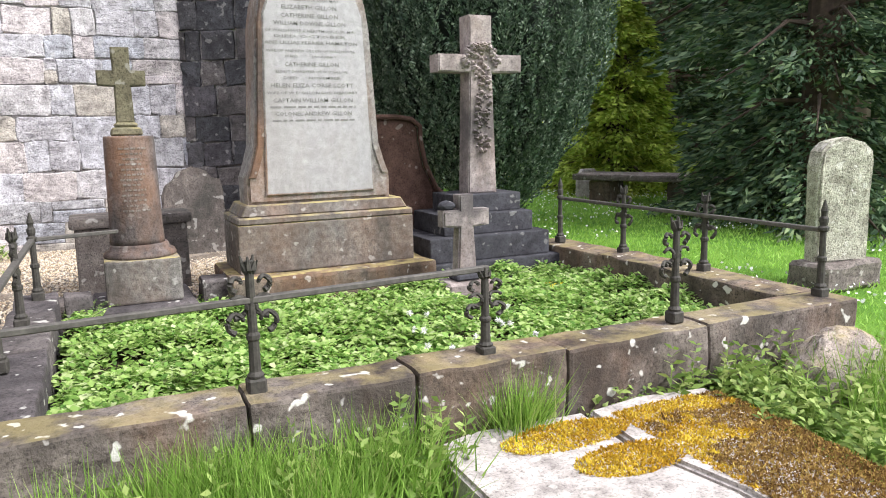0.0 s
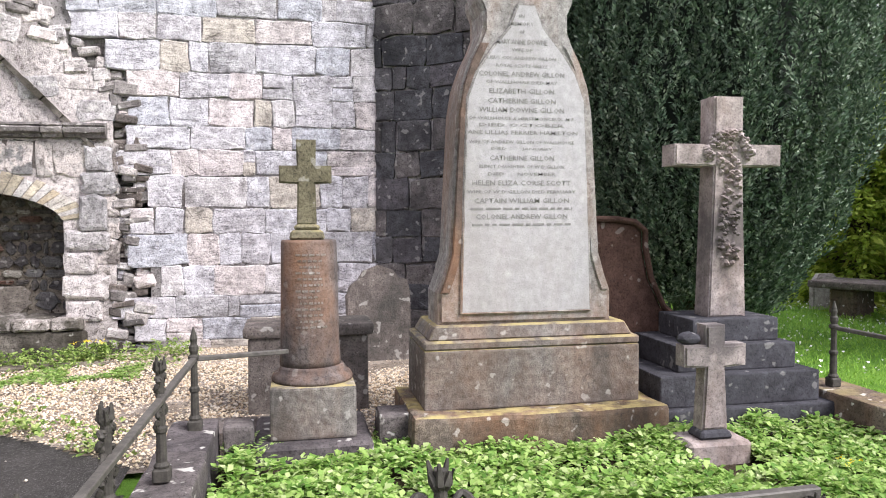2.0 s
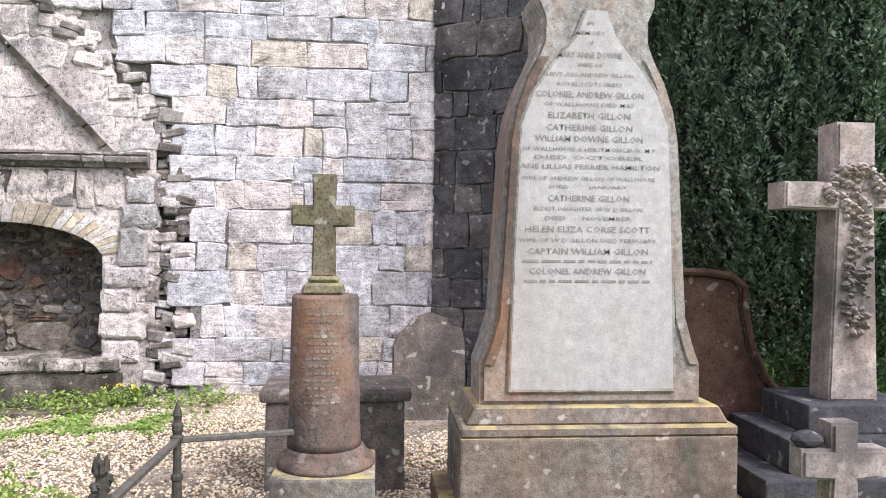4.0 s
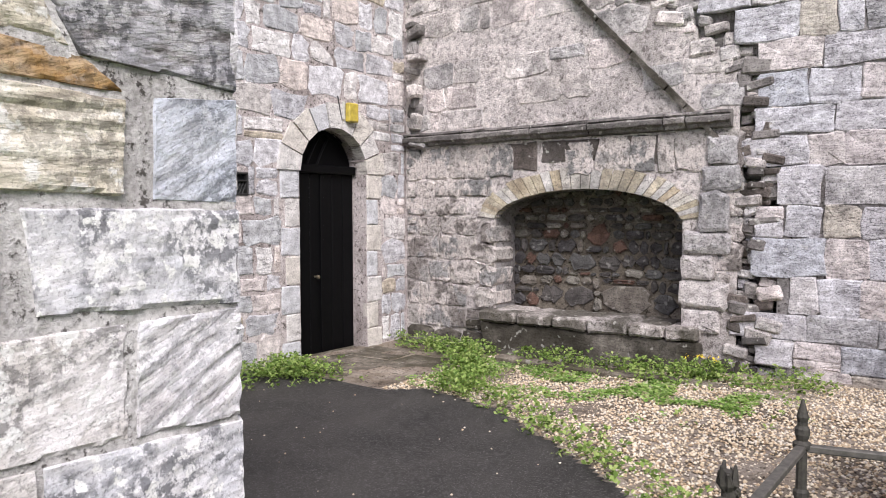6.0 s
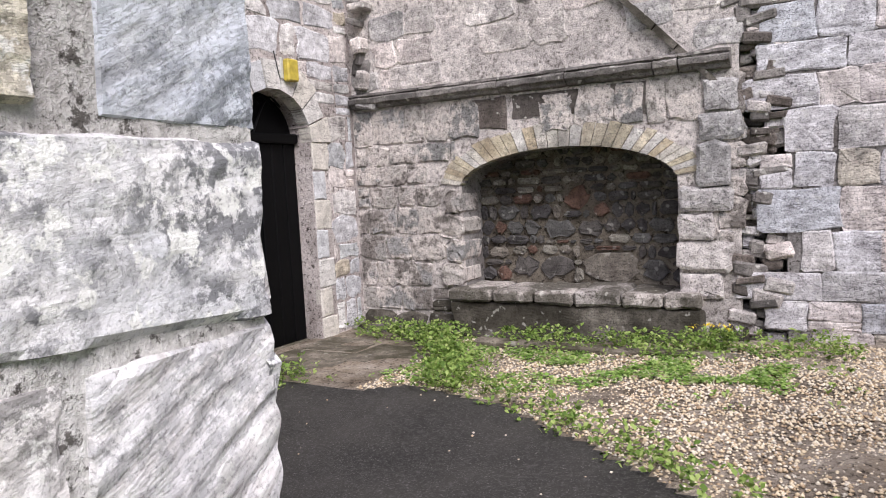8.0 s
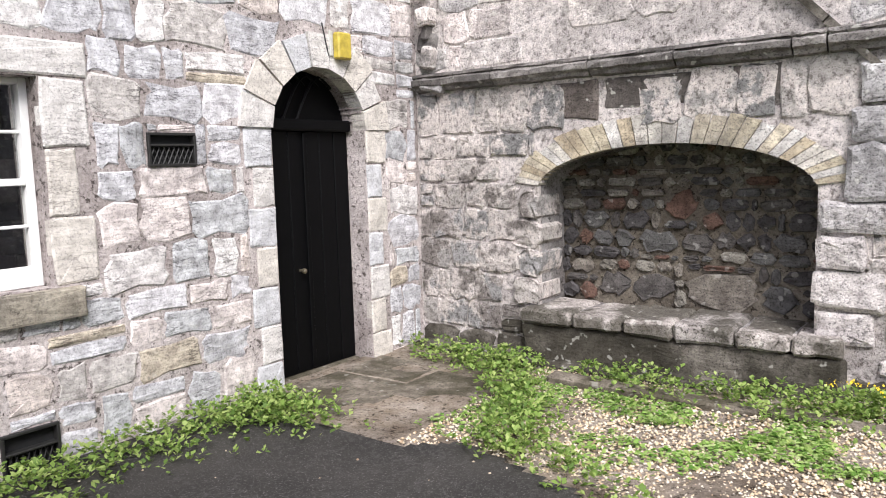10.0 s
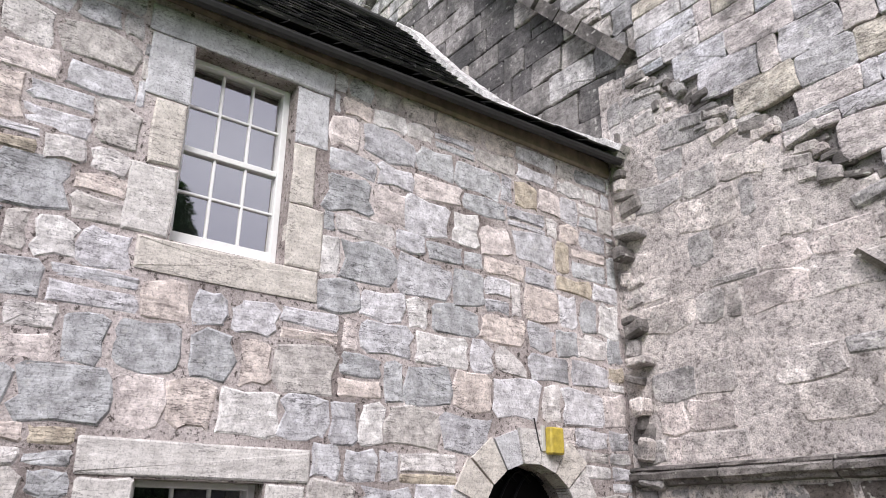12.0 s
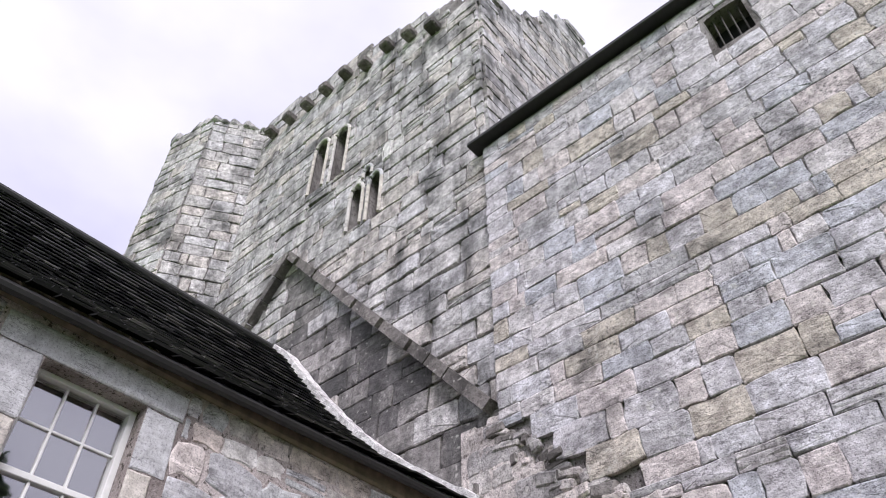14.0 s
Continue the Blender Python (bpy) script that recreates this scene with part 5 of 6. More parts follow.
NEARS = [N_white, N_tan, N_ribbed, N_blue]
zc = [-0.05, 0.30, 0.62, 0.92, 1.205, 1.525, 1.80, 2.10, 2.40, 2.68, 2.93, 3.18, 3.42]
ret = wall_frame(PX, PY, -1, 0)
for i, (z0, z1) in enumerate(zip(zc, zc[1:])):
    u, k = PY, 0
    if 0.9 < z0 < 2.3:
        u = 2.38
    while u > 0.6:
        w = (0.5, 0.28, 0.62)[i % 3] if k == 0 else rng.uniform(0.28, 0.6)
        r = (u - w, u, z0, z1)
        raw("corner_block", *stone_geom(rng, near_f, r, 0.012, 0.009, 0.015, round_=0.12), rng.choice(NEARS), wall_near)
        u -= w
        k += 1
    # the short return of each quoin round the corner
    for a, b in (((0.0, 0.36), (0.36, 0.58)), ((0.0, 0.2), (0.2, 0.58)))[i % 2]:
        raw("corner_block", *stone_geom(rng, ret, (a, b, z0, z1), 0.002, 0.008, 0.006, back=-0.03), rng.choice(NEARS), wall_near)
wing = thing("wing_roof", (-1.95, 3.9, 3.45), "dark gutter and slates above the near building", "roof", kind="structure")
part("gutter", tube([(0.0, 0.2, 0.0), (0.7, 0.2, 0.0)], 0.05, 10), M_gutter, wing)
part("slope", slab([(0.0, 0.0), (0.72, 0.0), (0.72, 0.04), (0.0, 0.04)], -9.8, 0.2, 0.008), M_slate, wing)

# door step and foot slabs
stp = thing("door_step", (-4.6, 8.1, 0.3), "worn stone slabs before the door", "step")
for x0, x1, y0, y1 in ((-0.58, 0.25, -0.72, 0.1), (-0.58, 0.1, 0.12, 0.62), (0.27, 0.86, -0.9, -0.2), (0.12, 0.75, -0.18, 0.5)):
    bm = block(x0, x1, y0, y1, -0.2, -0.02 - 0.03 * (x0 > 0.2), 0.02)
    part("slab", roughen(bm, 0.02, 3), M_step, stp)
kerb_low = tagged(part("low_kerb", roughen(block(-3.6, 0.2, 8.72, 8.86, 0.1, gz(-2, 8.8) + 0.045, 0.02, taper=0.0), 0.03, 2, 3), M_step), "low mossy stone edging before the wall", "kerb")

# ---- family plot ----
rng = random.Random(33)


def kerb_run(parent, pts, along, lo, hi, z0, z1, mat):
    for a, b in zip(pts, pts[1:]):
        if along == "x":
            bm = block(a + 0.004, b - 0.004, lo, hi, z0, z1 + rng.uniform(-0.008, 0.008), 0.018, seg=2)
        else:
            bm = block(lo, hi, a + 0.004, b - 0.004, z0, z1 + rng.uniform(-0.008, 0.008), 0.018, seg=2)
        roughen(bm, 0.016, 5, 5)
        part("kerb_stone", bm, mat, parent)


kerb = thing("grave_kerb", (0, 0, 0), "lichened stone kerb round the family plot", "kerb")
kerb_run(kerb, [-0.31, 0.62, 1.27, 1.98, 2.80, 3.86], "x", 2.84, 3.09, 0.1, 0.63, M_kerb)
kerb_run(kerb, [3.095, 3.9, 4.75, 5.62], "y", 3.56, 3.86, 0.1, 0.63, M_kerb)
kerb_run(kerb, [3.095, 4.05, 4.9, 5.45], "y", -0.31, -0.07, 0.1, 0.62, M_kerb_dark)
kerb_run(kerb, [-0.045, 0.12], "x", 5.3, 5.48, 0.1, 0.60, M_kerb_dark)
kerb_run(kerb, [0.78, 1.0], "x", 5.32, 5.55, 0.1, 0.62, M_kerb_dark)
tagged(part("plot_soil", roughen(block(-0.05, 3.56, 3.08, 5.6, 0.1, 0.40, 0), 0.0, 1), M_soil), "dark soil of the family plot", "soil", kind="structure")


def iron_post(kind_, x, y, rot):
    e = thing("railing_post", (x, y, 0.625), "ornate weathered cast-iron railing post on the kerb", "railing post", "posts of the plot railing")
    part("base", block(-0.035, 0.035, -0.035, 0.035, 0, 0.06, 0.008), M_iron, e)
    part("shaft", lathe([(0.03, 0.06), (0.033, 0.07), (0.022, 0.085), (0.02, 0.2), (0.026, 0.21), (0.026, 0.225), (0.018, 0.235), (0.016, 0.5)], 10), M_iron, e)
    if kind_ == "finial":
        part("finial", lathe([(0.012, 0.36), (0.03, 0.375), (0.03, 0.39), (0.018, 0.40), (0.024, 0.42), (0.024, 0.44), (0.014, 0.455), (0.02, 0.48), (0.004, 0.54)], 10), M_iron, e)
    else:
        for s in (-1, 1):
            for z0, r, turn in ((0.25, 0.045, 1), (0.31, 0.05, -1), (0.40, 0.032, 1)):
                pts = []
                for i in range(14):
                    t = i / 13
                    ang = -1.4 + turn * 4.4 * t
                    rr = r * (1 - 0.55 * t)
                    pts.append((s * (0.03 + r * 0.5 + rr * math.cos(ang)), 0.006 * math.sin(i), z0 + r * 0.6 + rr * math.sin(ang)))
                part("scroll", tube(pts, [0.012 - 0.004 * i / 13 for i in range(14)], 6), M_iron, e)
        top = bmesh.new()
        for a in range(7):
            w = 2 * math.pi * a / 7
            tube([(0, 0, 0.44), (0.018 * math.cos(w), 0.018 * math.sin(w), 0.47), (0.032 * math.cos(w), 0.02 * math.sin(w), 0.50 + 0.02 * (a % 2))], [0.01, 0.012, 0.004], 5, top)
        part("leaf_crown", top, M_iron, e)
    e.rotation_euler.z = rot
    return e


P1 = iron_post("scroll", 0.67, 2.965, 0)
F1 = iron_post("finial", 3.72, 2.965, 0)
copy_thing(P1, pose(1.635, 2.95, 0.625) @ Matrix.Diagonal((1, 1, 0.74, 1)))
for x, y, r in ((2.69, 2.965, 0), (3.73, 3.83, 90), (3.72, 4.63, 90), (-0.205, 4.485, 90), (-0.232, 3.72, 90)):
    copy_thing(P1, pose(x, y, 0.625, 0, 0, r))
for x, y, z in ((3.67, 5.38, 0.625), (-0.175, 5.27, 0.61), (-0.225, 2.965, 0.60)):
    copy_thing(F1, pose(x, y, z))
for a, b in (((-0.225, 2.965, 0.962), (1.66, 2.965, 1.0)), ((3.72, 2.965, 1.0), (3.67, 5.38, 1.0)), ((-0.225, 2.965, 0.968), (-0.175, 5.27, 0.985)), ((-0.175, 5.27, 0.985), (0.3, 5.36, 0.99))):
    d = Vector((b[0] - a[0], b[1] - a[1], b[2] - a[2]))
    L_ = d.length
    bm = block(0.0, L_, -0.016, 0.016, -0.012, 0.012, 0.004)
    ob = tagged(part("handrail", bm, M_rail), "flat grey iron rail between the posts", "handrail", "rails of the plot")
    ob.matrix_world = Matrix.Translation(a) @ Matrix.Rotation(math.atan2(d.y, d.x), 4, "Z") @ Matrix.Rotation(-math.asin(d.z / L_), 4, "Y")

# ---- monuments ----
mon = thing("monument", (1.65, 5.3, 0.3), "tall grey tapering inscribed monument with rust stains", "gravestone")


def mp(nm, bm, mat, label="", smooth=False, parent=None):
    for v in bm.verts:
        v.co -= Vector((1.65, 5.3, 0.3))
    return part(nm, bm, mat, parent or mon, label, smooth)


mp("base", roughen(block(0.95, 2.42, 5.14, 5.95, 0.2, 0.635, 0.03, seg=2), 0.012, 4, 6), M_base, "stained base block with yellow moss")
mp("plinth", block(1.03, 2.30, 5.28, 5.86, 0.636, 0.97, 0.012, seg=2), M_plinth)
bm = bmesh.new()
join(bm, block(1.03, 2.30, 5.28, 5.86, 0.971, 1.02, 0.01))
join(bm, block(1.06, 2.27, 5.31, 5.83, 1.021, 1.10, 0.008, taper=0.07))
mp("cap_moulding", bm, M_plinth)
half = [(0.515, 1.10), (0.515, 1.28), (0.485, 1.36), (0.445, 1.50), (0.425, 1.85), (0.40, 2.30), (0.375, 2.45), (0.33, 2.58), (0.28, 2.68), (0.25, 2.76), (0.25, 2.86), (0.28, 2.93), (0.28, 2.98), (0.0, 3.16)]
out = [(1.64 + x, z) for x, z in half] + [(1.64 - x, z) for x, z in half[:-1]][::-1]
mp("body", slab(out, 5.36, 5.70, 0.02), M_grey_monument)
ph = [(0.385, 1.165), (0.365, 1.9), (0.345, 2.37), (0.29, 2.52), (0.2, 2.65), (0.1, 2.77), (0.05, 2.9)]
pout = [(1.64 + x, z) for x, z in ph] + [(1.64 - x, z) for x, z in ph][::-1]
for side, mat_, lab in ((-1, M_rusty, "rust-stained moulded margin"), (1, M_grey_monument, "grey moulded margin")):
    edge = [p for p in half if 1.12 < p[1] < 2.7]
    ring = [(1.64 + side * (x - 0.012), z) for x, z in edge] + [(1.64 + side * (x - 0.062), z) for x, z in edge][::-1]
    mp("margin", slab(ring, 5.349, 5.372, 0.006), mat_, lab)
panel = mp("inscribed_panel", slab(pout, 5.345, 5.40, 0.006), M_panel, "pale inscribed panel")
bm = bmesh.new()
for p, q in zip(pout, pout[1:] + pout[:1]):
    tube([(p[0], 5.352, p[1]), (q[0], 5.352, q[1])], 0.009, 5, bm)
mp("panel_edge", bm, M_grey_monument)
LINES = [("IN", 2.835, 0.03), ("MEMORY", 2.79, 0.14), ("OF", 2.745, 0.03), ("MARY ANNE DOWNE", 2.69, 0.30), ("WIFE OF", 2.645, 0.12), ("LIEUT COL ANDREW GILLON", 2.60, 0.40), ("ROYAL SCOTS GREYS", 2.557, 0.30), ("COLONEL ANDREW GILLON", 2.51, 0.50),
         ("OF WALLHOUSE DIED MAY", 2.465, 0.42), ("ELIZABETH GILLON", 2.415, 0.38), ("CATHERINE GILLON", 2.36, 0.40), ("WILLIAM DOWNE GILLON", 2.31, 0.50), ("OF WALLHOUSE & HERSTMONCEUX  M P", 2.262, 0.62),
         ("DIED OCTOBER", 2.225, 0.50), ("JANE LILLIAS FERRIER HAMILTON", 2.18, 0.66), ("WIFE OF ANDREW GILLON OF WALLHOUSE", 2.13, 0.62), ("DIED        JANUARY", 2.09, 0.36), ("CATHERINE GILLON", 2.04, 0.38),
         ("ELDEST DAUGHTER OF W D GILLON", 1.992, 0.50), ("DIED      NOVEMBER", 1.95, 0.40), ("HELEN ELIZA CORSE SCOTT", 1.90, 0.58), ("WIFE OF W D GILLON DIED FEBRUARY", 1.85, 0.64), ("CAPTAIN WILLIAM GILLON", 1.80, 0.56), (None, 1.755, 0.60), ("COLONEL ANDREW GILLON", 1.71, 0.54), (None, 1.665, 0.58)]


def lettering(text, cx, y, z, width, height, parent, origin):
    bm = bmesh.new()
    if text:
        cu = bpy.data.curves.new("lettering", "FONT")
        cu.body, cu.size, cu.resolution_u, cu.offset = text, 1, 1, 0.006
        ob = new("lettering", cu)
        bpy.context.view_layer.update()
        me = bpy.data.meshes.new_from_object(ob.evaluated_get(bpy.context.evaluated_depsgraph_get()))
        bpy.data.objects.remove(ob)
        bm.from_mesh(me)
        bpy.data.meshes.remove(me)
        x0, x1 = min(v.co.x for v in bm.verts), max(v.co.x for v in bm.verts)
        y0, y1 = min(v.co.y for v in bm.verts), max(v.co.y for v in bm.verts)
        for v in bm.verts:
            v.co = Vector((cx + ((v.co.x - x0) / (x1 - x0) - 0.5) * width, y, z + ((v.co.y - y0) / (y1 - y0) - 0.5) * height)) - origin
    else:
        x = -width / 2
        r = random.Random(int(z * 1000))
        while x < width / 2:
            w = r.uniform(0.02, 0.09)
            join(bm, block(cx + x - origin.x, cx + min(x + w, width / 2) - origin.x, y - origin.y, y + 0.002 - origin.y, z - height * 0.3 - origin.z, z + height * 0.3 - origin.z, 0))
            x += w + 0.016
    return part("lettering", bm, M_letter, parent)


for text, z, w in LINES:
    big = z in (2.69, 2.51, 2.415, 2.36, 2.31, 2.18, 2.04, 1.90, 1.80, 1.71)
    lettering(text, 1.61, 5.3425, z, w, 0.028 if big else 0.018, panel, Vector((1.65, 5.3, 0.3)))

# column with a small cross
colm = thing("column_monument", (0.41, 5.57, 0.3), "red-brown broken column on a block with a cross on top", "gravestone")
part("footing", roughen(block(-0.30, 0.33, -0.36, 0.3, -0.1, 0.215, 0.02), 0.01, 4), M_kerb_dark, colm)
part("pedestal", block(-0.21, 0.25, -0.27, 0.2, 0.216, 0.50, 0.015, seg=2), M_plinth, colm, "square pedestal with pale lichen")
part("torus", lathe([(0.225, 0.50), (0.228, 0.515), (0.215, 0.54), (0.19, 0.55), (0.185, 0.57), (0.175, 0.585)], 32, (0.02, -0.03, 0)), M_column, colm, smooth=True)
part("shaft", lathe([(0.172, 0.585), (0.17, 0.62), (0.165, 0.70), (0.155, 1.27), (0.15, 1.285)], 32, (0.01, -0.02, 0)), M_column, colm, "red-stained stone shaft", smooth=True)
bars = bmesh.new()
for i in range(13):
    z = 1.20 - i * 0.033
    a = -0.5 + 0.08 * (i % 3)
    while a < 0.45 - 0.06 * (i % 4):
        w = 0.07 + 0.06 * ((i * 7 + int(a * 50)) % 3)
        rr = 0.1672 - 0.0175 * (z - 0.7)
        bars.faces.new([bars.verts.new((0.01 + rr * math.sin(q), -0.02 - rr * math.cos(q), zz)) for q, zz in ((a, z), (a + w, z), (a + w, z + 0.012), (a, z + 0.012))])
        a += w + 0.05
tagged(part("inscription", bars, M_plinth, colm, "worn illegible inscription"), kind="stuff")
part("cross_base", block(-0.10, 0.10, -0.09, 0.07, 1.286, 1.34, 0.012, taper=0.12), M_oldcross, colm)
part("cross_step", block(-0.08, 0.08, -0.07, 0.05, 1.341, 1.375, 0.015, taper=0.2), M_oldcross, colm)
s = [(-0.055, 1.37), (0.055, 1.37), (0.05, 1.60), (0.14, 1.605), (0.14, 1.70), (0.052, 1.70), (0.055, 1.845), (-0.055, 1.845), (-0.052, 1.70), (-0.15, 1.70), (-0.15, 1.605), (-0.05, 1.60)]
part("cross", slab(s, -0.05, 0.04, 0.008), M_oldcross, colm, "olive lichened stone cross")

# table tomb behind it
tabt = thing("table_tomb", (0.43, 6.5, 0.38), "brown weathered table tomb on two stone ends", "tomb")
for x0, x1 in ((-0.41, -0.14), (0.13, 0.40)):
    part("end_stone", roughen(block(x0, x1, -0.1, 0.3, -0.1, 0.52, 0.02, seg=2), 0.01, 5), M_headstone, tabt)
part("top_slab", roughen(block(-0.44, 0.44, -0.13, 0.35, 0.521, 0.60, 0.025, seg=2), 0.01, 4), M_headstone, tabt)
part("panel", block(-0.14, 0.13, 0.0, 0.1, -0.1, 0.515, 0.01), M_headstone, tabt)
lowst = tagged(part("low_stone", roughen(block(-0.32, 0.12, 5.72, 5.98, 0.2, 0.49, 0.03), 0.025, 6, 1), M_headstone), "low broken stone lying on the gravel", "stone")

# small old headstone by the wall
hs = [(0.80, 0.2), (1.40, 0.2), (1.385, 1.02), (1.36, 1.13), (1.28, 1.15), (1.23, 1.22), (1.09, 1.27), (0.95, 1.22), (0.90, 1.14), (0.82, 1.08), (0.79, 0.98)]
hsb = roughen(slab(hs, 8.1, 8.2, 0.012), 0.008, 5)
tagged(part("headstone", hsb, M_headstone), "old mottled headstone with a shaped top", "headstone")

# dark red slab behind
rs = [(1.9, 0.25), (3.0, 0.25), (3.0, 0.85), (2.92, 0.98), (2.80, 1.08), (2.70, 1.28), (2.655, 1.5), (2.655, 1.60), (2.60, 1.655), (2.45, 1.68), (1.9, 1.68)]
redm = tagged(part("red_headstone", slab(rs, 5.97, 6.13, 0.015), M_red), "dark red sandstone headstone with a scrolled edge", "headstone")
rim = tube([(1.9, 5.96, 1.69), (2.45, 5.96, 1.69), (2.60, 5.96, 1.668), (2.672, 5.96, 1.61), (2.672, 5.96, 1.5), (2.715, 5.96, 1.29), (2.81, 5.96, 1.09), (2.93, 5.96, 0.99)], 0.022, 8)
part("rim_moulding", rim, M_red, redm)

# tall cross on steps
cb = thing("cross_monument", (3.04, 5.65, 0.3), "tall stone cross wreathed in carved ivy on granite steps", "gravestone")
part("lower_step", block(-0.62, 0.55, -0.42, 0.5, -0.1, 0.27, 0.012, seg=2), M_granite, cb)
part("step", block(-0.60, 0.46, -0.36, 0.44, 0.271, 0.46, 0.01, seg=2), M_granite, cb)
part("step", block(-0.44, 0.36, -0.27, 0.36, 0.461, 0.62, 0.01, seg=2), M_granite, cb)
part("step", block(-0.29, 0.30, -0.18, 0.27, 0.621, 0.765, 0.01, seg=2), M_granite, cb)
s = [(-0.13, 0.765), (0.13, 0.765), (0.10, 1.72), (0.37, 1.725), (0.37, 1.86), (0.10, 1.86), (0.10, 2.16), (-0.10, 2.16), (-0.10, 1.86), (-0.37, 1.86), (-0.37, 1.725), (-0.10, 1.72)]
part("cross", slab(s, -0.09, 0.09, 0.01), M_crossB, cb)
ivy = bmesh.new()
r2 = random.Random(5)
for i in range(260):
    t = r2.random()
    if t < 0.62:
        z = 1.1 + 0.85 * r2.random()
        x = 0.02 * math.sin(z * 9) + r2.uniform(-0.07, 0.06) + 0.03 * (1.7 - z)
    else:
        a = r2.uniform(0, math.pi)
        x, z = 0.14 * math.cos(a) + r2.uniform(-0.03, 0.03), 1.76 + 0.17 * math.sin(a) + r2.uniform(-0.03, 0.03)
    y = -0.095 - r2.uniform(0, 0.035)
    vs = []
    rr, sp = r2.uniform(0.014, 0.03), r2.uniform(0, 6)
    c = ivy.verts.new((x, y - 0.012, z))
    for k in range(5):
        q = rr * (1 if k % 2 else 0.75)
        vs.append(ivy.verts.new((x + q * math.cos(sp + k * 1.257), y + 0.012, z + q * math.sin(sp + k * 1.257))))
    for k in range(5):
        ivy.faces.new((c, vs[k], vs[(k + 1) % 5]))
part("carved_ivy", ivy, M_crossB, cb, "carved ivy trail")

# small cross in the plot
sx = thing("small_cross", (2.525, 4.9, 0.3), "small weathered grey stone cross on a pale block", "gravestone")
part("base", roughen(block(-0.18, 0.18, -0.12, 0.12, -0.05, 0.22, 0.02), 0.006, 6), M_crossB, sx)
part("collar", block(-0.10, 0.10, -0.08, 0.08, 0.221, 0.27, 0.015, taper=0.2), M_granite, sx)
s = [(-0.075, 0.27), (0.075, 0.27), (0.057, 0.60), (0.18, 0.61), (0.18, 0.725), (0.056, 0.725), (0.056, 0.83), (-0.056, 0.83), (-0.056, 0.725), (-0.18, 0.725), (-0.18, 0.61), (-0.057, 0.60)]
part("cross", slab(s, -0.055, 0.055, 0.012), M_crossB, sx)
pine = bmesh.new()
bmesh.ops.create_icosphere(pine, subdivisions=2, radius=0.055)
for v in pine.verts:
    v.co = Vector((v.co.x * 1.25 - 0.13, v.co.y * 0.8, v.co.z * 0.65 + 0.755)) + noise.noise_vector(v.co * 40) * 0.008
part("carved_shell", pine, M_granite, sx)

# broken ledger in front, with moss
led = thing("ledger_stone", (1.98, 2.14, 0.31), "broken pale ledger stone partly covered in yellow moss", "ledger")
for outl in ([(-0.74, -0.9), (0.0, -0.95), (0.06, -0.2), (-0.02, 0.25), (0.02, 0.62), (-0.5, 0.66), (-0.70, 0.60)], [(0.03, -0.95), (0.45, -0.92), (0.50, -0.4), (0.62, 0.15), (0.70, 0.6), (0.35, 0.66), (0.05, 0.62), (0.01, 0.25), (0.09, -0.2)]):
    bm = bmesh.new()
    f = bm.faces.new([bm.verts.new((x, y, -0.14)) for x, y in outl])
    r = bmesh.ops.extrude_face_region(bm, geom=[f])
    for v in r["geom"]:
        if isinstance(v, bmesh.types.BMVert):
            v.co.z = 0.06
    bmesh.ops.recalc_face_normals(bm, faces=bm.faces)
    bmesh.ops.bevel(bm, geom=bm.edges[:], offset=0.015, segments=2, affect="EDGES")
    part("slab_piece", bm, M_ledger, led)
# rough boulder and distant stones
bm = bmesh.new()
bmesh.ops.create_icosphere(bm, subdivisions=4, radius=1)
for v in bm.verts:
    n_ = noise.noise(v.co * 1.3) * 0.16 + noise.noise(v.co * 5) * 0.05
    n_ += noise.noise(v.co * 14) * 0.03
    v.co = Vector((3.45 + v.co.x * (0.31 + n_ * 0.3), 2.62 + v.co.y * 0.19 * (1 + n_), 0.28 + v.co.z * 0.30 * (1 + n_)))
tagged(part("boulder", bm, M_boulder), "rough pale boulder with a moss cap by the kerb", "boulder")
rst = thing("rough_headstone", (5.62, 4.3, 0.28), "round-topped rough lichened headstone on a block", "headstone")
s = [(-0.22, 0.17), (0.22, 0.17), (0.23, 0.95), (0.21, 1.06), (0.14, 1.13), (0.0, 1.17), (-0.14, 1.13), (-0.21, 1.06), (-0.23, 0.95)]
bm = slab(s, -0.09, 0.09, 0.02)
for v in bm.verts:
    v.co = Matrix.Rotation(-0.35, 3, "Z") @ v.co
part("stone", roughen(bm, 0.015, 6, 2), M_lichen, rst)
part("base", roughen(block(-0.33, 0.33, -0.2, 0.2, -0.05, 0.18, 0.03), 0.03, 4, 2), M_headstone, rst)
s = [(-0.22, 0.0), (0.22, 0.0), (0.22, 0.42), (0.12, 0.55), (-0.12, 0.55), (-0.22, 0.42)]
bm = slab(s, -0.06, 0.06, 0.02)
h2 = tagged(part("far_headstone", bm, M_ledger), "small pale headstone on the far lawn", "headstone")
h2.location = (8.0, 10.9, 0.3)
ft = thing("far_table_tomb", (8.1, 9.5, 0.3), "long brown table tomb on the far lawn", "tomb")
ft.rotation_euler.z = -1.1
part("top_slab", block(-1.1, 1.1, -0.4, 0.4, 0.42, 0.52, 0.03, seg=2), M_headstone, ft)
for x0, x1 in ((-0.85, -0.5), (0.45, 0.8)):
    part("end_stone", block(x0, x1, -0.3, 0.3, -0.1, 0.42, 0.03), M_kerb, ft)

# ---- trees and plants ----
R = np.random.default_rng(7)


def unit(v):
    return v / np.linalg.norm(v, axis=1)[:, None]


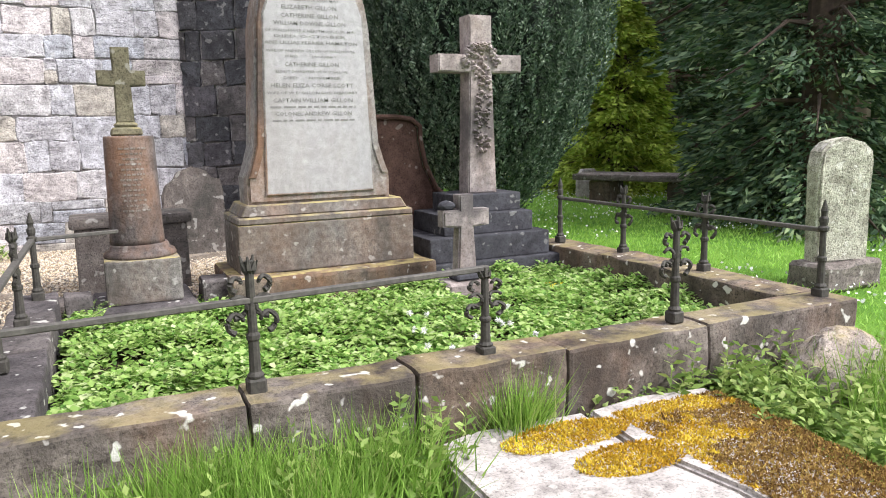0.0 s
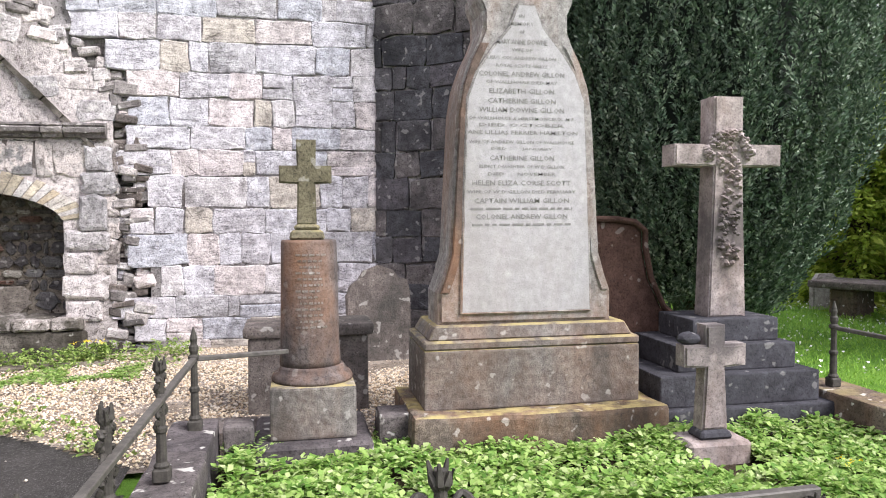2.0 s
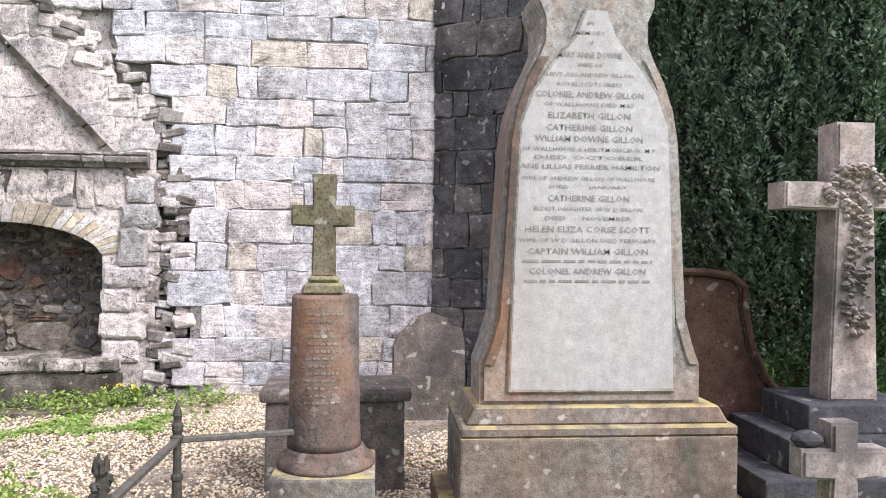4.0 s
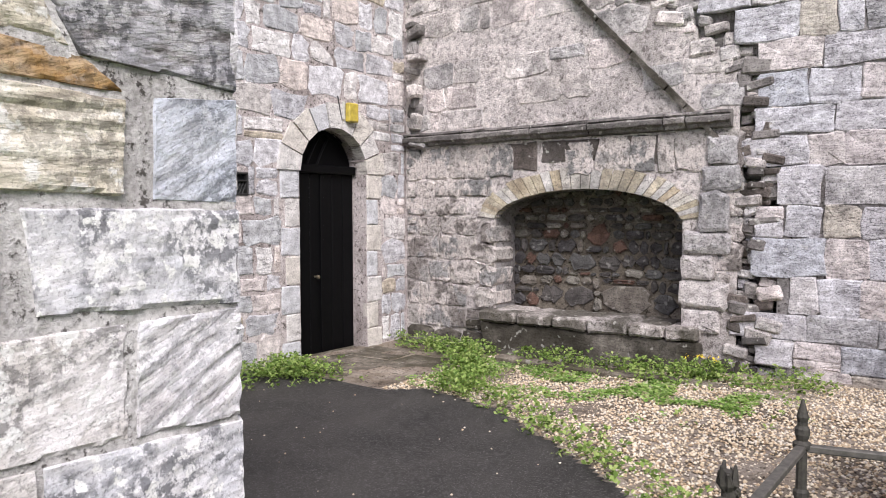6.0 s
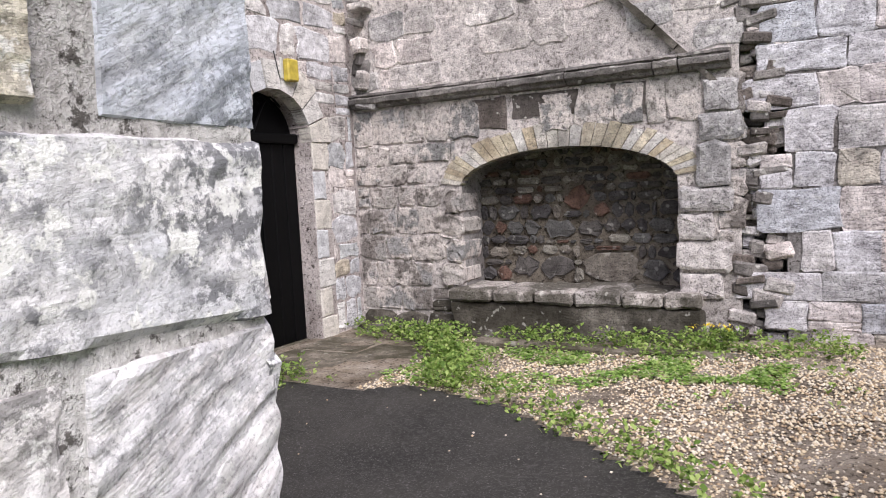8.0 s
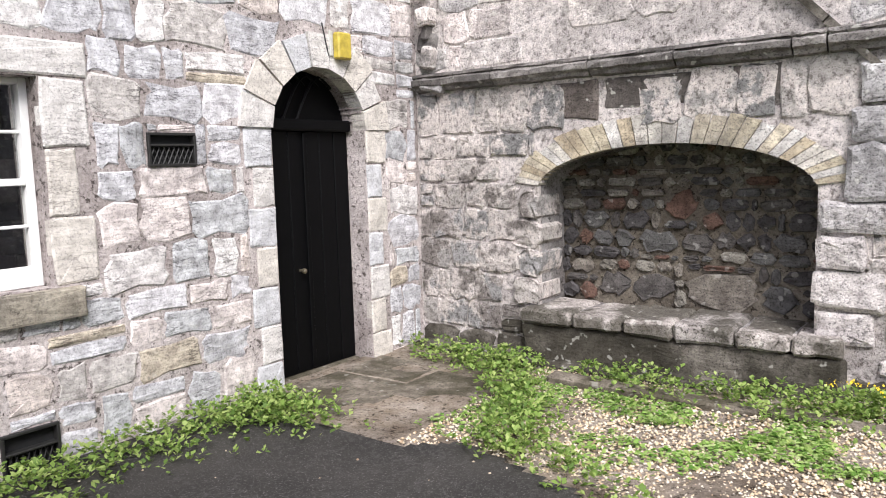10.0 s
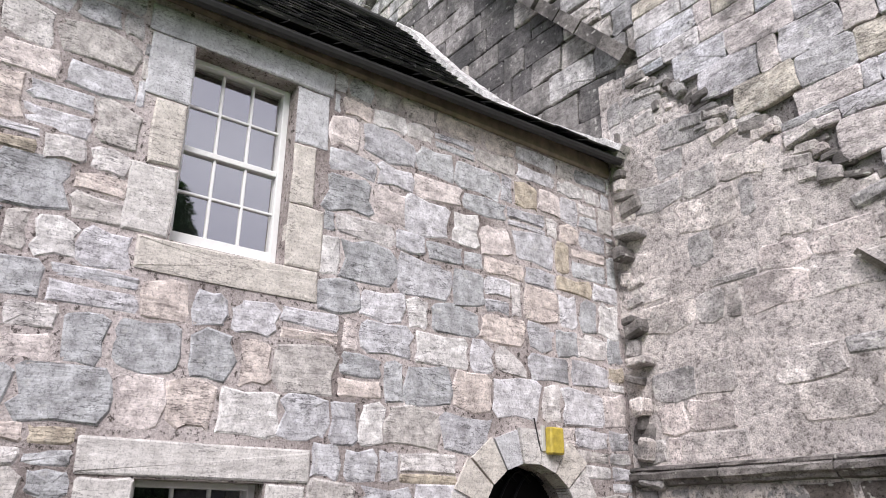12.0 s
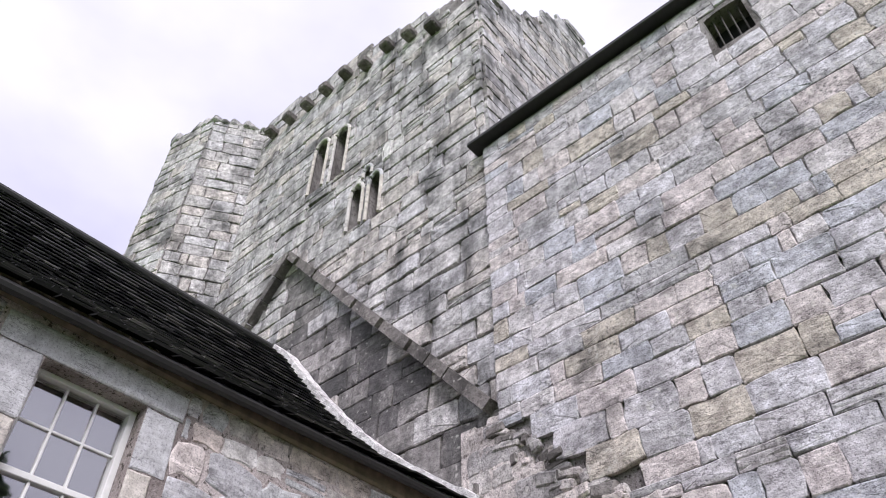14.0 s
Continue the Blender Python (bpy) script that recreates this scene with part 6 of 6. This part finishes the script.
def yew(x, y, h, r, n_plumes, per):
    e = thing("yew_tree", (x, y, 0.3), "dense dark columnar yew with upright plumes", "tree")
    part("trunk", tube([(0, 0, -0.2), (0.02, 0, 0.8), (0, 0.05, h * 0.6)], [0.28, 0.22, 0.08], 12), M_bark, e)

    def radius(t):
        return r * np.clip(np.interp(t, [0, 0.05, 0.13, 0.25, 0.5, 0.8, 1.0], [0.30, 0.50, 0.74, 0.95, 1.0, 0.75, 0.12]), 0.05, None)
    # near-black core: the shade between the plumes is in its colour
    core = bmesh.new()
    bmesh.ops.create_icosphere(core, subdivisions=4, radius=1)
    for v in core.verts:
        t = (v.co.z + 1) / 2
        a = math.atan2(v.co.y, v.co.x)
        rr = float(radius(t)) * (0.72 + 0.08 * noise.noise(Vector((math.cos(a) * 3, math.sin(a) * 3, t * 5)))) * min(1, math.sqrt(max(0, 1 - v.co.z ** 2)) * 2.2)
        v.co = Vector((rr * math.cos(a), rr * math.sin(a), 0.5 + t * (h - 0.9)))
    part("inner_foliage_shade", core, M_yew_core, e)
    roots, ways = [], []
    for i in range(n_plumes):
        # upright ropes of foliage, one beside another, with dark gaps between
        a0 = -math.pi * 1.15 + (i + R.uniform(-0.35, 0.35)) * 1.3 * math.pi / n_plumes
        off, ph, pr = R.uniform(-0.16, 0.08), R.uniform(0, 6.28), R.uniform(0.06, 0.11)
        t = R.uniform(R.uniform(0.0, 0.05), 1.0, per)
        a = a0 + 0.035 * np.sin(t * 11 + ph)
        rr = radius(t) * (0.97 + off + 0.03 * np.sin(t * 23 + ph))
        tuft = pr * (0.62 + 0.55 * np.sin(t * 80 + ph))
        ang = R.uniform(0, 2 * math.pi, per)
        out_, side_ = np.stack([np.cos(a), np.sin(a), 0 * a], 1), np.stack([-np.sin(a), np.cos(a), 0 * a], 1)
        cross = out_ * np.cos(ang)[:, None] + side_ * np.sin(ang)[:, None]
        pos = out_ * rr[:, None] + cross * tuft[:, None]
        pos[:, 2] = 0.30 + t * (h - 0.8)
        roots.append(pos)
        ways.append(cross + np.stack([0 * t, 0 * t, R.uniform(0.3, 1.3, per)], 1) + R.normal(size=(per, 3)) * 0.25)
    roots, ways = np.concatenate(roots), np.concatenate(ways)
    n = len(roots)
    tagged(blades("crown", roots, ways, R.uniform(0.03, 0.06, n), R.uniform(0.014, 0.024, n), M_yew, e, rng=R), kind="stuff")
    return e


yew(4.2, 7.9, 8.5, 1.52, 80, 3800)


def conifer(x, y, h, r, mat, boughs, per, label, lo=0.2, droop=0.25, size=1.0, cat="tree", name="fir_tree"):
    e = thing(name, (x, y, 0.25), label, cat)
    part("trunk", tube([(0, 0, -0.2), (0.03, 0, h * 0.5), (0, 0, h)], [0.22 * size, 0.15 * size, 0.03], 10), M_bark, e)
    limbs = bmesh.new()
    roots, ways, L, W = [], [], [], []
    for i in range(boughs):
        t = R.random() ** 1.2
        a = R.uniform(0, 2 * math.pi)
        ln = r * (1 - 0.8 * t) * R.uniform(0.65, 1.1)
        z0 = lo + t * (h - lo)
        d = np.array([math.cos(a), math.sin(a), 0.0])
        tip = d * ln + np.array([0, 0, z0 - droop * ln])
        if i % 3 == 0:
            tube([(0, 0, z0), tuple(d * ln * 0.5 + np.array([0, 0, z0 + 0.02])), tuple(tip)], [0.035 * size, 0.02 * size, 0.005], 5, limbs)
        k = R.uniform(0.15, 1, per) ** 0.7
        side = np.array([-d[1], d[0], 0])
        sp = R.normal(size=per) * 0.22 * ln * (1.15 - k)
        pos = np.outer(k, d * ln) + np.outer(sp, side)
        pos[:, 2] += z0 - droop * ln * k ** 2 - np.abs(sp) * 0.25 + R.normal(size=per) * 0.04 * size
        roots.append(pos)
        w = d + np.outer(np.sign(sp) * R.uniform(0.2, 1.0, per), side) + R.normal(size=(per, 3)) * 0.25
        w[:, 2] -= R.uniform(0.1, 0.6, per)
        ways.append(w)
        L.append(R.uniform(0.06, 0.15, per) * size)
        W.append(R.uniform(0.02, 0.045, per) * size)
    part("branchwork", limbs, M_bark, e)
    tagged(blades("crown", np.concatenate(roots), np.concatenate(ways), np.concatenate(L), np.concatenate(W), mat, e, rng=R), kind="stuff")
    return e


conifer(8.3, 6.6, 8.5, 1.9, M_fir, 600, 130, "dark drooping fir tree reaching the grass", size=1.2)
conifer(12.6, 9.4, 13, 4.4, M_fir, 620, 150, "dark fir tree behind the lawn", lo=3.2, size=1.8)
conifer(9.2, 11.6, 3.6, 1.7, M_bush, 380, 110, "bright yellow-green conifer bush in the light", lo=0.1, droop=0.1, size=1.4, cat="bush", name="bush")
conifer(9.6, 16.5, 6.0, 2.4, M_bush, 300, 110, "yellow-green conifer among dark trees", lo=0.3, droop=0.1, size=1.8)
conifer(14.0, 16.0, 14, 4.5, M_wood, 420, 120, "tall dark tree beyond the graves", size=2.4)
conifer(7.0, 22.0, 14, 4.5, M_wood, 360, 120, "tall dark tree beyond the graves", size=2.6)
wood_r, wood_w = [], []
for i in range(16000):
    a = R.uniform(0.1, 1.5)
    d = R.uniform(22, 34)
    wood_r.append((d * math.cos(a), d * math.sin(a) + 4, 0.2 + 10 * R.random() ** 1.1 * (0.8 + 0.3 * math.sin(a * 13))))
wood_r = np.array(wood_r)
tagged(blades("far_wood", wood_r, R.normal(size=wood_r.shape), R.uniform(0.5, 1.2, len(wood_r)), R.uniform(0.3, 0.8, len(wood_r)), M_wood), "dense dark woodland round the churchyard", "woodland", kind="stuff")


def on_ground(pts, lift=0.0):
    return np.array([(x, y, gz(x, y) + lift) for x, y in pts])


def grass(name, x0, x1, y0, y1, n, length, width, mat, label, keep=None, lean=0.45, bend=0.15, cat="grass", lift=-0.02):
    p = np.stack([R.uniform(x0, x1, n), R.uniform(y0, y1, n)], 1)
    if keep:
        p = p[[keep(x, y) for x, y in p]]
    n = len(p)
    ways = np.stack([R.normal(size=n) * lean, R.normal(size=n) * lean, np.ones(n)], 1)
    return tagged(blades(name, on_ground(p, lift), ways, R.uniform(length[0], length[1], n), R.uniform(width[0], width[1], n), mat, bend=bend, kite=0.35, rng=R), label, cat, kind="stuff")


grass("lawn_grass", 3.9, 11, 1.5, 14, 60000, (0.03, 0.08), (0.006, 0.012), M_lawn, "short bright green lawn among the graves")
grass("lawn_daisies", 3.9, 11, 2.0, 12, 4200, (0.02, 0.035), (0.02, 0.035), M_daisy, "white daisies scattered over the lawn", lambda x, y: noise.noise(Vector((x * 0.6, y * 0.6, 4))) > -0.1, lean=1.5, cat="flowers", lift=0.045)
led_in = lambda x, y: 1.24 < x < 2.72 and 1.0 < y < 2.8
grass("rough_grass", -0.25, 4.2, 0.6, 2.84, 16000, (0.06, 0.24), (0.005, 0.010), M_grass, "long rough grass before the kerb", lambda x, y: not led_in(x, y) and math.hypot(x - 0.2, y - 0.3) > 0.9, bend=0.3)
tuft_p = []
for cx_, cy_, rr, n_ in ((1.70, 2.80, 0.12, 620), (0.35, 2.62, 0.28, 1300), (0.7, 2.5, 0.3, 1300), (1.05, 2.62, 0.22, 900), (0.55, 2.74, 0.2, 700), (0.0, 2.6, 0.2, 400), (3.4, 2.35, 0.3, 500), (3.75, 2.2, 0.25, 400)):
    for i in range(n_):
        tuft_p.append((cx_ + R.normal() * rr * 0.5, min(2.82, cy_ + R.normal() * rr * 0.4)))
n_ = len(tuft_p)
tp_ = on_ground(tuft_p, 0.0)
tagged(blades("grass_tufts", tp_, np.stack([R.normal(size=n_) * 0.3, R.normal(size=n_) * 0.25 - 0.05, np.ones(n_)], 1), R.uniform(0.2, 0.50, n_), R.uniform(0.005, 0.009, n_), M_grass, bend=0.15, kite=0.35, rng=R), "tall grass tufts against the kerb", "grass", kind="stuff")


def leafy(name, pts, zs, size, mat, label, cat="plants", flat=0.5, n_leaf=5):
    """Little plants: a rosette of broad leaves at each place."""
    roots, ways, L = [], [], []
    for (x, y), z in zip(pts, zs):
        k = n_leaf
        a = R.uniform(0, 6.28, k)
        roots.append(np.stack([x + np.cos(a) * size * 0.25, y + np.sin(a) * size * 0.25, z + R.uniform(-0.3, 0.5, k) * size], 1))
        ways.append(np.stack([np.cos(a), np.sin(a), R.uniform(-0.1, 2 * flat, k)], 1))
        L.append(R.uniform(0.7, 1.3, k) * size)
    roots, ways, L = np.concatenate(roots), np.concatenate(ways), np.concatenate(L)
    sides = np.cross(ways, np.array([0, 0, 1.0])) + R.normal(size=roots.shape) * 0.25
    return tagged(blades(name, roots, ways, L, L * R.uniform(0.5, 0.8, len(L)), mat, sides=sides, bend=0.2, kite=0.5, rng=R), label, cat, kind="stuff")


n_ = 12500
pp = np.stack([R.uniform(-0.03, 3.54, n_), R.uniform(3.11, 5.5, n_)], 1)
keep = [not (0.1 < x < 0.76 and y > 5.15) and not (0.93 < x < 2.44 and y > 5.1) and not (x > 2.4 and y > 5.2) and not (2.33 < x < 2.72 and 4.45 < y < 5.04) and (noise.noise(Vector((x * 2.2, y * 2.2, 1))) > -0.42 or R.random() < 0.3) for x, y in pp]
pp = pp[keep]
leafy("ground_cover", pp, [0.41 + 0.13 * abs(noise.noise(Vector((x * 2.5, y * 2.5, 7)))) + R.uniform(0, 0.06) for x, y in pp], 0.043, M_cover, "bright green leafy ground cover filling the plot")
wp = []
for i in range(1000):
    x = R.uniform(-5.1, -0.6)
    y = 9.1 - abs(R.normal()) * 0.22 if R.random() < 0.6 else 8.9 - abs(R.normal()) * 0.6
    if noise.noise(Vector((x * 1.3, y * 1.3, 2))) > -0.15 and not (x < -3.9 and y > 7.3 and y < 8.7):
        wp.append((x, y))
for i in range(900):
    t = R.random()
    x = -5.1 + abs(R.normal()) * 0.28
    y = R.uniform(4.2, 7.45)
    wp.append((x, y))
for i in range(420):
    x = R.uniform(-4.1, -3.0)
    wp.append((x + R.normal() * 0.1, 8.9 - (x + 4.1) * 1.3 + R.normal() * 0.18))
for i in range(330):
    x = R.uniform(-3.5, -0.6)
    wp.append((x + R.normal() * 0.1, asphalt_edge(x) + 0.12 + R.normal() * 0.09))
for cx_, cy_, rr, k_ in ((-4.75, 7.15, 0.22, 330), (-4.2, 8.85, 0.2, 160), (-1.6, 8.98, 0.16, 160), (-2.35, 8.95, 0.13, 90), (-3.2, 8.95, 0.14, 90)):
    wp += [(cx_ + R.normal() * rr, cy_ + R.normal() * rr * 0.6) for i in range(k_)]
wp = [(x, min(y, 9.2)) for x, y in wp]
leafy("wall_weeds", wp, [gz(x, y) + R.uniform(0.0, 0.15) for x, y in wp], 0.038, M_weed, "green weeds along the foot of the walls", flat=0.9)
wp = [(R.uniform(-3.9, -1.0), 8.3 + R.normal() * 0.35) for i in range(2600)]
wp = [(x, y) for x, y in wp if y > asphalt_edge(x) + 0.1 and noise.noise(Vector((x * 2.4, y * 2.4, 9))) > 0.02]
leafy("gravel_moss", wp, [gz(x, y) + 0.012 + R.uniform(0, 0.015) for x, y in wp], 0.035, M_cover, "low green growth spreading over the gravel", flat=0.2)
wp = [(R.uniform(1.0, 4.0), 2.82 - abs(R.normal()) * 0.05) for i in range(300)] + [(R.uniform(2.7, 4.0), 2.74 - abs(R.normal()) * 0.14) for i in range(260)] + [(2.75 + abs(R.normal()) * 0.25, R.uniform(1.4, 2.8)) for i in range(420)] + [(R.uniform(-0.2, 1.3), 2.6 + R.normal() * 0.15) for i in range(260)]
wp = [(x, y) for x, y in wp if not led_in(x, y)]
leafy("kerb_weeds", wp, [gz(x, y) + R.uniform(0.02, 0.17) for x, y in wp], 0.042, M_weed, "leafy weeds before the kerb", flat=0.9)
# moss cushions on the ledger
mp_ = []
while len(mp_) < 34000:
    x, y = R.uniform(1.28, 2.7), R.uniform(1.2, 2.74)
    q = noise.noise(Vector((x * 2.6, y * 2.6, 0.5))) * 0.35
    right = x > 2.09 + 0.0 * y and y < 2.68 + q * 0.1
    left = ((x - 1.87) / 0.24) ** 2 + ((y - 2.30) / 0.13) ** 2 < 1 + q or ((x - 1.78) / 0.30) ** 2 + ((y - 2.58) / 0.13) ** 2 < 1 + q
    if (right and x < 2.62 + 0.1 * (y - 2) + q * 0.1) or left:
        mp_.append((x, y, 0.366 + 0.012 * abs(noise.noise(Vector((x * 9, y * 9, 0))))))
mp_ = np.array(mp_)
faded = np.array([(x - 2.1) * 0.7 + (2.42 - y) * 0.8 + 0.5 * noise.noise(Vector((x * 5, y * 5, 2))) + 0.25 * noise.noise(Vector((x * 17, y * 17, 2))) > 0.2 and x > 2.05 for x, y, z in mp_])
for pts, mat_, nm, lab in ((mp_[~faded], M_moss, "moss_cushions", "bright yellow moss cushions on the ledger"), (mp_[faded], M_moss_brown, "faded_moss", "brown dried moss on the ledger")):
    n_ = len(pts)
    tagged(blades(nm, pts, np.stack([R.normal(size=n_), R.normal(size=n_), np.ones(n_) * 1.0], 1), R.uniform(0.009, 0.022, n_), R.uniform(0.005, 0.010, n_), mat_, rng=R), lab, "moss", kind="stuff")


def stalks(name, spots_, mat, label):
    """Upright leafy stems, the leaves in pairs that shrink to the tip."""
    roots, ways, L, W = [], [], [], []
    for cx_, cy_, rr, k_, top in spots_:
        for i in range(k_):
            x, y = cx_ + R.normal() * rr, min(cy_ + R.normal() * rr * 0.5, 2.8)
            h = top * R.uniform(0.55, 1.0)
            lean = R.normal(size=2) * 0.12
            z0 = gz(x, y)
            for j in range(4):
                roots.append((x + lean[0] * h * j / 4, y + lean[1] * h * j / 4, z0 + h * j / 4))
                ways.append((lean[0], lean[1], 1))
                L.append(h / 3.4)
                W.append(0.007)
            for j in range(9):
                t = 0.15 + 0.85 * j / 8
                for q in (0, math.pi):
                    an = j * 1.4 + q + R.uniform(-0.3, 0.3)
                    roots.append((x + lean[0] * h * t, y + lean[1] * h * t, z0 + h * t))
                    ways.append((math.cos(an), math.sin(an), 0.55))
                    L.append((0.11 - 0.06 * t) * R.uniform(0.7, 1.2))
                    W.append((0.036 - 0.016 * t) * R.uniform(0.7, 1.2))
    return tagged(blades(name, np.array(roots), np.array(ways, float), np.array(L), np.array(W), mat, bend=0.15, kite=0.45, rng=R), label, "plants", kind="stuff")


stalks("leafy_stems", [(1.10, 2.62, 0.13, 16, 0.42), (0.45, 2.66, 0.2, 10, 0.36), (-0.05, 2.55, 0.2, 12, 0.26), (2.55, 2.78, 0.12, 7, 0.24), (2.95, 2.72, 0.22, 22, 0.34), (3.05, 2.35, 0.2, 22, 0.30), (2.95, 1.95, 0.15, 14, 0.26)], M_weed, "leafy weed stems against the kerb")


def pebbles(name, pts, r0, r1, mat, label):
    n = len(pts)
    dirs = np.array([(1, 0, 0), (0, 1, 0), (-1, 0, 0), (0, -1, 0), (0, 0, 0.75), (0, 0, -0.6)], float)
    rad = R.uniform(r0, r1, n)
    co = np.empty((n, 6, 3))
    ang = R.uniform(0, 3.14, n)
    for k, d in enumerate(dirs):
        s = rad * R.uniform(0.65, 1.25, n)
        co[:, k, 0] = pts[:, 0] + (d[0] * np.cos(ang) - d[1] * np.sin(ang)) * s
        co[:, k, 1] = pts[:, 1] + (d[0] * np.sin(ang) + d[1] * np.cos(ang)) * s
        co[:, k, 2] = pts[:, 2] + d[2] * s
    tri = np.array([(0, 1, 4), (1, 2, 4), (2, 3, 4), (3, 0, 4), (1, 0, 5), (2, 1, 5), (3, 2, 5), (0, 3, 5)])
    idx = (np.arange(n)[:, None, None] * 6 + tri[None]).reshape(-1)
    me = bpy.data.meshes.new(name)
    me.vertices.add(6 * n)
    me.vertices.foreach_set("co", co.astype(np.float32).ravel())
    me.loops.add(24 * n)
    me.loops.foreach_set("vertex_index", idx.astype(np.int32))
    me.polygons.add(8 * n)
    me.polygons.foreach_set("loop_start", np.arange(0, 24 * n, 3, dtype=np.int32))
    me.polygons.foreach_set("loop_total", np.full(8 * n, 3, dtype=np.int32))
    me.update(calc_edges=True)
    return tagged(link_mesh(name, me, mat), label, "gravel", kind="stuff")


gp = np.stack([R.uniform(-3.8, 3.2, 44000), R.uniform(5.5, 9.2, 44000)], 1)
gp = gp[[y > asphalt_edge(x) + 0.02 and not (x > 0.9 and y < 6.0) for x, y in gp]]
pebbles("gravel", on_ground(gp, 0.010), 0.006, 0.016, M_pebble, "pinkish pale gravel chips")
gp = np.stack([R.uniform(-5.0, -0.4, 130), R.uniform(3.0, 7.4, 130)], 1)
gp = gp[[y < asphalt_edge(x) for x, y in gp]]
pebbles("path_grit", on_ground(gp, 0.02), 0.004, 0.012, M_pebble, "stray pale chips on the asphalt")
# flowers
fl = [(-1.75, 8.95), (-1.62, 9.0), (-1.5, 8.92), (-1.7, 9.02), (-5.0, 4.9), (2.9, 4.3)]
fpos = np.array([(x + R.normal() * 0.04, y + R.normal() * 0.04, gz(x, y) + (0.2 if x < 0 else 0.28)) for x, y in fl for k in range(14)])
tagged(blades("dandelions", fpos, R.normal(size=fpos.shape), R.uniform(0.012, 0.02, len(fpos)), R.uniform(0.01, 0.016, len(fpos)), M_dandelion, rng=R), "yellow dandelion heads among the weeds", "flowers", kind="stuff")
clk = []
for i in range(15):
    x, y = R.uniform(1.35, 2.3), 3.1 + abs(R.normal()) * 0.35
    c = np.array([x, y, 0.60 + R.uniform(-0.06, 0.1)])
    clk.append(c + unit(R.normal(size=(40, 3))) * 0.004)
clk = np.concatenate(clk)
cw = R.normal(size=clk.shape)
tagged(blades("seed_heads", clk, cw, np.full(len(clk), 0.02), np.full(len(clk), 0.005), M_daisy, rng=R), "white dandelion clocks above the ground cover", "flowers", kind="stuff")
# ferns
fern_p, fern_w, fern_l = [], [], []
for cx_, cy_, cz_, k_ in ((2.50, 5.22, 0.42, 9), (0.95, 3.35, 0.42, 10), (0.02, 5.2, 0.42, 6)):
    for f_ in range(k_):
        a = R.uniform(0, 6.28)
        for j in range(16):
            t = (j + 1) / 16
            p = np.array([cx_ + math.cos(a) * 0.26 * t, cy_ + math.sin(a) * 0.2 * t, cz_ + 0.28 * t - 0.14 * t * t])
            for s in (-1, 1):
                fern_p.append(p)
                fern_w.append((-math.sin(a) * s + 0.4 * math.cos(a), math.cos(a) * s + 0.4 * math.sin(a), 0.05))
                fern_l.append(0.075 * (1.05 - t))
n_ = len(fern_p)
tagged(blades("ferns", np.array(fern_p), np.array(fern_w), np.array(fern_l), np.full(n_, 0.016), M_cover, sides=np.tile([[0.3, 0.3, 0.02]], (n_, 1)) + R.normal(size=(n_, 3)) * 0.3, rng=R), "light green ferns beside the monument", "fern", kind="stuff")
